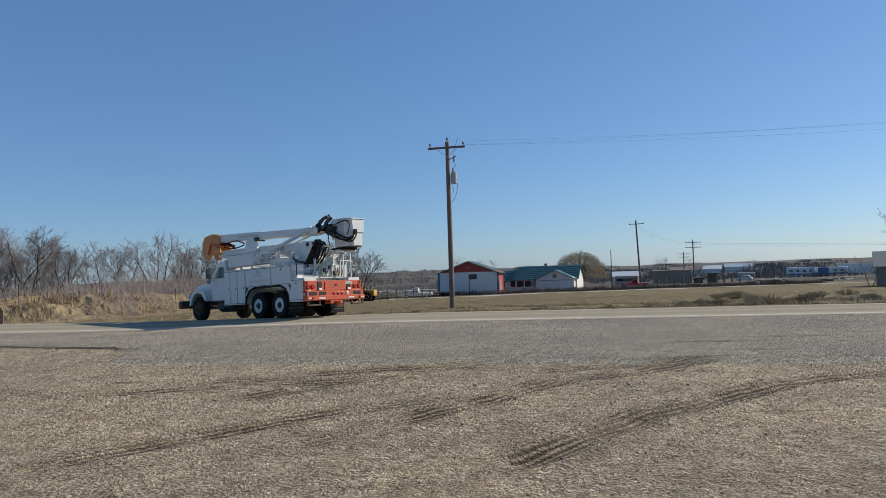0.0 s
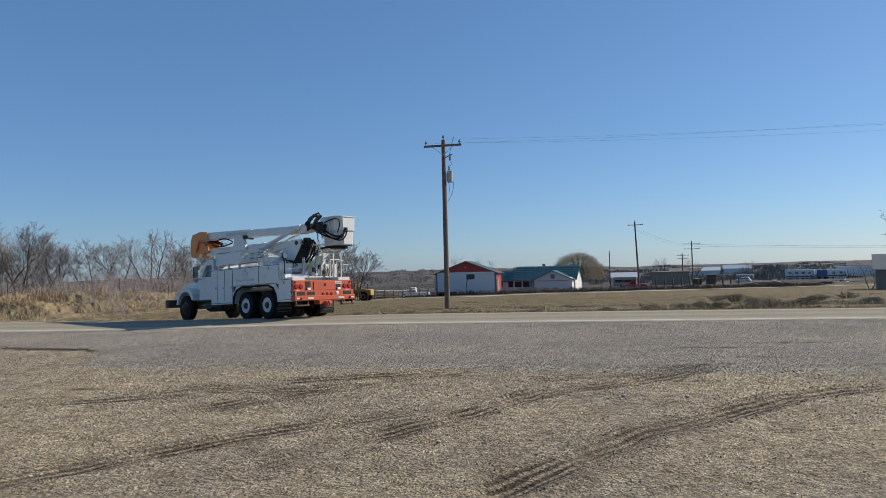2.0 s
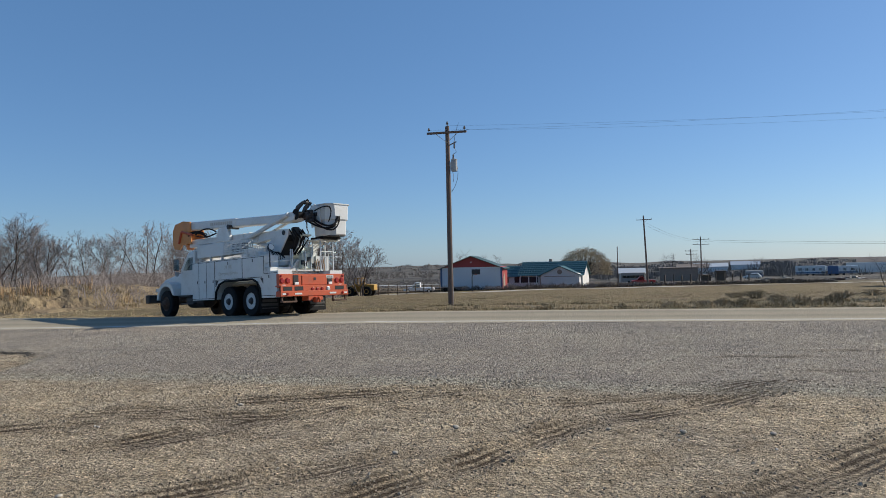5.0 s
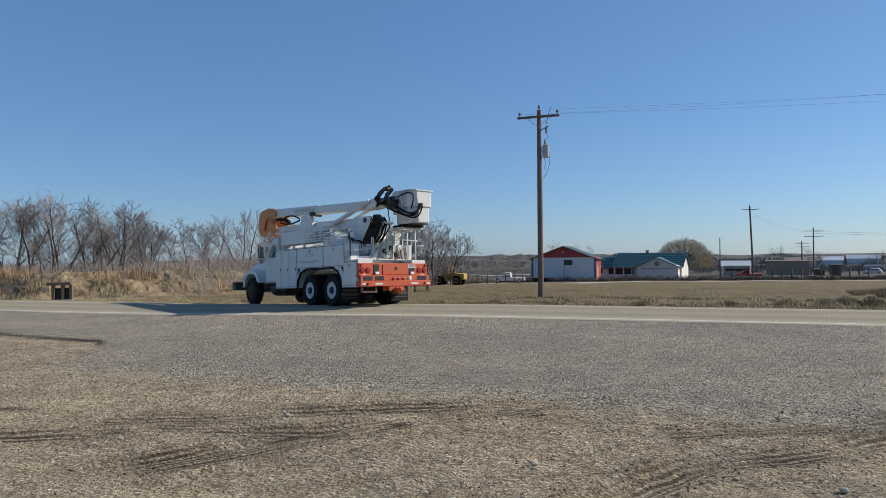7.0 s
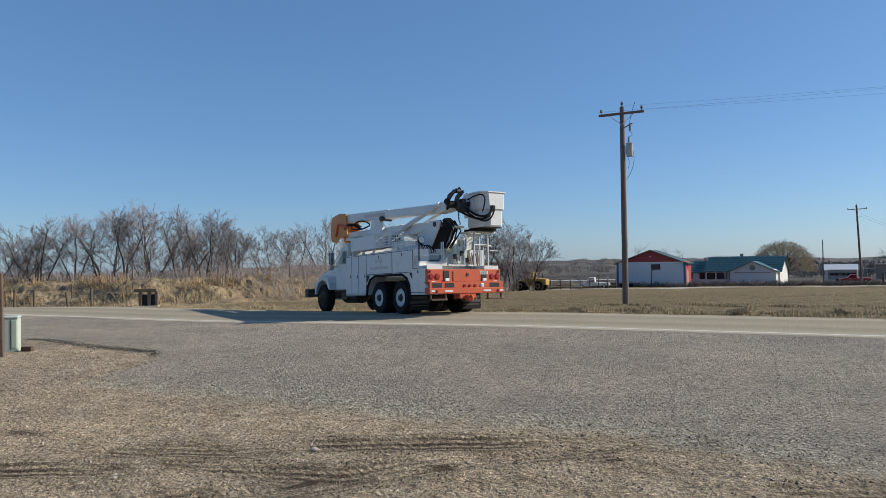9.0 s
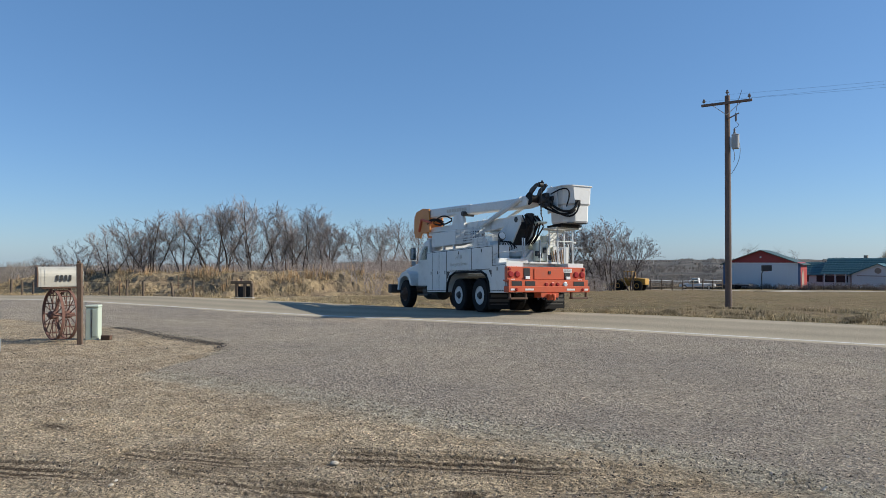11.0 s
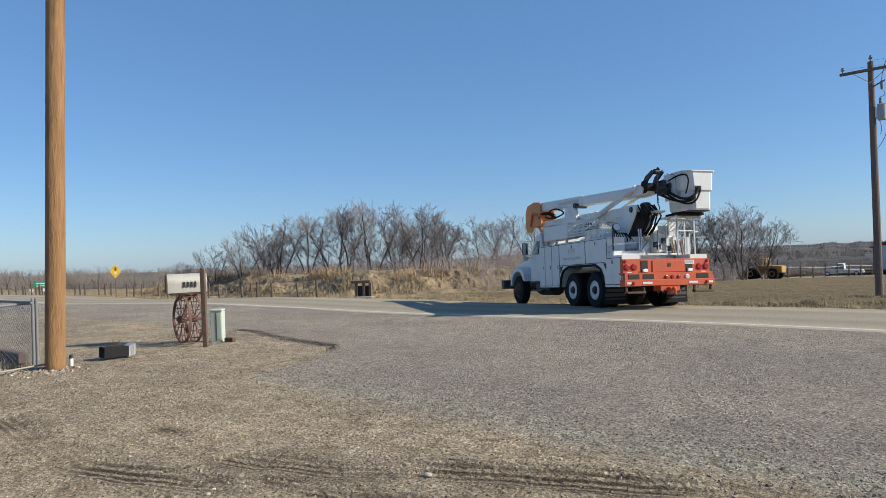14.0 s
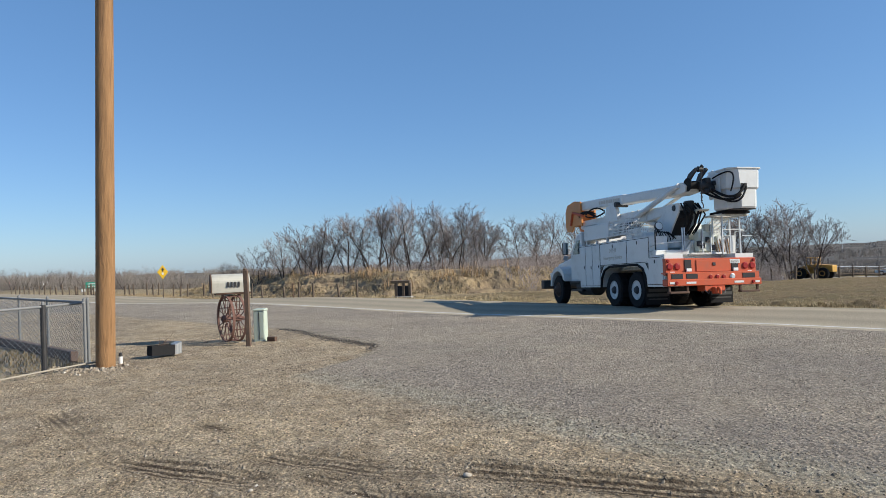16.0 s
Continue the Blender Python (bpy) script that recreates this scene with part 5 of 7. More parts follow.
part("shelf", B(-0.38, 0.30, -0.14, 0.14, Z0 - 0.035, Z0 - 0.002, bevel=0.008), M_RUSTRIM, mb, "rusty plate under the mailbox")


def wagon_wheel(parent, x, r, tilt):
    m = Matrix.Translation((x, 0, r)) @ Matrix.Rotation(radians(tilt), 4, "Z")
    w = part("wagon_wheel", LA([(-0.02, r - 0.022), (-0.025, r), (0.025, r), (0.02, r - 0.022)], 40, "x", m, ring_shaped=True), M_RUST, parent, "rusty iron wagon wheel")
    part("hub", LA([(-0.08, 0.04), (-0.07, 0.065), (-0.03, 0.075), (0.03, 0.075), (0.07, 0.065), (0.08, 0.04)], 18, "x", m), M_RUST, w)
    for k in range(16):
        a = 2 * math.pi * k / 16
        part("spoke", T([m @ Vector((0.02 * (-1) ** k, 0.09 * math.cos(a), 0.09 * math.sin(a))), m @ Vector((0, (r - 0.03) * math.cos(a), (r - 0.03) * math.sin(a)))], 0.0085, 6), M_RUST, w)


wagon_wheel(mb, 0.10, 0.455, 13)
wagon_wheel(mb, -0.12, 0.455, 13)
tread = Matrix.Rotation(radians(13), 4, "Z")
for k in range(14):
    a = 2 * math.pi * k / 14
    rim_at = tread @ Vector((0, 0.44 * math.cos(a), 0.44 * math.sin(a)))
    part("tread_bar", T([rim_at + Vector((-0.12, 0, 0.455)), rim_at + Vector((0.10, 0, 0.455))], 0.010, 6), M_RUST, mb)
part("wheel_axle", LA([(-0.25, 0.03), (0.2, 0.03)], 10, "x", pose(0, 0, 0.455)), M_RUST, mb)
for x in (-0.18, 0.12):
    for y in (-0.1, 0.1):
        part("strut", T([(x, y * 0.6, 0.84), (x + 0.03, y, 0.94)], 0.014, 6), M_RUST, mb)
part("scroll", T(curve_pts((-0.18, -0.05, 0.86), (-0.02, -0.05, 0.94), (0.12, -0.05, 0.86), 8), 0.012, 6), M_RUST, mb)

gp = thing("wooden_post", on_ground(-9.86, 14.42, 35) @ pose(0, 0, 0, 0.6, -0.6, 0), "weathered square wooden post beside the mailbox", "post")
part("shaft", B(-0.043, 0.043, -0.043, 0.043, -0.2, 1.40, bevel=0.012, seg=2), M_POST, gp)
part("split_top", B(-0.04, 0.015, -0.036, 0.036, 1.40, 1.44, bevel=0.012), M_POST, gp)

pd = thing("utility_pedestal", on_ground(-10.32, 15.07, 33) @ Matrix.Scale(0.94, 4), "pale green metal utility pedestal beside the post", "utility box")
body = part("body", B(-0.12, 0.12, -0.11, 0.11, -0.05, 0.60, bevel=0.012), M_PED, pd)
part("cap", B(-0.13, 0.13, -0.12, 0.12, 0.60, 0.65, bevel=0.016), M_PED, pd)
part("front_seam", B(-0.004, 0.004, -0.116, -0.11, 0.0, 0.58), M_DARK, body)
part("side_panel", B(0.01, 0.10, -0.118, -0.11, 0.03, 0.57, bevel=0.004), M_PED, body)
br = thing("brick", on_ground(-10.02, 15.10, 20), "half-buried reddish brick by the pedestal", "brick")
part("block", B(-0.09, 0.09, -0.045, 0.045, -0.03, 0.055, bevel=0.008), M_RUSTRIM, br)

M_PLANTER = mat("black_planter_plastic", (0.022, 0.022, 0.023), 0.9, vary=0.2, spec=0.1)
pb = thing("planter_box", on_ground(-10.12, 12.85, 82) @ pose(0, 0, 0, 0, 2, 0) @ Matrix.Scale(0.72, 4), "black planter box with white fluted end and dead stalks", "planter")
bm = bmesh.new()
for y0, y1 in ((-0.15, -0.135), (0.135, 0.15)):
    box(bm, -0.36, 0.20, y0, y1, 0, 0.24, 0.004)
box(bm, -0.36, -0.345, -0.135, 0.135, 0, 0.24)
box(bm, -0.345, 0.20, -0.135, 0.135, 0, 0.02)
part("trough", bm, M_PLANTER, pb)
for k in range(8):
    part("flute", B(0.20 + 0.02 * k, 0.214 + 0.02 * k, -0.155, 0.155, 0.01 * k * 0.3, 0.24 + 0.008 * k, bevel=0.004), M_WHITE if k % 2 == 0 else M_STEEL, pb)
part("soil", B(-0.345, 0.20, -0.135, 0.135, 0.02, 0.19), M_SHADE, pb)
for k in range(9):
    a = random.random() * 6.28
    part("dead_stalk", T(curve_pts((-0.1 + 0.03 * k - 0.1, 0, 0.18), (-0.1 + 0.02 * k, 0.05 * math.cos(a), 0.3), (-0.12 + 0.04 * k, 0.12 * math.cos(a), 0.30 + 0.12 * random.random()), 5), 0.005, 4), M_RUSTRIM, pb)
pv = thing("pipe_stub", on_ground(-10.02, 12.02), "white plastic pipe stub with a dark cap", "pipe")
part("pipe", T([(0, 0, -0.05), (0, 0, 0.09)], 0.032, 14), M_WHITE, pv)
part("cap", T([(0, 0, 0.09), (0, 0, 0.15)], 0.026, 12), M_DARK, pv)

# ---- chain-link fence ----
M_CONC_PALE = mat("pale_weathered_pipe", (0.30, 0.265, 0.21), 0.9, vary=0.2, scale=5)
M_FENCESTEEL = mat("dull_fence_steel", (0.20, 0.205, 0.205), 0.7, metal=0.3, vary=0.15)
M_MESH = mat("galvanised_wire", (0.30, 0.31, 0.31), 0.5, metal=0.7, vary=0.15)


def fence_run(name, pts, h, label, dark_first=False):
    t = thing(name, on_ground(*pts[0]), label, "fence")
    o = Vector((*pts[0], ground_z(*pts[0])))
    mesh = bmesh.new()
    for k, (a, b) in enumerate(zip(pts, pts[1:])):
        a3, b3 = Vector((*a, ground_z(*a))) - o, Vector((*b, ground_z(*b))) - o
        d = b3 - a3
        L = d.length
        part("top_rail", T([a3 + Vector((0, 0, h)), b3 + Vector((0, 0, h))], 0.021, 10), M_FENCESTEEL, t)
        n = int(L / 0.085)
        H = h - 0.06
        for i in range(-int(H / 0.085), n):
            for s in (1, -1):
                x0, x1 = i * 0.085, i * 0.085 + H
                z0, z1 = 0.0, H
                if x0 < 0:
                    z0, x0 = -x0, 0.0
                if x1 > L:
                    z1, x1 = H - (x1 - L), L
                if x1 <= x0:
                    continue
                if s < 0:
                    z0, z1 = H - z0, H - z1
                tube(mesh, [a3 + d * (x0 / L) + Vector((0, 0, 0.04 + z0)), a3 + d * (x1 / L) + Vector((0, 0, 0.04 + z1))], 0.0026, 3, cap=False)
    for k, p in enumerate(pts):
        p3 = Vector((*p, ground_z(*p))) - o
        part("fence_post", T([p3 + Vector((0, 0, -0.1)), p3 + Vector((0, 0, h + 0.03))], 0.042 if dark_first and k == 1 else 0.024, 12), M_DARK if dark_first and k == 1 else M_FENCESTEEL, t)
        part("post_cap", LA([(h + 0.03, 0.028), (h + 0.06, 0.024), (h + 0.08, 0.01)], 10, "z", Matrix.Translation(p3)), M_FENCESTEEL, t)
    part("wire_mesh", mesh, M_MESH, t, "diamond chain-link mesh")
    return t


fence_run("chain_link_fence", [(-10.65, 11.82), (-12.49, 11.98), (-14.28, 12.2), (-16.6, 12.5), (-19.2, 12.9), (-22, 13.3)], 0.98, "galvanised chain-link fence along the yard edge")
fence_run("chain_link_fence", [(-10.60, 11.74), (-10.25, 10.96), (-9.75, 9.2), (-9.3, 7.4)], 0.98, "galvanised chain-link fence with one dark post", dark_first=True)
kerb = thing("edging_board", on_ground(-10.4, 11.7), "weathered pale edging pipe on the dirt", "edging")
part("pipe", T([(0.15, 0.1, 0.03), (0.38, -0.75, 0.035), (0.9, -2.4, 0.03), (1.4, -4.5, 0.03)], 0.014, 8), M_CONC_PALE, kerb)
sill = thing("timber_sill", on_ground(-12.3, 11.9), "dark timber sill along the foot of the fence", "edging")
part("timber", B(-8.0, 1.3, -0.06, 0.06, -0.02, 0.16, bevel=0.012, m=pose(0, 0, 0, 0, 0, -6.5)), M_POLE_DARK, sill)

# ---- trees, brush and grass ----
M_BARK = mat("dark_bark", (0.075, 0.060, 0.053), 0.95, vary=0.3, scale=5)
M_TWIG = mat("bare_twigs", (0.225, 0.192, 0.178), 0.95, vary=0.3, scale=1.2, per_object=0.18)
M_TWIG_TAN = mat("willow_twigs", (0.36, 0.29, 0.185), 0.95, vary=0.25, scale=1.0)
M_STRAW = mat("dry_grass", (0.46, 0.36, 0.205), 0.9, vary=0.35, scale=0.8)
M_BANKSTRAW = mat("dull_bank_grass", (0.345, 0.262, 0.150), 0.9, vary=0.4, scale=0.8)
M_STRAW_RED = mat("dry_reeds", (0.42, 0.275, 0.145), 0.9, vary=0.3, scale=0.5)
M_SAGE = mat("grey_brush", (0.33, 0.265, 0.165), 0.95, vary=0.35, scale=1.5)
M_WEED = mat("dark_weeds", (0.21, 0.165, 0.095), 0.95, vary=0.4, scale=1.5)


class Bars:
    """Tapered bars gathered into one mesh."""

    def __init__(self):
        self.v, self.f = [], []

    def add(self, a, b, ra, rb, sides):
        d = (b - a)
        if d.length < 1e-5:
            return
        d.normalize()
        u = d.orthogonal().normalized()
        w = d.cross(u)
        n = len(self.v)
        for p, r in ((a, ra), (b, rb)):
            for k in range(sides):
                t = 2 * math.pi * k / sides
                self.v.append(p + r * (math.cos(t) * u + math.sin(t) * w))
        for k in range(sides):
            self.f.append((n + k, n + (k + 1) % sides, n + sides + (k + 1) % sides, n + sides + k))

    def spike(self, a, b, r):
        """A thin three-sided twig that ends in a point."""
        d = (b - a).normalized()
        u = d.orthogonal().normalized()
        w = d.cross(u)
        n = len(self.v)
        self.v += [a + r * u, a - r * 0.5 * u + r * 0.87 * w, a - r * 0.5 * u - r * 0.87 * w, b]
        self.f += [(n, n + 1, n + 3), (n + 1, n + 2, n + 3), (n + 2, n, n + 3)]

    def knob(self, p, r, rng):
        """A small bud or seed cluster."""
        n = len(self.v)
        t = rng.uniform(0, 6.283)
        self.v += [p + Vector((r * math.cos(t + k * 2.094), r * math.sin(t + k * 2.094), -0.4 * r)) for k in range(3)] + [p + Vector((0, 0, r))]
        self.f += [(n, n + 1, n + 3), (n + 1, n + 2, n + 3), (n + 2, n, n + 3), (n + 2, n + 1, n)]

    def mesh(self, name, material):
        me = bpy.data.meshes.new(name)
        me.from_pydata([tuple(p) for p in self.v], [], self.f)
        me.materials.append(material)
        return me


def bend(rng, d, w, up):
    return (d + Vector((rng.gauss(0, w), rng.gauss(0, w), rng.gauss(up, w * 0.7)))).normalized()


def tree_meshes(seed, stems, height, lean, spread_out, twig_mat, fine=1.0):
    """A many-stemmed bare tree: stems that arch upwards, limbs from low down, an oval haze of twigs with knobbly tips."""
    rng = random.Random(seed)
    bark, twig = Bars(), Bars()

    def shoot(p, d, length, r, level):
        steps = (8, 5, 3)[level]
        for i in range(steps):
            d = bend(rng, d, (0.11, 0.16, 0.22)[level], (0.06, 0.10, 0.06)[level])
            q = p + d * (length / steps)
            r2 = max(0.007, r * (0.86, 0.76, 0.70)[level])
            (bark if level < 2 else twig).add(p, q, r, r2, (6, 4, 3)[level])
            p, r = q, r2
            f = (i + 1) / steps
            if level == 0 and i >= 1:
                for _ in range(2 if rng.random() < 0.8 else 1):
                    side = Vector((rng.gauss(0, 1), rng.gauss(0, 1), rng.gauss(0.15, 0.3))).normalized()
                    reach = math.sin(math.pi * (0.22 + 0.62 * f))
                    shoot(p, (d * 0.6 + side * 0.85).normalized(), height * 0.36 * reach * rng.uniform(0.75, 1.2), max(0.016, r * 0.5), 1)
            elif level == 1:
                for _ in range(2 if fine > 0.5 and f > 0.3 else 1):
                    side = Vector((rng.gauss(0, 1), rng.gauss(0, 1), rng.gauss(0.35, 0.5))).normalized()
                    shoot(p, (d * 0.65 + side * 0.8).normalized(), height * rng.uniform(0.08, 0.15), 0.012, 2)
            elif level == 2:
                for _ in range(rng.choice((2, 3)) if fine > 0.5 else 1):
                    e = bend(rng, d, 0.6, 0.25) * height * rng.uniform(0.03, 0.07)
                    twig.spike(p, p + e, 0.0105)
                    if rng.random() < 0.3:
                        twig.knob(p + e * rng.uniform(0.8, 1.0), rng.uniform(0.02, 0.04), rng)

    for k in range(stems):
        a = 2 * math.pi * (k + rng.random() * 0.6) / stems
        out = Vector((math.cos(a), math.sin(a), 0)) * spread_out * rng.uniform(0.5, 1.2) + Vector((lean, 0, 0))
        shoot(Vector((0.14 * math.cos(a), 0.14 * math.sin(a), -0.3)), (out + Vector((0, 0, 1))).normalized(), height * rng.uniform(0.72, 0.9), height * 0.0155, 0)
    return bark.mesh("trunk", M_BARK), twig.mesh("crown", twig_mat)


def tree(kind, m, label, group=""):
    t = thing("tree", m, label, "tree", group)
    for name, me in zip(("trunk", "crown"), kind):
        ob = new(name, me)
        ob.parent = t
    return t


KINDS = [tree_meshes(11, 3, 6.0, 0.0, 0.50, M_TWIG), tree_meshes(23, 3, 6.4, 0.15, 0.42, M_TWIG), tree_meshes(37, 3, 5.6, -0.1, 0.55, M_TWIG),
         tree_meshes(41, 2, 6.2, 0.45, 0.35, M_TWIG), tree_meshes(59, 3, 5.0, 0.1, 0.62, M_TWIG)]
FAR_KINDS = [tree_meshes(13, 2, 6.0, 0.0, 0.50, M_TWIG, 0.3), tree_meshes(29, 2, 6.0, 0.2, 0.45, M_TWIG, 0.3), tree_meshes(43, 2, 5.6, -0.1, 0.5, M_TWIG, 0.3)]


def dome_tree(seed, R, H, material):
    """A broad willow: short trunk, limbs fanning into a dome of fine rods."""
    r2 = random.Random(seed)
    bark, twig = Bars(), Bars()
    bark.add(Vector((0, 0, -0.3)), Vector((0, 0, 1.6)), 0.55, 0.42, 8)
    for _ in range(70):
        a, q = r2.uniform(0, 6.283), math.sqrt(r2.random())
        tip = Vector((R * 0.88 * q * math.cos(a), R * 0.88 * q * math.sin(a), 2.4 + (H - 3.2) * math.sqrt(max(0.04, 1 - q * q))))
        p, n = Vector((0, 0, 1.4)), 6
        for i in range(n):
            f = (i + 1) / n
            pt = Vector((tip.x * f ** 1.1, tip.y * f ** 1.1, 1.4 + (tip.z - 1.4) * f ** 0.85)) + Vector((r2.gauss(0, 0.15), r2.gauss(0, 0.15), r2.gauss(0, 0.1)))
            bark.add(p, pt, 0.13 * (1 - 0.8 * (i / n)), 0.13 * (1 - 0.8 * f), 4)
            p = pt
    for _ in range(9000):
        a, c, k = r2.uniform(0, 6.283), r2.uniform(-0.12, 1.0), r2.uniform(0.62, 1.0) ** 0.7
        g = math.sqrt(max(0.0, 1 - c * c))
        out = Vector((g * math.cos(a), g * math.sin(a), c))
        bump = 1 + 0.09 * noise.noise(out * 3.0)
        b = Vector((R * 0.93 * out.x, R * 0.93 * out.y, (H - 3.0) * out.z)) * k * bump + Vector((0, 0, 2.6))
        twig.spike(b, b + (out * 0.6 + Vector((r2.gauss(0, 0.3), r2.gauss(0, 0.3), r2.gauss(0.0, 0.3)))) * r2.uniform(0.5, 0.95), 0.030)
    return bark.mesh("trunk", M_BARK), twig.mesh("crown", material)


WILLOW = dome_tree(71, 6.6, 8.6, M_TWIG_TAN)

# x, y, height, kind, turn
BANK_TREES = [(-46.6, 46.2, 3.4, 4, 10), (-44.9, 48.6, 3.9, 2, 90), (-43.0, 47.6, 4.4, 4, 200), (-41.6, 49.4, 4.9, 0, 30), (-39.6, 50.2, 5.6, 1, 120), (-37.6, 49.8, 5.8, 2, 60),
              (-35.9, 51.2, 5.6, 0, 250), (-34.2, 52.7, 5.4, 1, 330), (-32.7, 53.6, 5.4, 0, 160), (-31.2, 56.8, 5.4, 3, 200), (-30.6, 59.6, 4.2, 4, 20), (-29.6, 62.6, 4.6, 2, 140),
              (-27.8, 65.8, 5.6, 0, 75), (-26.4, 69.5, 4.4, 4, 280), (-28.4, 78.6, 6.8, 2, 0), (-25.6, 80.7, 5.4, 4, 45), (-24.0, 84.5, 5.6, 0, 310), (-22.6, 88.0, 6.2, 2, 190),
              (-21.2, 97.5, 8.0, 2, 20), (-18.9, 98.5, 8.4, 0, 100), (-16.7, 100.6, 8.2, 2, 170), (-14.6, 100.2, 8.4, 4, 250), (-12.6, 102.4, 7.0, 2, 300),
              (-48.5, 44.6, 2.9, 4, 70), (-50.8, 44.0, 2.6, 2, 170), (-47.5, 49.5, 3.6, 0, 210), (-38.5, 53.5, 4.6, 4, 15), (-36.0, 56.0, 4.2, 2, 95), (-33.5, 58.0, 3.8, 4, 185), (-28.0, 73.0, 4.4, 4, 110)]
fill = random.Random(19)
for k in range(9):                                         # younger growth among and behind them
    u, s = -76 + 50 * (k + fill.random()) / 9, fill.uniform(20, 36)
    BANK_TREES.append((*road_point(u, s), fill.uniform(2.2, 3.6), (4, 2, 0)[k % 3], fill.uniform(0, 360)))
for x, y, h, k, rz in BANK_TREES:
    base = (6.0, 6.4, 5.6, 6.2, 5.0)[k]
    tree(KINDS[k], on_ground(x, y, rz) @ Matrix.Scale(1.12 * h / base, 4), "bare grey-brown deciduous tree on the grassy bank", "bare trees along the bank")
for i, (x, y, h) in enumerate([(-158, 66.8, 9), (-152, 70, 8), (-146, 71, 9), (-138, 74, 8), (-131.5, 77, 9), (-128, 80, 9.5), (-118, 81, 7), (-110, 84, 6), (-165, 62, 7), (-172, 58, 6), (-104, 88, 5.5), (-142, 80, 7), (-98, 92, 5)]):
    tree(FAR_KINDS[i % 3], on_ground(x, y, 53 * i) @ Matrix.Scale(h / 10.0, 4), "bare tree in the distant tree line", "bare trees in the distance")
far_rng = random.Random(77)
for i in range(30):
    f = far_rng.random()
    x, y = -190 + 100 * f + far_rng.uniform(-4, 4), 62 + 42 * f + far_rng.uniform(-6, 10)
    tree(FAR_KINDS[i % 3], on_ground(x, y, 37 * i) @ Matrix.Scale(far_rng.uniform(0.55, 0.85), 4), "bare tree in the distant tree line", "bare trees in the distance")
tree(WILLOW, on_ground(33.2, 166) @ Matrix.Scale(1.04, 4), "broad rounded leafless willow behind the house")
for x, y, h, k in ((3.5, 152, 9.5, 2), (8, 154, 8.5, 0), (71.5, 212, 9, 4), (78, 214, 9, 2), (83, 216, 7, 4), (67, 106.6, 5.4, 1), (125, 270, 8, 4)):
    tree(FAR_KINDS[k % 3], on_ground(x, y, 40 * k) @ Matrix.Scale(h / 6.0, 4), "bare leafless tree standing alone", "bare lone trees")


tree(KINDS[2], on_ground(28.0, 37.2, 60) @ Matrix.Scale(1.15, 4), "bare tree beside the road, dense with fine twigs", "bare lone trees")


def grass(name, spots, blades, h0, h1, width, material, label, category="grass", seed=1, bend=0.35, fan=0.10):
    """Tufts of bent blades as one mesh. spots: (x, y, scale)."""
    rng = np.random.default_rng(seed)
    vs, fs = [], []
    for x, y, k in spots:
        z = ground_z(x, y)
        for _ in range(blades):
            a, ln = rng.uniform(0, 6.283), rng.uniform(h0, h1) * k
            bx, by = x + rng.normal(0, fan) * k, y + rng.normal(0, fan) * k
            lx, ly = math.cos(a) * bend * ln * rng.uniform(0.3, 1.3), math.sin(a) * bend * ln * rng.uniform(0.3, 1.3)
            wx, wy = -math.sin(a) * width, math.cos(a) * width
            n = len(vs)
            vs += [(bx - wx, by - wy, z - 0.02), (bx + wx, by + wy, z - 0.02), (bx + lx * 0.4 + wx * 0.7, by + ly * 0.4 + wy * 0.7, z + ln * 0.6), (bx + lx * 0.4 - wx * 0.7, by + ly * 0.4 - wy * 0.7, z + ln * 0.6), (bx + lx, by + ly, z + ln)]
            fs += [(n, n + 1, n + 2, n + 3), (n + 3, n + 2, n + 4)]
    me = bpy.data.meshes.new(name)
    me.from_pydata(vs, [], fs)
    me.materials.append(material)
    return tagged(new(name, me), label, category, kind="stuff")


rng = random.Random(5)


def along(n, u0, u1, s0, s1, k0, k1, clump=0.0):
    out = []
    while len(out) < n:
        u, s = rng.uniform(u0, u1), rng.uniform(s0, s1)
        if clump and noise.noise((u * 0.35, s * 0.5, 8)) < clump:
            continue
        x, y = road_point(u, s)
        out.append((x, y, rng.uniform(k0, k1)))
    return out


grass("verge_grass", along(2400, -34, 36, 7.3, 12.5, 0.5, 1.2, 0.0), 9, 0.03, 0.11, 0.009, M_STRAW, "short blond dry grass along the road verge", seed=2, bend=1.0)
grass("tall_verge_grass", along(150, -30, 16, 7.6, 12.5, 0.35, 1.4, 0.12), 26, 0.08, 0.34, 0.005, M_STRAW, "tall pale tufts of dead grass by the road", seed=23, bend=0.9, fan=0.16)
grass("verge_grass", along(600, -34, 45, 8.0, 13.0, 0.5, 1.3, 0.1), 12, 0.04, 0.13, 0.012, M_WEED, "dark dry weeds along the road verge", seed=3, bend=0.8, fan=0.16)
grass("verge_tussocks", along(620, 0, 42, 7.6, 20.0, 0.5, 1.3, 0.05), 14, 0.07, 0.21, 0.010, M_STRAW, "pale dry tussocks on the rough verge", seed=21, bend=0.7, fan=0.17)
grass("verge_weeds", along(360, -4, 42, 7.8, 19.0, 0.5, 1.3, 0.1), 13, 0.06, 0.17, 0.013, M_WEED, "dark dead weeds on the rough verge", seed=22, bend=0.8, fan=0.2)
grass("field_grass", along(2600, -24, 60, 12, 55, 0.5, 1.1, 0.12), 6, 0.02, 0.055, 0.013, M_SAGE, "short olive winter grass on the field", seed=4)
grass("field_grass", along(1500, -24, 60, 11, 40, 0.5, 1.0, 0.1), 5, 0.03, 0.075, 0.012, M_STRAW, "short dry grass on the field", seed=5)
bank_spots = [p for p in along(7000, -80, -24, 12, 30, 0.5, 1.2, -0.15) if 0.1 < berm(p[0], p[1])]
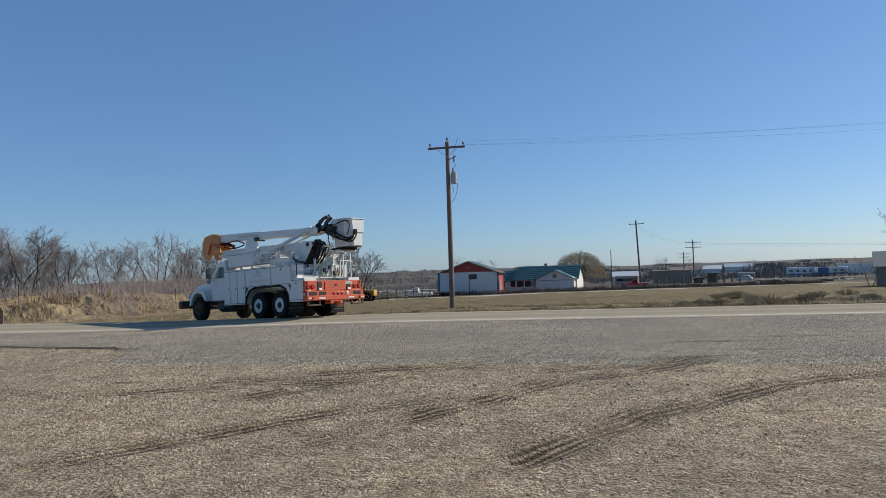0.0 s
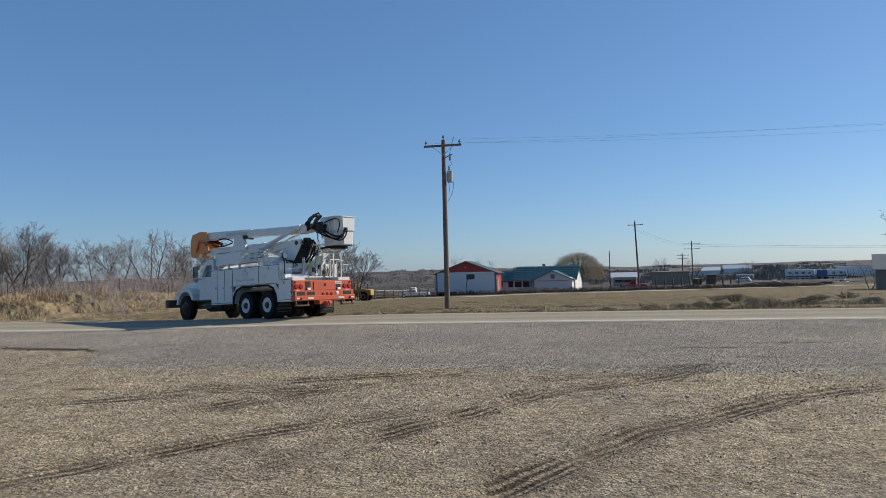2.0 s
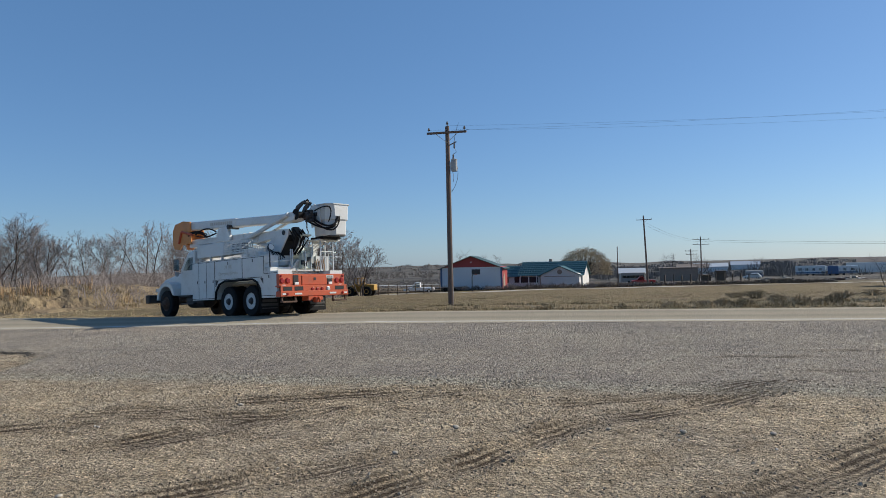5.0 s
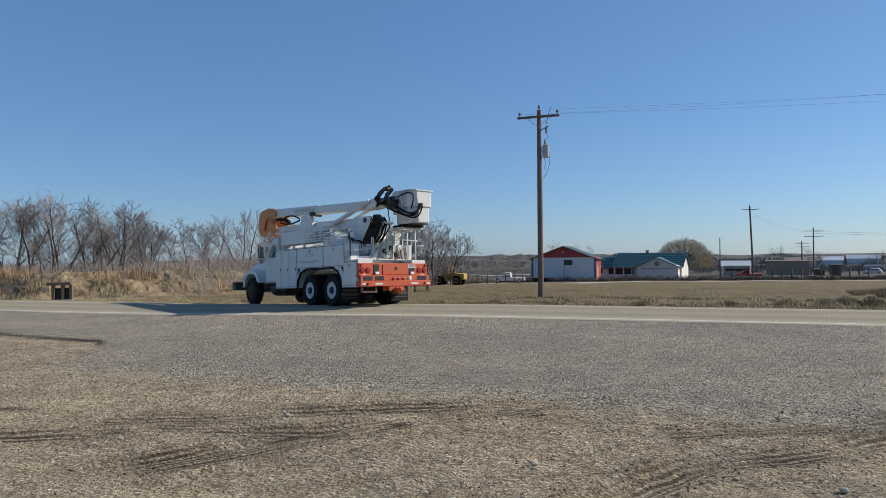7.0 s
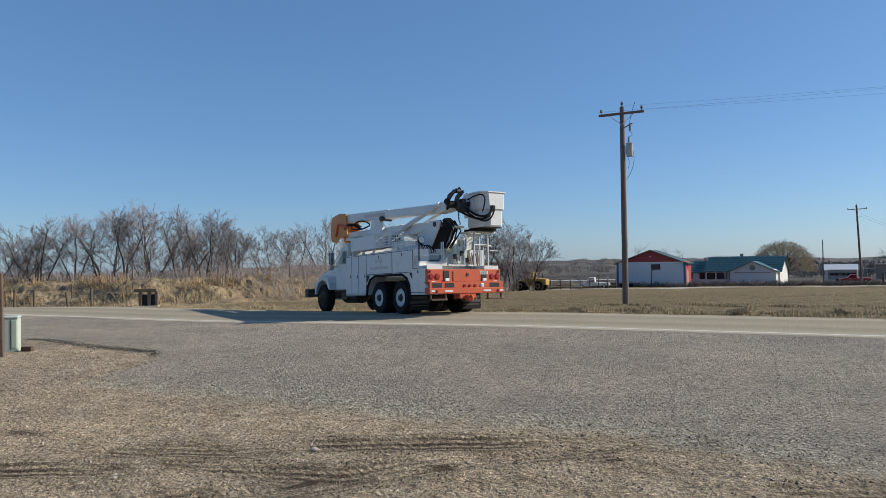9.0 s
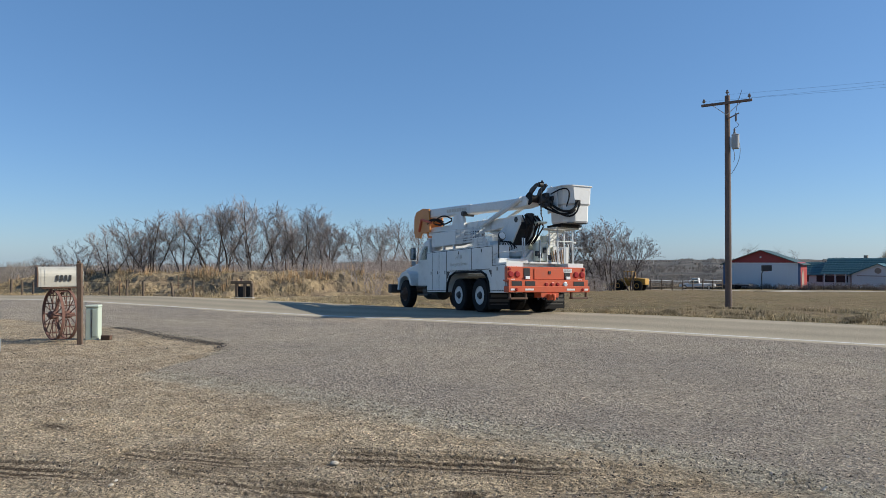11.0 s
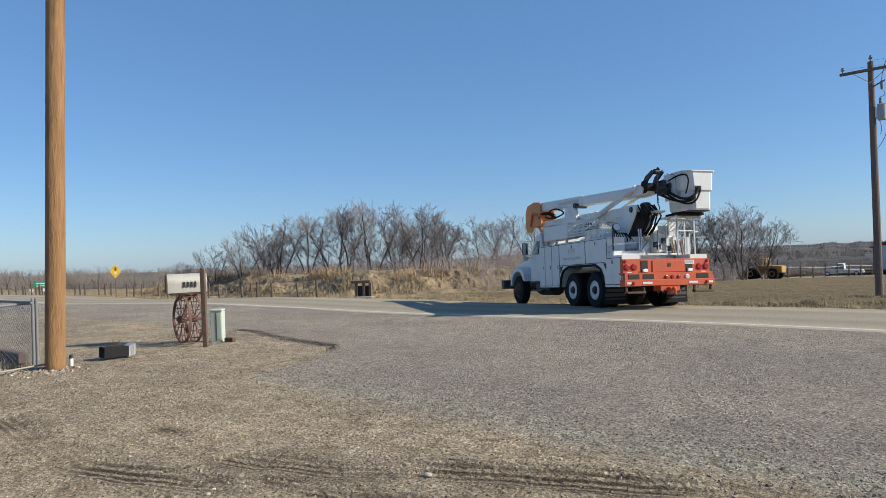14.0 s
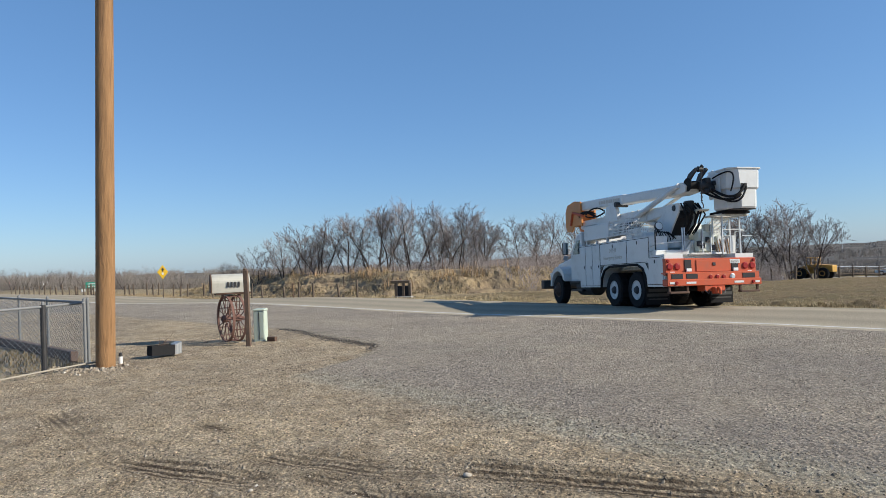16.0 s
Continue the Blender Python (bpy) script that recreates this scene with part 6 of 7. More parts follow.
grass("bank_grass", bank_spots, 8, 0.10, 0.34, 0.011, M_BANKSTRAW, "straw-coloured dead grass covering the bank", seed=6, bend=0.95)
reeds = [p for p in along(260, -62, -24, 13, 24, 0.5, 0.9, 0.2) if berm(p[0], p[1]) > 0.4]
tufts = [p for p in along(1300, -80, -24, 12, 26, 0.5, 1.2, 0.1) if berm(p[0], p[1]) > 0.1]
grass("bank_weeds", tufts, 9, 0.12, 0.36, 0.013, M_WEED, "dark brown dead weeds on the bank", seed=16, bend=0.6, fan=0.2)
grass("bank_reeds", reeds, 8, 0.5, 1.1, 0.014, M_STRAW_RED, "rust-brown dry reeds on the bank", seed=7, bend=0.25)
crest = [p for p in along(900, -80, -24, 17, 38, 0.5, 1.2, -0.1) if berm(p[0], p[1]) > 1.1]
grass("bank_brush", crest, 9, 0.5, 1.5, 0.011, M_TWIG, "grey leafless brush between the trees", "brush", seed=12, bend=0.5, fan=0.35)
thicket = Bars()
tr = random.Random(88)
for k in range(560):
    if k < 330:
        u, s = tr.uniform(-78, -25), tr.uniform(21, 40)
        x, y = road_point(u, s)
        h = tr.uniform(0.7, 2.0)
    else:
        f = 0.78 * tr.random()
        x, y = -29 + 16 * f + tr.gauss(0, 1.5), 60 + 42 * f + tr.gauss(0, 3)
        h = tr.uniform(1.2, 3.2)
    z = ground_z(x, y)
    for _ in range(22):
        b = Vector((x + tr.gauss(0, 0.45), y + tr.gauss(0, 0.45), z - 0.1))
        tip = b + Vector((tr.gauss(0, 0.35 * h), tr.gauss(0, 0.35 * h), h * tr.uniform(0.5, 1.05)))
        thicket.spike(b, tip, 0.016)
        for _ in range(2):
            p = b.lerp(tip, tr.uniform(0.4, 0.9))
            thicket.spike(p, p + Vector((tr.gauss(0, 0.16), tr.gauss(0, 0.16), tr.uniform(0.0, 0.3))) * h * 0.7, 0.010)
tagged(new("bank_thicket", thicket.mesh("bank_thicket", M_TWIG)), "tangled grey leafless thicket under the trees", "brush", kind="stuff")
grass("bank_foot_grass", along(1400, -75, -30, 8.5, 13.5, 0.6, 1.2, -0.05), 8, 0.06, 0.20, 0.010, M_BANKSTRAW, "dry grass at the foot of the bank", seed=8)
grass("weeds", [(x, y, k) for x, y, k in ((-14.5 + rng.uniform(0, 4), 9.4 + rng.uniform(0, 2.3), rng.uniform(0.5, 1)) for _ in range(260))], 8, 0.05, 0.16, 0.006, M_WEED, "low dry weeds inside the fence", seed=9)


def bush(x, y, r, h, material, label, seed):
    """A round bush of many fine stems."""
    t = thing("bush", on_ground(x, y), label, "bush", "scrub bushes in the field")
    r2 = random.Random(seed)
    bars = Bars()
    for _ in range(85):
        a, q = r2.uniform(0, 6.28), r2.uniform(0, 1) ** 0.6
        base = Vector((0.2 * r * math.cos(a), 0.2 * r * math.sin(a), -0.05))
        tip = Vector((r * q * math.cos(a), r * q * math.sin(a), h * (1.05 - 0.6 * q * q) * r2.uniform(0.6, 1.1)))
        mid = base.lerp(tip, 0.5) + Vector((0, 0, 0.1 * h))
        bars.add(base, mid, 0.012, 0.009, 3)
        bars.spike(mid, tip, 0.010)
        for _ in range(6):
            p = mid.lerp(tip, r2.random())
            bars.spike(p, p + Vector((r2.gauss(0, 0.10), r2.gauss(0, 0.10), r2.uniform(0.03, 0.2))) * (h / 0.6), 0.008)
    ob = new("brush", bars.mesh("brush", material))
    ob.parent = t


for i, (x, y, r, h) in enumerate([(12.3, 30.6, 0.75, 0.85), (13.6, 29.9, 0.6, 0.6), (14.6, 30.3, 0.95, 1.0), (17.5, 33.3, 0.9, 0.8), (12.3, 32.6, 0.6, 0.8), (11.0, 31.2, 0.5, 0.7), (17.6, 41.1, 1.2, 1.2), (24.3, 44.1, 1.0, 0.9), (27.2, 45.9, 1.1, 1.0),
                                  (7.6, 31.5, 0.5, 0.55), (4.2, 30.4, 0.55, 0.5), (15.9, 35.0, 0.8, 0.9), (20.5, 38.0, 0.9, 0.8), (9.3, 30.4, 0.5, 0.5), (0.8, 29.4, 0.4, 0.45), (-1.4, 31.0, 0.45, 0.5), (-3.5, 29.9, 0.4, 0.5), (22, 35, 0.8, 0.7), (26, 38, 0.9, 0.7), (30, 41, 1.0, 0.8), (19, 47, 1.1, 0.9)]):
    bush(x, y, 0.80 * r, 0.40 * h, M_SAGE if i % 3 else M_WEED, "grey-brown dry scrub bush in the field", 100 + i)
for i in range(26):
    x = -4 + 46 * i / 25 + rng.uniform(-0.8, 0.8)
    bush(x, 126 + 0.1 * x + rng.uniform(-1.5, 1.5), 1.1, 1.0, M_TWIG, "dark leafless shrub beside the farm lane", 300 + i)

# ---- stones on the yard ----
M_STONE = mat("yard_stones", (0.31, 0.265, 0.205), 0.9, vary=0.3, scale=9, per_object=0.3)


def pebbles(name, spots, label, seed):
    """Angular little stones, half sunk, as one mesh. spots: (x, y, half width)."""
    r2 = np.random.default_rng(seed)
    p = np.array(spots)
    n = len(p)
    z = np.array([ground_z(x, y) + yard_relief(x, y) for x, y, _ in spots])
    turn = r2.uniform(0, 6.283, (n, 1)) + np.arange(4) * 1.571 + r2.uniform(-0.35, 0.35, (n, 4))
    reach = p[:, 2:3] * r2.uniform(0.65, 1.2, (n, 4))
    dx, dy = reach * np.cos(turn), reach * np.sin(turn)
    top = z[:, None] + p[:, 2:3] * r2.uniform(0.15, 0.85, (n, 4))
    soft = r2.uniform(0.35, 0.7, (n, 4))
    v = np.empty((n, 8, 3))
    v[:, :4, 0], v[:, :4, 1], v[:, :4, 2] = p[:, :1] + dx, p[:, 1:2] + dy, (z - 0.3 * p[:, 2])[:, None]
    v[:, 4:, 0], v[:, 4:, 1], v[:, 4:, 2] = p[:, :1] + soft * dx, p[:, 1:2] + soft * dy, top
    quads = np.array([(0, 1, 5, 4), (1, 2, 6, 5), (2, 3, 7, 6), (3, 0, 4, 7), (4, 5, 6, 7)])
    f = (np.arange(n)[:, None, None] * 8 + quads).reshape(-1, 4)
    me = bpy.data.meshes.new(name)
    me.from_pydata(v.reshape(-1, 3).tolist(), [], f.tolist())
    me.materials.append(M_STONE)
    return tagged(new(name, me), label, "gravel", kind="stuff")


def grit(name, spots, label, material, seed):
    """Crumbs of soil and chips of stone, four faces each, as one mesh. spots: (x, y, half width)."""
    r2 = np.random.default_rng(seed)
    p = np.array(spots)
    n = len(p)
    z = np.array([ground_z(x, y) + yard_relief(x, y) for x, y, _ in spots])
    turn = r2.uniform(0, 6.283, (n, 1)) + np.arange(4) * 1.571 + r2.uniform(-0.4, 0.4, (n, 4))
    reach = p[:, 2:3] * r2.uniform(0.6, 1.25, (n, 4))
    v = np.empty((n, 5, 3))
    v[:, :4, 0], v[:, :4, 1], v[:, :4, 2] = p[:, :1] + reach * np.cos(turn), p[:, 1:2] + reach * np.sin(turn), (z - 0.25 * p[:, 2])[:, None]
    v[:, 4, :2] = p[:, :2] + p[:, 2:3] * r2.normal(0, 0.25, (n, 2))
    v[:, 4, 2] = z + p[:, 2] * r2.uniform(0.3, 0.75, n)
    f = (np.arange(n)[:, None, None] * 5 + np.array([(0, 1, 4), (1, 2, 4), (2, 3, 4), (3, 0, 4)])).reshape(-1, 3)
    me = bpy.data.meshes.new(name)
    me.from_pydata(v.reshape(-1, 3).tolist(), [], f.tolist())
    me.materials.append(material)
    return tagged(new(name, me), label, "gravel", kind="stuff")


def stone_colours(m, *stops):
    """Each stone takes a shade of its own."""
    N, L = m.node_tree.nodes, m.node_tree.links
    geo, r = N.new("ShaderNodeNewGeometry"), N.new("ShaderNodeValToRGB")
    e = r.color_ramp.elements
    while len(e) < len(stops):
        e.new(0.5)
    for el, (at, c) in zip(e, stops):
        el.position, el.color = at, (*c, 1)
    L.new(geo.outputs["Random Per Island"], r.inputs[0])
    L.new(r.outputs[0], N["Principled BSDF"].inputs["Base Color"])
    return m


stone_colours(M_STONE, (0.0, (0.10, 0.085, 0.068)), (0.3, (0.22, 0.18, 0.135)), (0.75, (0.34, 0.285, 0.215)), (0.96, (0.42, 0.37, 0.30)), (1.0, (0.55, 0.51, 0.45)))
spots = []
while len(spots) < 4500:
    x, y = rng.uniform(-13, 13), 3.6 + 12 * rng.random() ** 1.3
    if y < apron_edge(x) + 0.3:
        spots.append((x, y, (0.006 + 0.016 * rng.random() ** 5) * (0.7 + y / 26)))
# the darkest crumbs and chips have the shade between stones in their colour
crumb_soil = stone_colours(mat("crumbled_soil", (0.26, 0.205, 0.135), 0.95), (0.0, (0.050, 0.040, 0.030)), (0.35, (0.17, 0.136, 0.097)), (0.75, (0.34, 0.282, 0.205)), (1.0, (0.46, 0.395, 0.305)))
chip_stone = stone_colours(mat("road_chips", (0.3, 0.28, 0.25), 0.95), (0.0, (0.060, 0.053, 0.046)), (0.35, (0.20, 0.176, 0.149)), (0.75, (0.37, 0.328, 0.279)), (1.0, (0.50, 0.45, 0.39)))
small = []
while len(small) < 66000:
    x, y = rng.uniform(-13, 12), 4.0 + 12.5 * rng.random() ** 1.15
    if y < apron_edge(x) + 0.4 and abs(x) < 2.5 + 0.85 * y:
        small.append((x, y, (0.005 + 0.010 * rng.random() ** 2.4) * (0.6 + y / 16)))
grit("soil_crumbs", small, "fine soil crumbs and grit over the dirt yard", crumb_soil, 11)
small = []
while len(small) < 52000:
    x, y = rng.uniform(-10, 13), rng.uniform(9, 20.3)
    if apron_edge(x) - 0.2 < y and across(x, y) < -0.4 and abs(x) < 2.5 + 0.8 * y:
        small.append((x, y, 0.009 + 0.007 * rng.random() ** 2))
grit("asphalt_chips", small, "rough stone chips standing out of the worn asphalt", chip_stone, 12)
clods = []
for line in TRACKS:
    for (ax, ay), (bx, by) in zip(line, line[1:]):
        L_ = math.hypot(bx - ax, by - ay)
        for _ in range(int(L_ * 240)):
            f, w = rng.random(), rng.gauss(0, 0.26)
            x, y = ax + f * (bx - ax) + w * (by - ay) / L_, ay + f * (by - ay) - w * (bx - ax) / L_
            if y < apron_edge(x) + 0.2:
                clods.append((x, y, 0.003 + 0.010 * rng.random() ** 2.5))
while len(clods) < 9000:
    x, y = rng.uniform(-12, 12), 4.5 + 9.5 * rng.random()
    if y < apron_edge(x):
        clods.append((x, y, 0.004 + 0.012 * rng.random() ** 4))
clod_ob = pebbles("soil_clods", clods, "crumbled brown soil thrown up along the wheel tracks", 9)
clod_ob.data.materials[0] = stone_colours(mat("damp_soil", (0.2, 0.15, 0.1), 0.95), (0.0, (0.065, 0.05, 0.036)), (0.5, (0.17, 0.134, 0.094)), (1.0, (0.33, 0.27, 0.195)))
pebbles("gravel", spots, "loose pale gravel scattered over the dirt yard", 4)
pebbles("gravel", [(-10.0 + rng.gauss(0, 0.30), 11.5 + rng.gauss(0, 0.22), 0.015 + 0.035 * rng.random()) for _ in range(170)], "small broken rocks round the foot of the pole", 5)
# these dark crumbs double as the shadow line under the asphalt's lip
crumbs = []
for _ in range(900):
    x = rng.uniform(-11.6, -7.2)
    crumbs.append((x, apron_edge(x) + rng.gauss(0, 0.075), 0.006 + 0.016 * rng.random() ** 2))
crumb_ob = pebbles("asphalt_crumbs", crumbs, "dark broken asphalt crumbs along the worn edge", 6)
M_CRUMB = mat("asphalt_crumb", (0.055, 0.052, 0.048), 0.95, vary=0.3)
crumb_ob.data.materials[0] = M_CRUMB
for i, (x, y, s) in enumerate([(0.36, 8.94, 0.06), (-0.12, 8.21, 0.05), (2.29, 8.6, 0.055), (3.0, 8.5, 0.05), (-2.0, 10.3, 0.06), (0.14, 6.74, 0.04), (-2.27, 7.28, 0.045), (1.68, 8.73, 0.04), (-3.0, 9.2, 0.04)]):
    st = thing("rock", pose(x, y, yard_relief(x, y) + 0.3 * s, 0, 0, 40 * i), "pale rock lying on the dirt yard", "rock", "rocks on the yard")
    s *= 0.5
    bm = bmesh.new()
    bmesh.ops.create_icosphere(bm, subdivisions=2, radius=s)
    for v in bm.verts:
        v.co *= 1 + 0.6 * noise.noise(v.co * 22 + Vector((i, 0, 0)))
        v.co.z *= 0.6
    part("stone", bm, M_STONE, st)

hedge = []
for _ in range(1500):
    x = rng.uniform(-14, 75)
    hedge.append((x, 127.5 + 0.1 * x + rng.gauss(0, 1.0), rng.uniform(0.5, 1.3)))
grass("lane_brush", hedge, 8, 0.3, 0.9, 0.03, mat("dark_lane_brush", (0.105, 0.085, 0.065), 0.95, vary=0.4, scale=0.4), "low dark brush and weeds along the farm lane", "brush", seed=13, bend=0.6, fan=0.5)

# wooded line under the far hills
wood = Bars()
wq = random.Random(32)
for _ in range(240):
    x, y = wq.uniform(20, 210), wq.uniform(215, 330)
    z, h = ground_z(x, y), wq.uniform(1.2, 3.6)
    for _ in range(26):
        b = Vector((x + wq.gauss(0, h * 0.6), y + wq.gauss(0, h * 0.6), z - 0.3))
        wood.add(b, b + Vector((wq.gauss(0, h * 0.3), wq.gauss(0, h * 0.3), h * wq.uniform(0.5, 1.05))), 0.08, 0.04, 3)
for _ in range(260):
    f = wq.random()
    x, y = -205 + 120 * f + wq.uniform(-8, 8), 60 + 46 * f + wq.uniform(-8, 16)
    z, h = ground_z(x, y), wq.uniform(2.0, 5.0)
    for _ in range(30):
        b = Vector((x + wq.gauss(0, h * 0.5), y + wq.gauss(0, h * 0.5), z - 0.3))
        wood.spike(b, b + Vector((wq.gauss(0, h * 0.35), wq.gauss(0, h * 0.35), h * wq.uniform(0.5, 1.05))), 0.07)
for _ in range(420):
    x, y = wq.uniform(-75, 25), wq.uniform(150, 340)
    z, h = ground_z(x, y), wq.uniform(0.8, 2.6)
    for _ in range(12):
        b = Vector((x + wq.gauss(0, h * 0.8), y + wq.gauss(0, h * 0.8), z - 0.2))
        wood.spike(b, b + Vector((wq.gauss(0, h * 0.4), wq.gauss(0, h * 0.4), h * wq.uniform(0.5, 1.05))), 0.10)
wr = random.Random(31)
for _ in range(520):
    a, d = wr.uniform(-1.35, 0.75), wr.uniform(330, 700)
    x, y = d * math.sin(a), d * math.cos(a)
    z, h = ground_z(x, y), wr.uniform(2.5, 6.0) * (d / 500)
    for _ in range(26):
        b = Vector((x + wr.gauss(0, h * 0.35), y + wr.gauss(0, h * 0.35), z - 0.3))
        wood.add(b, b + Vector((wr.gauss(0, h * 0.3), wr.gauss(0, h * 0.3), h * wr.uniform(0.5, 1.05))), 0.14, 0.06, 3)
for _ in range(900):
    a, d = wr.uniform(-0.95, 0.72), wr.uniform(700, 1550)
    x, y = d * math.sin(a), d * math.cos(a)
    z, h = ground_z(x, y), wr.uniform(2.0, 5.5)
    for _ in range(7):
        b = Vector((x + wr.gauss(0, h * 1.2), y + wr.gauss(0, h * 1.2), z - 0.5))
        wood.spike(b, b + Vector((wr.gauss(0, h * 0.4), wr.gauss(0, h * 0.4), h * wr.uniform(0.6, 1.1))), 1.1)
tagged(new("far_woods", wood.mesh("far_woods", mat("far_bare_woods", (0.165, 0.145, 0.128), 0.95, vary=0.35, scale=0.03))), "bare grey scrub woods under the distant hills", "woods", kind="stuff")

# ---- far side of the road: fences, headgate, signs ----
M_OLDPOST = mat("old_fence_post_wood", (0.12, 0.09, 0.065), 0.95, vary=0.35, scale=8, dirt=(0.05, 0.04, 0.03))
M_CONC = mat("weathered_concrete", (0.30, 0.28, 0.25), 0.9, vary=0.2, scale=7, bump=0.3, dirt=(0.14, 0.12, 0.10))


def fence_posts(name, pts, h, r, label, material, wires=(0.35, 0.7, 1.0), wire_r=0.006):
    t = thing(name, on_ground(*pts[0]), label, "fence")
    o = Vector((*pts[0], ground_z(*pts[0])))
    tops = []
    for p in pts:
        q = Vector((*p, ground_z(*p))) - o
        lean = Vector((rng.gauss(0, 0.05), rng.gauss(0, 0.05), 0))
        hh = h * rng.uniform(0.85, 1.12)
        part("fence_post", T([q + Vector((0, 0, -0.2)), q + lean + Vector((0, 0, hh))], r * rng.uniform(0.8, 1.15), 7), material, t)
        tops.append(q)
    for z in wires:
        part("fence_wire", T([q + Vector((0, 0, z * h)) for q in tops], wire_r, 4), M_RUSTRIM, t)
    return t


fence_posts("post_and_wire_fence", [road_point(-30.5 - 2.3 * k, 10.6 + 0.3 * math.sin(k * 2.1)) for k in range(28)], 1.15, 0.075, "leaning old wooden post and wire fence below the bank", M_OLDPOST)
fence_posts("post_and_wire_fence", [(-18.4, 59.1), (-16.7, 65.6), (-16.0, 74), (-15.7, 81), (-14.8, 88), (-13.6, 95)], 1.45, 0.13, "thick dark wooden corner posts of the field fence", M_OLDPOST)
fence_posts("steel_post_fence", [(-19.0 - 2.6 * k, 57.0 - 2.55 * k) for k in range(8)], 1.1, 0.028, "thin steel post fence along the bank", M_RUSTRIM)
fence_posts("post_and_wire_fence", [road_point(-78 - 3.2 * k, 9.5) for k in range(16)], 1.2, 0.08, "distant old wooden post and wire fence", M_OLDPOST)

gate = thing("irrigation_headgate", on_ground(-23.4, 35.0, 28), "old concrete irrigation headgate with dark openings", "headgate")
part("base", B(-0.6, 0.55, -0.3, 0.3, -0.15, 0.14, bevel=0.03), M_CONC, gate)
for x in (-0.34, 0.08, 0.44):
    part("upright", B(x - 0.07, x + 0.07, -0.14, 0.14, 0.1, 0.88, bevel=0.012), M_OLDPOST, gate)
for x in (-0.13, 0.26):
    part("opening", B(x - 0.14, x + 0.14, -0.02, 0.06, 0.14, 0.72), M_SHADE, gate)
part("lintel", B(-0.62, 0.46, -0.16, 0.16, 0.86, 1.02, bevel=0.02), M_OLDPOST, gate)
part("wheel_stem", T([(-0.1, 0, 0.98), (-0.1, 0, 1.15)], 0.03, 8), M_RUST, gate)

M_YELLOW = mat("sign_yellow", (0.72, 0.43, 0.02), 0.5, vary=0.05)
M_GREEN = mat("sign_green", (0.01, 0.22, 0.15), 0.5, vary=0.05)
sg = thing("warning_sign", on_ground(-52.4, 38.1, 52) @ Matrix.Diagonal((0.70, 0.70, 0.96, 1)), "yellow diamond road warning sign on a post", "road sign")
part("post", B(-0.05, 0.05, 0.02, 0.10, -0.3, 2.0), M_OLDPOST, sg)
pl = part("plate", B(-0.44, 0.44, -0.012, 0.012, -0.44, 0.44, bevel=0.01, m=pose(0, 0, 2.25, 0, 45, 0)), M_YELLOW, sg)
part("symbol", B(-0.07, 0.07, -0.018, -0.012, 2.28, 2.62), M_DARK, pl)
part("symbol", B(-0.18, 0.18, -0.018, -0.0125, 2.42, 2.50), M_DARK, pl)
part("symbol", LA([(-0.018, 0.13), (-0.012, 0.13)], 16, "y", pose(0, 0, 2.12)), M_WHITE, pl)
gs = thing("direction_sign", on_ground(-84.7, 47.8, 60) @ Matrix.Scale(0.72, 4), "green road direction sign on two posts", "road sign")
for x in (-0.5, 0.6):
    part("post", B(x - 0.06, x + 0.06, 0.03, 0.13, -0.3, 2.0), M_OLDPOST, gs)
pl = part("plate", B(-0.9, 0.9, -0.02, 0.02, 1.25, 2.2, bevel=0.01), M_GREEN, gs)
for z in (1.9, 1.5):
    part("text_bar", B(-0.55, 0.7, -0.03, -0.02, z - 0.07, z + 0.07), M_WHITE, pl)
part("small_plate", B(-1.6, -0.95, -0.02, 0.02, 0.55, 1.1), M_WHITE, gs)
part("small_plate", B(0.3, 0.9, -0.02, 0.02, 0.55, 1.1), M_WHITE, gs)


# ---- vehicles ----
def car(m, paint, label, name="car", length=4.5, pickup=False, h=1.5):
    t = thing(name, m, label, "car")
    L = length / 2
    part("body", P([(-L, 0.35), (-L, 0.75), (-L + 0.1, 0.92), (L - 1.1, 0.95), (L - 0.15, 0.78), (L, 0.6), (L, 0.35)], -0.88, 0.88, bevel=0.08), paint, t)
    roof = [(-L + 0.15, 0.92), (-L + 0.75, h), (0.3, h), (1.0, 0.94)] if not pickup else [(-0.35, 0.92), (-0.25, h), (0.65, h), (1.25, 0.94)]
    cabin = part("cabin", P(roof, -0.78, 0.78, bevel=0.06), paint, t)
    win = [(y * 0.93, 0.96 + (z - 0.92) * 0.85) for y, z in roof]
    part("side_windows", P(win, -0.79, 0.79), M_GLASS, cabin, "dark car windows")
    part("rear_window", P([(-0.6, 1.02), (0.6, 1.02), (0.5, h - 0.1), (-0.5, h - 0.1)], roof[0][0] + 0.1, roof[0][0] + 0.16, "y"), M_GLASS, cabin)
    for y in (-L + 0.85, L - 0.85):
        for s in (-1, 1):
            a = s * 0.82
            w = part("wheel", LA([(a - 0.11, 0.1), (a - 0.11, 0.30), (a - 0.08, 0.33), (a + 0.08, 0.33), (a + 0.11, 0.30), (a + 0.11, 0.1)], 20, "x", pose(0, y, 0.33)), M_BLACK, t)
            part("rim", LA([(a + s * 0.10, 0.2), (a + s * 0.118, 0.19), (a + s * 0.115, 0.05)], 16, "x", pose(0, y, 0.33)), M_ALU, w)
    for s in (-1, 1):
        part("tail_lamp", B(s * 0.7 - 0.12, s * 0.7 + 0.12, -L - 0.01, -L + 0.05, 0.66, 0.82), M_RED_LENS, t)
        part("headlamp", B(s * 0.64 - 0.16, s * 0.64 + 0.16, L - 0.12, L - 0.02, 0.60, 0.76), M_CLEAR_LENS, t)
    return t


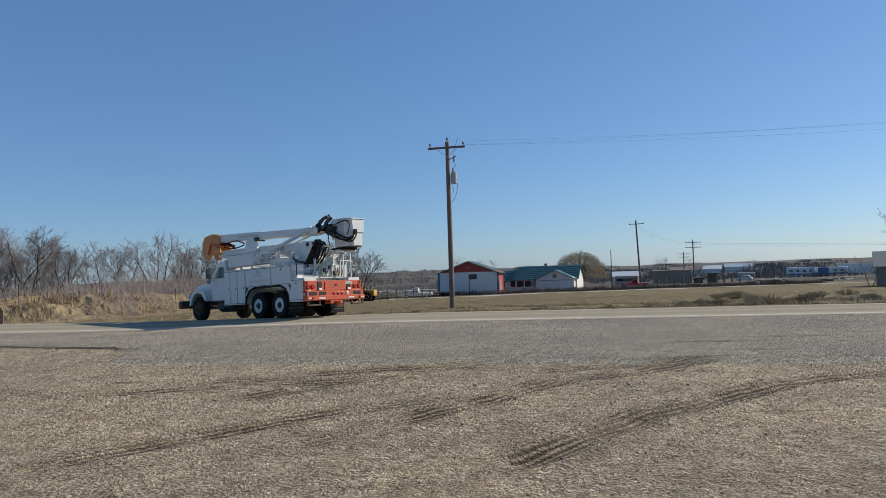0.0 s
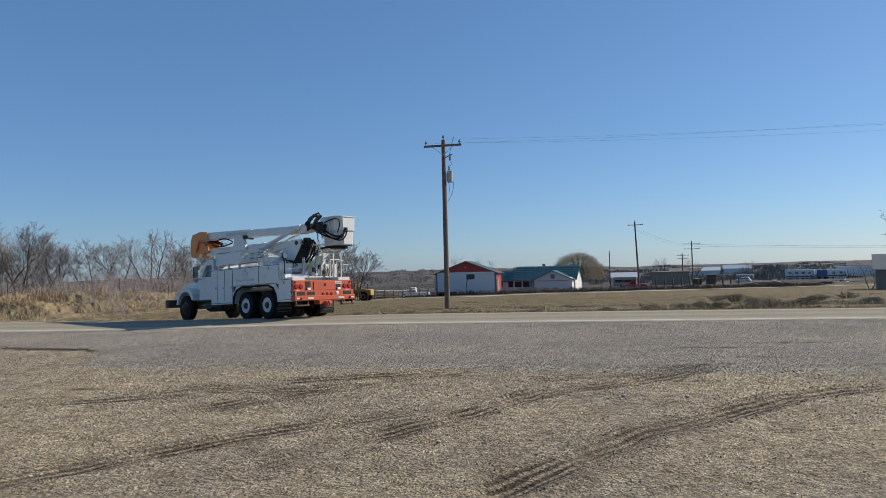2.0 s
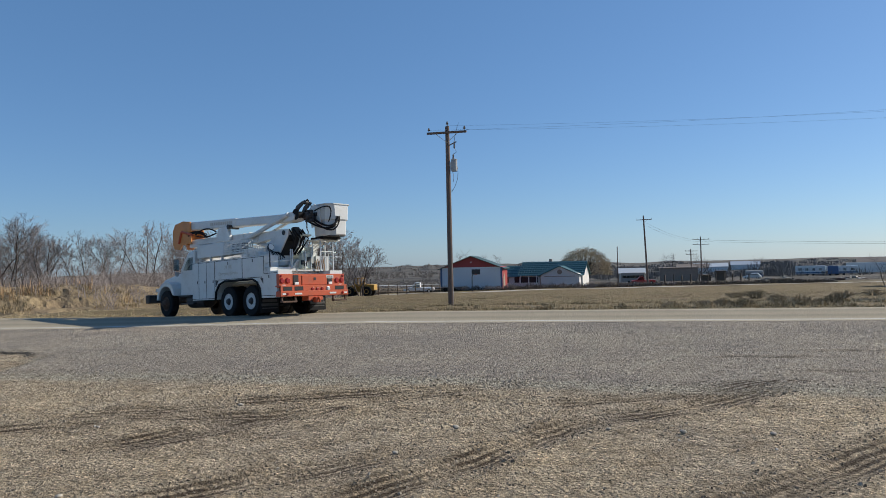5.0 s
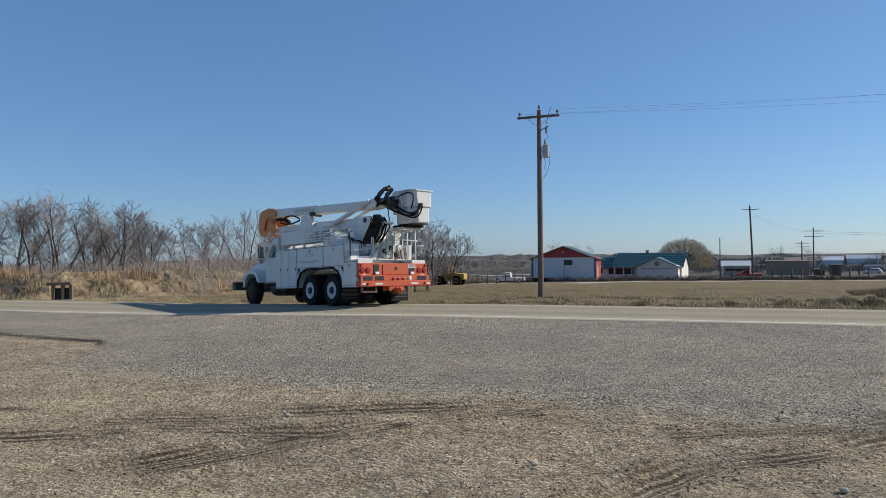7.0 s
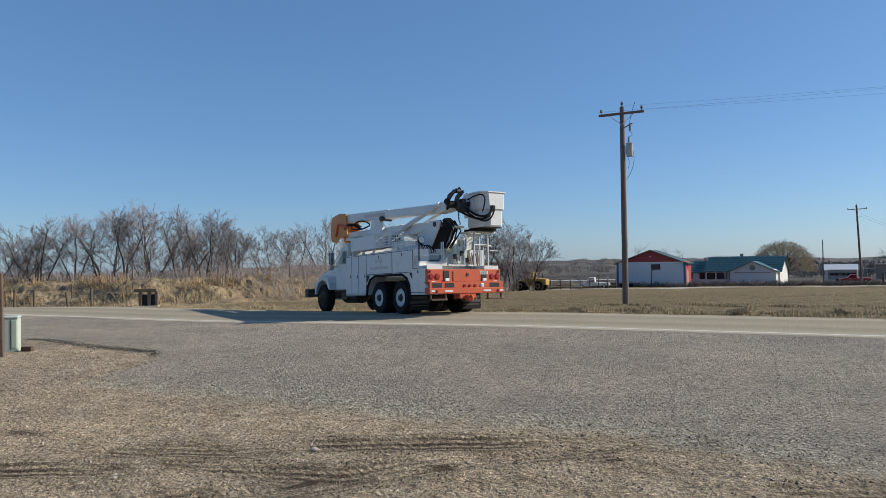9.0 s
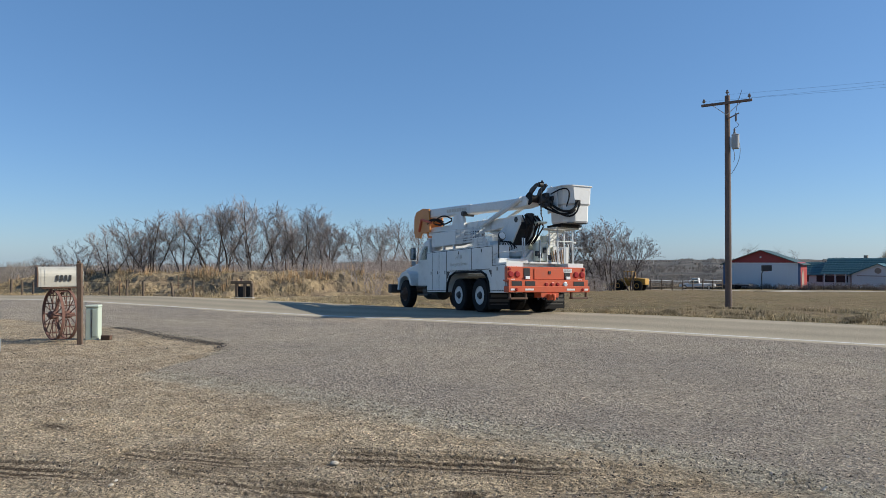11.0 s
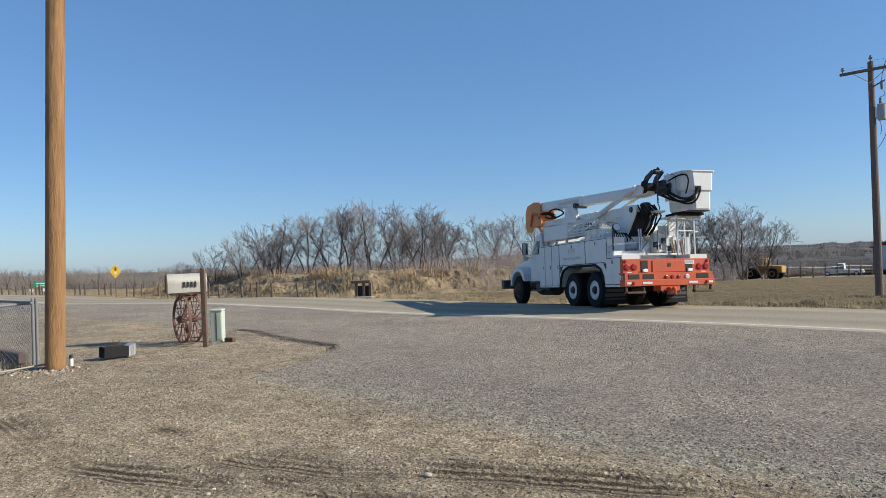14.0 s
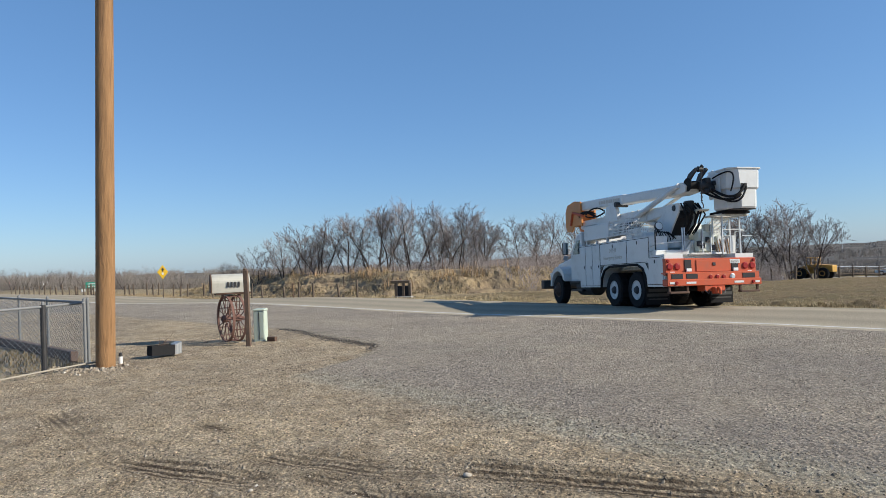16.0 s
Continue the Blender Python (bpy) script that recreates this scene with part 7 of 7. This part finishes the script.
M_RED = mat("red_paint", (0.42, 0.035, 0.03), 0.35, vary=0.05)
M_BLUE = mat("blue_paint", (0.05, 0.10, 0.20), 0.45, vary=0.08)
car(on_ground(42.1, 148.9, 78), M_RED, "red and white old pickup parked by the lane", "pickup_truck", 5.2, True, 1.6)
car(on_ground(-4.9, 122.7, 85), M_WHITE, "white pickup parked by the corral", "pickup_truck", 5.4, True, 1.8)
car(on_ground(-172.0, 79.0, 250), M_WHITE, "white car on the far road", "car", 4.8, False, 1.7)
car(on_ground(-158.0, 83.0, 80), M_RUSTRIM, "dark car on the far road", "car")
car(on_ground(-190.0, 78.0, 255), M_RED, "dark red car on the far road", "car")
car(on_ground(84, 190, 60), M_WHITE, "silver car parked in the far yard", "car")
car(on_ground(91, 204, 100), M_BLUE, "blue car parked in the far yard", "car")


def trailer(m, L, w, h, paint, label, windows, name="travel_trailer", stripe=None):
    t = thing(name, m, label, "trailer")
    body = part("body", B(-L / 2, L / 2, -w / 2, w / 2, 0.5, h, bevel=0.12, seg=2), paint, t)
    for k in range(windows):
        x = -L / 2 + (k + 0.7) * L / (windows + 0.4)
        part("window", B(x - 0.45, x + 0.45, -w / 2 - 0.012, -w / 2, h * 0.52, h * 0.75, bevel=0.01), M_GLASS, body)
    if stripe:
        part("stripe", B(-L / 2 + 0.1, L / 2 - 0.1, -w / 2 - 0.008, -w / 2, 0.75, 1.15), stripe, body)
    for x in (-0.8, 0.8):
        part("wheel", LA([(-w / 2 + 0.02, 0.1), (-w / 2 + 0.02, 0.38), (-w / 2 + 0.24, 0.38), (-w / 2 + 0.24, 0.1)], 16, "y", pose(x, 0, 0.38)), M_BLACK, t)
    part("hitch", B(L / 2, L / 2 + 1.0, -0.05, 0.05, 0.45, 0.6), M_DARK, t)
    return t


trailer(on_ground(42.6, 158, -18), 5.2, 2.4, 2.5, M_CONC, "grey trailer with a dark window band behind the pickup", 5)
trailer(on_ground(117, 222, -30), 8.5, 2.5, 3.2, M_WHITE, "white and blue travel trailer in the far yard", 4, stripe=M_BLUE)
trailer(on_ground(128, 224, -30), 9.5, 2.5, 3.0, M_WHITE, "white travel trailer in the far yard", 4, stripe=M_BLUE)
trailer(on_ground(121.5, 217, -30), 3.0, 2.4, 3.0, M_BLUE, "blue box trailer in the far yard", 0, "box_trailer")
trailer(on_ground(142, 232, -30), 13, 2.5, 3.9, M_WHITE, "long white freight trailer in the far yard", 0, "freight_trailer")
trailer(on_ground(158, 240, -28), 13, 2.5, 3.9, M_WHITE, "long white freight trailer in the far yard", 0, "freight_trailer")


def loader(m):
    """A yellow articulated wheel loader."""
    t = thing("wheel_loader", m, "old yellow wheel loader parked at the field's edge", "loader")
    Y = mat("loader_yellow", (0.47, 0.27, 0.055), 0.55, vary=0.1, dirt=(0.2, 0.12, 0.06), dirt_amount=0.6)
    part("engine_cover", P([(-2.9, 0.9), (-2.9, 1.75), (-0.9, 1.9), (-0.6, 0.9)], -0.7, 0.7, bevel=0.06), Y, t)
    part("front_frame", P([(-0.6, 0.7), (-0.4, 1.4), (1.2, 1.3), (1.6, 0.7)], -0.45, 0.45, bevel=0.04), Y, t)
    cab = part("cab", P([(-0.95, 1.3), (-0.95, 1.85), (0.32, 1.85), (0.35, 1.3)], -0.62, 0.62, bevel=0.04), Y, t)
    part("cab_roof", B(-0.70, 0.70, -1.0, 0.35, 2.68, 2.80, bevel=0.04), Y, cab)
    for x in (-0.58, 0.58):
        for y in (-0.90, -0.30, 0.26):
            part("cab_pillar", B(x - 0.05, x + 0.05, y - 0.05, y + 0.05, 1.85, 2.69), Y, cab)
    part("seat_back", B(-0.25, 0.25, -0.6, -0.45, 1.85, 2.3, bevel=0.04), M_DARK, cab)
    for s in (-1, 1):
        part("lift_arm", P([(0.4, 1.5), (0.6, 1.75), (2.6, 0.9), (2.5, 0.65)], s * 0.5 - 0.06, s * 0.5 + 0.06), Y, t)
        for y in (-1.8, 1.0):
            x = s * 0.85
            w = part("wheel", LA([(x - 0.25, 0.3), (x - 0.25, 0.68), (x - 0.18, 0.75), (x + 0.18, 0.75), (x + 0.25, 0.68), (x + 0.25, 0.3)], 24, "x", pose(0, y, 0.75)), M_BLACK, t)
            part("rim", LA([(x + s * 0.24, 0.36), (x + s * 0.27, 0.34), (x + s * 0.2, 0.1)], 18, "x", pose(0, y, 0.75)), Y, w)
    part("bucket", P([(2.4, 0.1), (2.4, 0.95), (2.7, 1.15), (2.75, 1.0), (2.6, 0.3), (3.3, 0.12), (3.3, 0.06)], -1.25, 1.25), M_DARK, t)
    part("exhaust", T([(0.3, -2.0, 1.8), (0.3, -2.0, 2.6)], 0.06, 8), M_DARK, t)


loader(on_ground(-13.4, 105.2, 75))
tb = thing("stock_tank", on_ground(-17.0, 99.6, 75), "grey galvanised stock tank in the grass", "tank")
part("tub", B(-0.5, 0.5, -1.3, 1.3, 0.0, 0.55, bevel=0.12, seg=3), M_STEEL, tb)


# ---- buildings ----
M_STUCCO = mat("white_siding", (0.60, 0.585, 0.56), 0.8, vary=0.06, scale=2)
M_TEAL = mat("teal_metal_roof", (0.035, 0.110, 0.118), 0.45, vary=0.15, scale=1.0)
M_DKGREEN = mat("dark_green_metal_roof", (0.028, 0.060, 0.046), 0.5, vary=0.1)
M_BARNRED = mat("red_steel_siding", (0.30, 0.035, 0.03), 0.55, vary=0.1)
M_SHEDWHITE = mat("white_steel_siding", (0.56, 0.58, 0.60), 0.6, vary=0.05)
M_GREYWALL = mat("grey_brown_boards", (0.26, 0.205, 0.165), 0.85, vary=0.2, scale=2)


def slab(corners, thick):
    """A roof plane of given corners with thickness, downwards."""
    bm = bmesh.new()
    top = [bm.verts.new(c) for c in corners]
    low = [bm.verts.new(Vector(c) - Vector((0, 0, thick))) for c in corners]
    n = len(corners)
    fs = [bm.faces.new(top), bm.faces.new(low[::-1])] + [bm.faces.new((top[i], low[i], low[(i + 1) % n], top[(i + 1) % n])) for i in range(n)]
    bmesh.ops.recalc_face_normals(bm, faces=fs)
    return bm


def roof_ribs(parent, a, b, c, d, n, material):
    """Standing ribs on a roof plane from the edge a-b up to c-d."""
    a, b, c, d = map(Vector, (a, b, c, d))
    bm = bmesh.new()
    for k in range(n + 1):
        f = k / n
        tube(bm, [a.lerp(b, f) + Vector((0, 0, 0.03)), d.lerp(c, f) + Vector((0, 0, 0.02))], 0.035, 4)
    for k in range(1, 7):                                    # steps of the tile-form sheets
        f = k / 7
        tube(bm, [a.lerp(d, f) + Vector((0, 0, 0.02)), b.lerp(c, f) + Vector((0, 0, 0.02))], 0.04, 4)
    part("roof_ribs", bm, material, parent)


M_DARKPANE = mat("dark_window_pane", (0.020, 0.024, 0.028), 0.35, vary=0.2, spec=0.3)


def house(m):
    t = thing("house", m, "white single-storey house with a teal metal roof", "house")
    W, D, E, R = 13.0, 8.5, 2.5, 5.1                         # main block
    wall = part("wall", P([(0, 0), (D, 0), (D, E), (D / 2, R - 0.15), (0, E)], -W / 2, W / 2), M_STUCCO, t)
    for n_, cs in (("front", [(-W / 2 - 0.3, -0.5, E - 0.2), (W / 2 + 0.4, -0.5, E - 0.2), (W / 2 + 0.4, D / 2, R), (-W / 2 - 0.3, D / 2, R)]), ("back", [(W / 2 + 0.4, D + 0.5, E - 0.2), (-W / 2 - 0.3, D + 0.5, E - 0.2), (-W / 2 - 0.3, D / 2, R), (W / 2 + 0.4, D / 2, R)])):
        rf = part("roof", slab(cs, 0.12), M_TEAL, t)
        if n_ == "front":
            roof_ribs(rf, *cs, 26, M_TEAL)
    # garage wing with its own gable
    gx0, gx1 = -1.6, 6.2
    part("wall", P([(gx0, 0), (gx1, 0), (gx1, E), ((gx0 + gx1) / 2, E + 1.55), (gx0, E)], -2.4, 0.5, "y"), M_STUCCO, t)
    mid = (gx0 + gx1) / 2
    part("roof", slab([(gx0 - 0.4, -2.8, E - 0.2), (mid, -2.8, E + 1.7), (mid, 2.9, E + 1.7), (gx0 - 0.4, 0.6, E - 0.2)], 0.14), M_TEAL, t)
    part("roof", slab([(mid, -2.8, E + 1.7), (gx1 + 0.4, -2.8, E - 0.2), (gx1 + 0.4, 0.6, E - 0.2), (mid, 2.9, E + 1.7)], 0.14), M_TEAL, t)
    gd = part("garage_door", B(-0.6, 5.2, -2.44, -2.40, 0.0, 2.0), M_STUCCO, t)
    for k in range(5):
        part("door_panel", B(-0.55, 5.15, -2.46, -2.44, 0.03 + 0.4 * k, 0.37 + 0.4 * k, bevel=0.01), M_STUCCO, gd)
    part("trim", B(-0.8, 5.4, -2.47, -2.42, 2.0, 2.14), M_GREYWALL, t)
    part("gable_vent", LA([(-2.46, 0.5), (-2.40, 0.5)], 20, "y", pose(mid, 0, E + 0.45)), M_GREYWALL, t)
    # lower left wing
    wall2 = part("wall", P([(0.5, 0), (7.5, 0), (7.5, 2.3), (4.0, 4.2), (0.5, 2.3)], -W / 2 - 5.0, -W / 2), M_STUCCO, t)
    cs = [(-W / 2 - 5.3, 0.0, 2.1), (-W / 2, 0.0, 2.1), (-W / 2, 4.0, 4.35), (-W / 2 - 5.3, 4.0, 4.35)]
    rf = part("roof", slab(cs, 0.12), M_TEAL, t)
    roof_ribs(rf, *cs, 10, M_TEAL)
    part("roof", slab([(-W / 2, 8.0, 2.1), (-W / 2 - 5.3, 8.0, 2.1), (-W / 2 - 5.3, 4.0, 4.35), (-W / 2, 4.0, 4.35)], 0.12), M_TEAL, t)
    for x, w in ((-9.8, 0.7), (-7.3, 0.5), (-5.6, 0.9), (-3.6, 0.9)):
        y = 0.5 if x < -W / 2 else 0.0
        wn_ = part("window", B(x - w, x + w, y - 0.05, y + 0.02, 0.8, 2.0), M_SHADE, wall)
        part("pane", B(x - w + 0.06, x + w - 0.06, y - 0.07, y - 0.05, 0.86, 1.94), M_DARKPANE, wn_)
        part("frame", B(x - w - 0.08, x + w + 0.08, y - 0.06, y - 0.052, 0.72, 0.80), M_WHITE, wn_)
    part("front_door", B(-2.3, -1.75, -0.06, 0.0, 0, 2.05), M_GREYWALL, t)
    for x in (-6.3, -4.6, -2.9):
        part("porch_post", B(x - 0.08, x + 0.08, -0.5, -0.34, 0, 2.3), M_WHITE, t)
    part("chimney", B(-1.2, -0.6, 4.6, 5.2, 4.6, 5.6), M_GREYWALL, t)
    return t


house(pose(21.4, 142.4, -3.45, 0, 0, -20))


def machine_shed(m):
    t = thing("machine_shed", m, "white steel shed with red gable and dark green roof", "shed")
    W, D, E, R = 11.6, 9.0, 4.3, 6.5
    part("wall", P([(0, 0), (W, 0), (W, E), (W / 2, R - 0.1), (0, E)], 0, D, "y"), M_BARNRED, t)
    part("front_cladding", B(0.3, W - 0.3, -0.05, -0.001, 0, E - 0.1), M_SHEDWHITE, t, "white sheet-steel front")
    for k in range(26):
        part("cladding_rib", B(0.5 + k * 0.42, 0.53 + k * 0.42, -0.07, -0.05, 0, E - 0.15), M_SHEDWHITE, t)
    part("corner_trim", B(-0.06, 0.3, -0.06, -0.002, 0, E), M_BLUE, t)
    part("corner_trim", B(W - 0.3, W + 0.06, -0.06, -0.002, 0, E), M_BLUE, t)
    part("eave_trim", B(0.3, W - 0.3, -0.08, -0.002, E - 0.1, E + 0.08), M_WHITE, t)
    part("roof", slab([(-0.5, -0.5, E - 0.2), (W / 2, -0.5, R), (W / 2, D + 0.4, R), (-0.5, D + 0.4, E - 0.2)], 0.12), M_DKGREEN, t)
    part("roof", slab([(W / 2, -0.5, R), (W + 0.5, -0.5, E - 0.2), (W + 0.5, D + 0.4, E - 0.2), (W / 2, D + 0.4, R)], 0.12), M_DKGREEN, t)
    part("side_door", P([(1.5, 0), (4.5, 0), (4.5, 2.2), (3.0, 3.4), (1.5, 2.2)], W + 0.0, W + 0.06), M_GREYWALL, t)
    part("gable_lamp", B(W / 2 - 0.1, W / 2 + 0.1, -0.2, 0.0, R - 1.3, R - 1.1), M_WHITE, t)
    return t


machine_shed(pose(-1.1, 130.5, -3.5, 0, 0, -11))
hp = thing("basketball_hoop", on_ground(4.5, 122.3, -10), "dark basketball hoop on a pole", "hoop")
part("pole", T([(0, 0, -0.2), (0, 0, 2.6), (0.4, -0.3, 3.3)], 0.08, 8), M_DARK, hp)
part("backboard", B(0.0, 1.5, -0.42, -0.36, 3.0, 3.9, bevel=0.03), M_DARK, hp)
part("rim", LA([(2.95, 0.23), (2.98, 0.25), (3.01, 0.23)], 18, "z", pose(0.75, -0.7, 0), ring_shaped=True), M_ORANGE, hp)


def plain_building(m, W, D, H, wall_mat, roof_mat, label, name="outbuilding", gable=0.0, windows=0, win_mat=None):
    t = thing(name, m, label, "building")
    if gable:
        wall = part("wall", P([(0, 0), (D, 0), (D, H), (D / 2, H + gable), (0, H)], -W / 2, W / 2), wall_mat, t)
        part("roof", slab([(-W / 2 - 0.4, -0.4, H - 0.1), (W / 2 + 0.4, -0.4, H - 0.1), (W / 2 + 0.4, D / 2, H + gable + 0.15), (-W / 2 - 0.4, D / 2, H + gable + 0.15)], 0.15), roof_mat, t)
        part("roof", slab([(W / 2 + 0.4, D + 0.4, H - 0.1), (-W / 2 - 0.4, D + 0.4, H - 0.1), (-W / 2 - 0.4, D / 2, H + gable + 0.15), (W / 2 + 0.4, D / 2, H + gable + 0.15)], 0.15), roof_mat, t)
    else:
        wall = part("wall", B(-W / 2, W / 2, 0, D, 0, H), wall_mat, t)
        part("roof", B(-W / 2 - 0.3, W / 2 + 0.3, -0.3, D + 0.3, H, H + 0.25, bevel=0.02), roof_mat, t)
    for k in range(windows):
        x = -W / 2 + (k + 0.5) * W / windows
        w = part("window", B(x - W / windows * 0.32, x + W / windows * 0.32, -0.05, 0.0, H * 0.35, H * 0.8), win_mat or M_GLASS, wall)
        part("sill", B(x - W / windows * 0.35, x + W / windows * 0.35, -0.12, 0.0, H * 0.31, H * 0.35), M_WHITE, w)
    return t


plain_building(on_ground(60.7, 181, -18), 9.4, 8, 3.3, M_GREYWALL, M_GREYWALL, "low flat-roofed brown building")
plain_building(on_ground(68.5, 172.8, -20), 2.2, 2.2, 2.2, M_OLDPOST, M_OLDPOST, "stacked brown wooden crates", "crate_stack")
plain_building(on_ground(64.5, 172.0, -20), 2.2, 2.0, 1.2, M_OLDPOST, M_OLDPOST, "stacked brown wooden crates", "crate_stack")
plain_building(on_ground(192, 441, -24), 17, 8, 3.5, M_SHEDWHITE, M_SHEDWHITE, "distant white greenhouse with bright panels", "greenhouse", 2.0, 7, M_WHITE)
plain_building(on_ground(67.5, 97.5, -32), 9, 8, 3.0, M_GREYWALL, M_CONC, "grey wooden barn with a pale metal roof", "barn", 2.0)
plain_building(on_ground(63.5, 91.0, -32), 5, 2.4, 2.0, M_DARK, M_DARK, "dark container beside the barn", "container")
plain_building(on_ground(118, 330, -20), 14, 8, 3.2, M_STUCCO, M_GREYWALL, "distant pale farm building", "farm_building", 1.6)
plain_building(on_ground(150, 390, -20), 18, 9, 3.4, M_SHEDWHITE, M_SHEDWHITE, "distant pale farm building", "farm_building", 1.8)
plain_building(on_ground(46, 172, -15), 6, 5, 2.4, M_STUCCO, M_SHEDWHITE, "small pale shed behind the house", "small_shed", 1.0)
plain_building(on_ground(210, 330, -30), 22, 9, 4.0, M_SHEDWHITE, M_GREYWALL, "distant pale farm building with a brown roof", "farm_building", 2.0)
tk = thing("storage_tank", on_ground(94, 211, -20), "dull grey cylindrical storage tank lying on cradles", "tank")
part("shell", LA([(-2.6, 0.3), (-2.5, 0.8), (-2.3, 0.95), (2.3, 0.95), (2.5, 0.8), (2.6, 0.3)], 20, "x", pose(0, 0, 1.3)), M_CONC, tk)
for x in (-1.6, 1.6):
    part("cradle", B(x - 0.15, x + 0.15, -0.8, 0.8, 0, 0.6), M_CONC, tk)
ps = thing("pallet_stack", on_ground(69.7, 145.1, -25), "dark low stack of pallets", "pallets")
for k in range(5):
    part("pallet", B(-2.0, 2.0, -0.6, 0.6, 0.14 * k, 0.14 * k + 0.11), M_OLDPOST, ps)

# corral rails and clutter by the shed
cr = thing("corral_fence", on_ground(-12, 104), "weathered corral rail fence beside the field", "fence")
o = Vector((-12, 104, ground_z(-12, 104)))
prev = None
for k in range(9):
    x, y = -12 + 1.35 * k, 107 + 1.9 * k
    q = Vector((x, y, ground_z(x, y))) - o
    part("fence_post", T([q + Vector((0, 0, -0.2)), q + Vector((0, 0, 1.6))], 0.1, 7), M_OLDPOST, cr)
    if prev is not None:
        for z in (0.5, 1.0, 1.45):
            part("rail", T([prev + Vector((0, 0, z)), q + Vector((0, 0, z))], 0.05, 5), M_STEEL if z > 1.2 else M_OLDPOST, cr)
    prev = q
ft = thing("flatbed_trailer", on_ground(0.5, 124.5, 80), "dark flatbed trailer in front of the shed", "trailer")
part("deck", B(-1.0, 1.0, -2.5, 2.5, 0.6, 0.75, bevel=0.02), M_DARK, ft)
for y in (-0.6, 0.6):
    for s in (-1, 1):
        part("wheel", LA([(s * 0.95 - 0.1, 0.1), (s * 0.95 - 0.1, 0.36), (s * 0.95 + 0.1, 0.36), (s * 0.95 + 0.1, 0.1)], 16, "x", pose(0, y, 0.36)), M_BLACK, ft)
lane = bmesh.new()
lv = []
for k in range(40):
    x = -16 + 4.0 * k
    y = 116 + 0.16 * x
    lv.append([lane.verts.new((x, y + d, ground_z(x, y + d) + 0.06)) for d in (-1.6, 0, 1.6)])
for a, b_ in zip(lv, lv[1:]):
    for k in range(2):
        lane.faces.new((a[k], b_[k], b_[k + 1], a[k + 1]))
tagged(mesh_object("farm_lane", lane, mat("pale_gravel_lane", (0.40, 0.36, 0.30), 0.95, vary=0.2, scale=3)), "pale gravel farm lane before the house", "lane", kind="structure")


def scrap_pile(m, seed, n, size):
    """Old boards, crates and machine parts thrown together."""
    r2 = random.Random(seed)
    t = thing("scrap_pile", m, "dark pile of scrap timber and old farm parts", "scrap pile", "scrap piles in the far yard")
    for k in range(n):
        w, d, h = size * r2.uniform(0.2, 0.8), size * r2.uniform(0.1, 0.35), size * r2.uniform(0.1, 0.32)
        x, y = r2.uniform(-size, size), r2.uniform(-0.5, 0.5) * size
        part("scrap_piece", B(-w, w, -d, d, -0.1, h, bevel=0.04 * size, m=pose(x, y, 0, 0, r2.uniform(-9, 9), r2.uniform(0, 180))), r2.choice((M_OLDPOST, M_RUSTRIM, M_DARK, M_CONC)), t)


for k, (x, y, n, size) in enumerate(((45.5, 141, 7, 1.2), (49, 143, 6, 1.0), (54, 146, 8, 1.5), (58, 149, 7, 1.2), (63, 150, 6, 1.3), (70, 152, 7, 1.6), (76, 151, 8, 1.4), (83, 149, 6, 1.7), (90, 158, 8, 1.6), (98, 163, 6, 1.3), (80, 172, 7, 1.5), (88, 178, 7, 1.6), (104, 176, 6, 1.5), (15, 133.5, 6, 0.9), (9, 132, 5, 0.8))):
    scrap_pile(on_ground(x, y, 23 * k), 500 + k, n, size)
fence_posts("yard_post_row", [(47.5 + 2.1 * k, 151 + 0.6 * k) for k in range(11)], 1.9, 0.16, "row of thick dark posts before the brown building", M_OLDPOST, wires=())
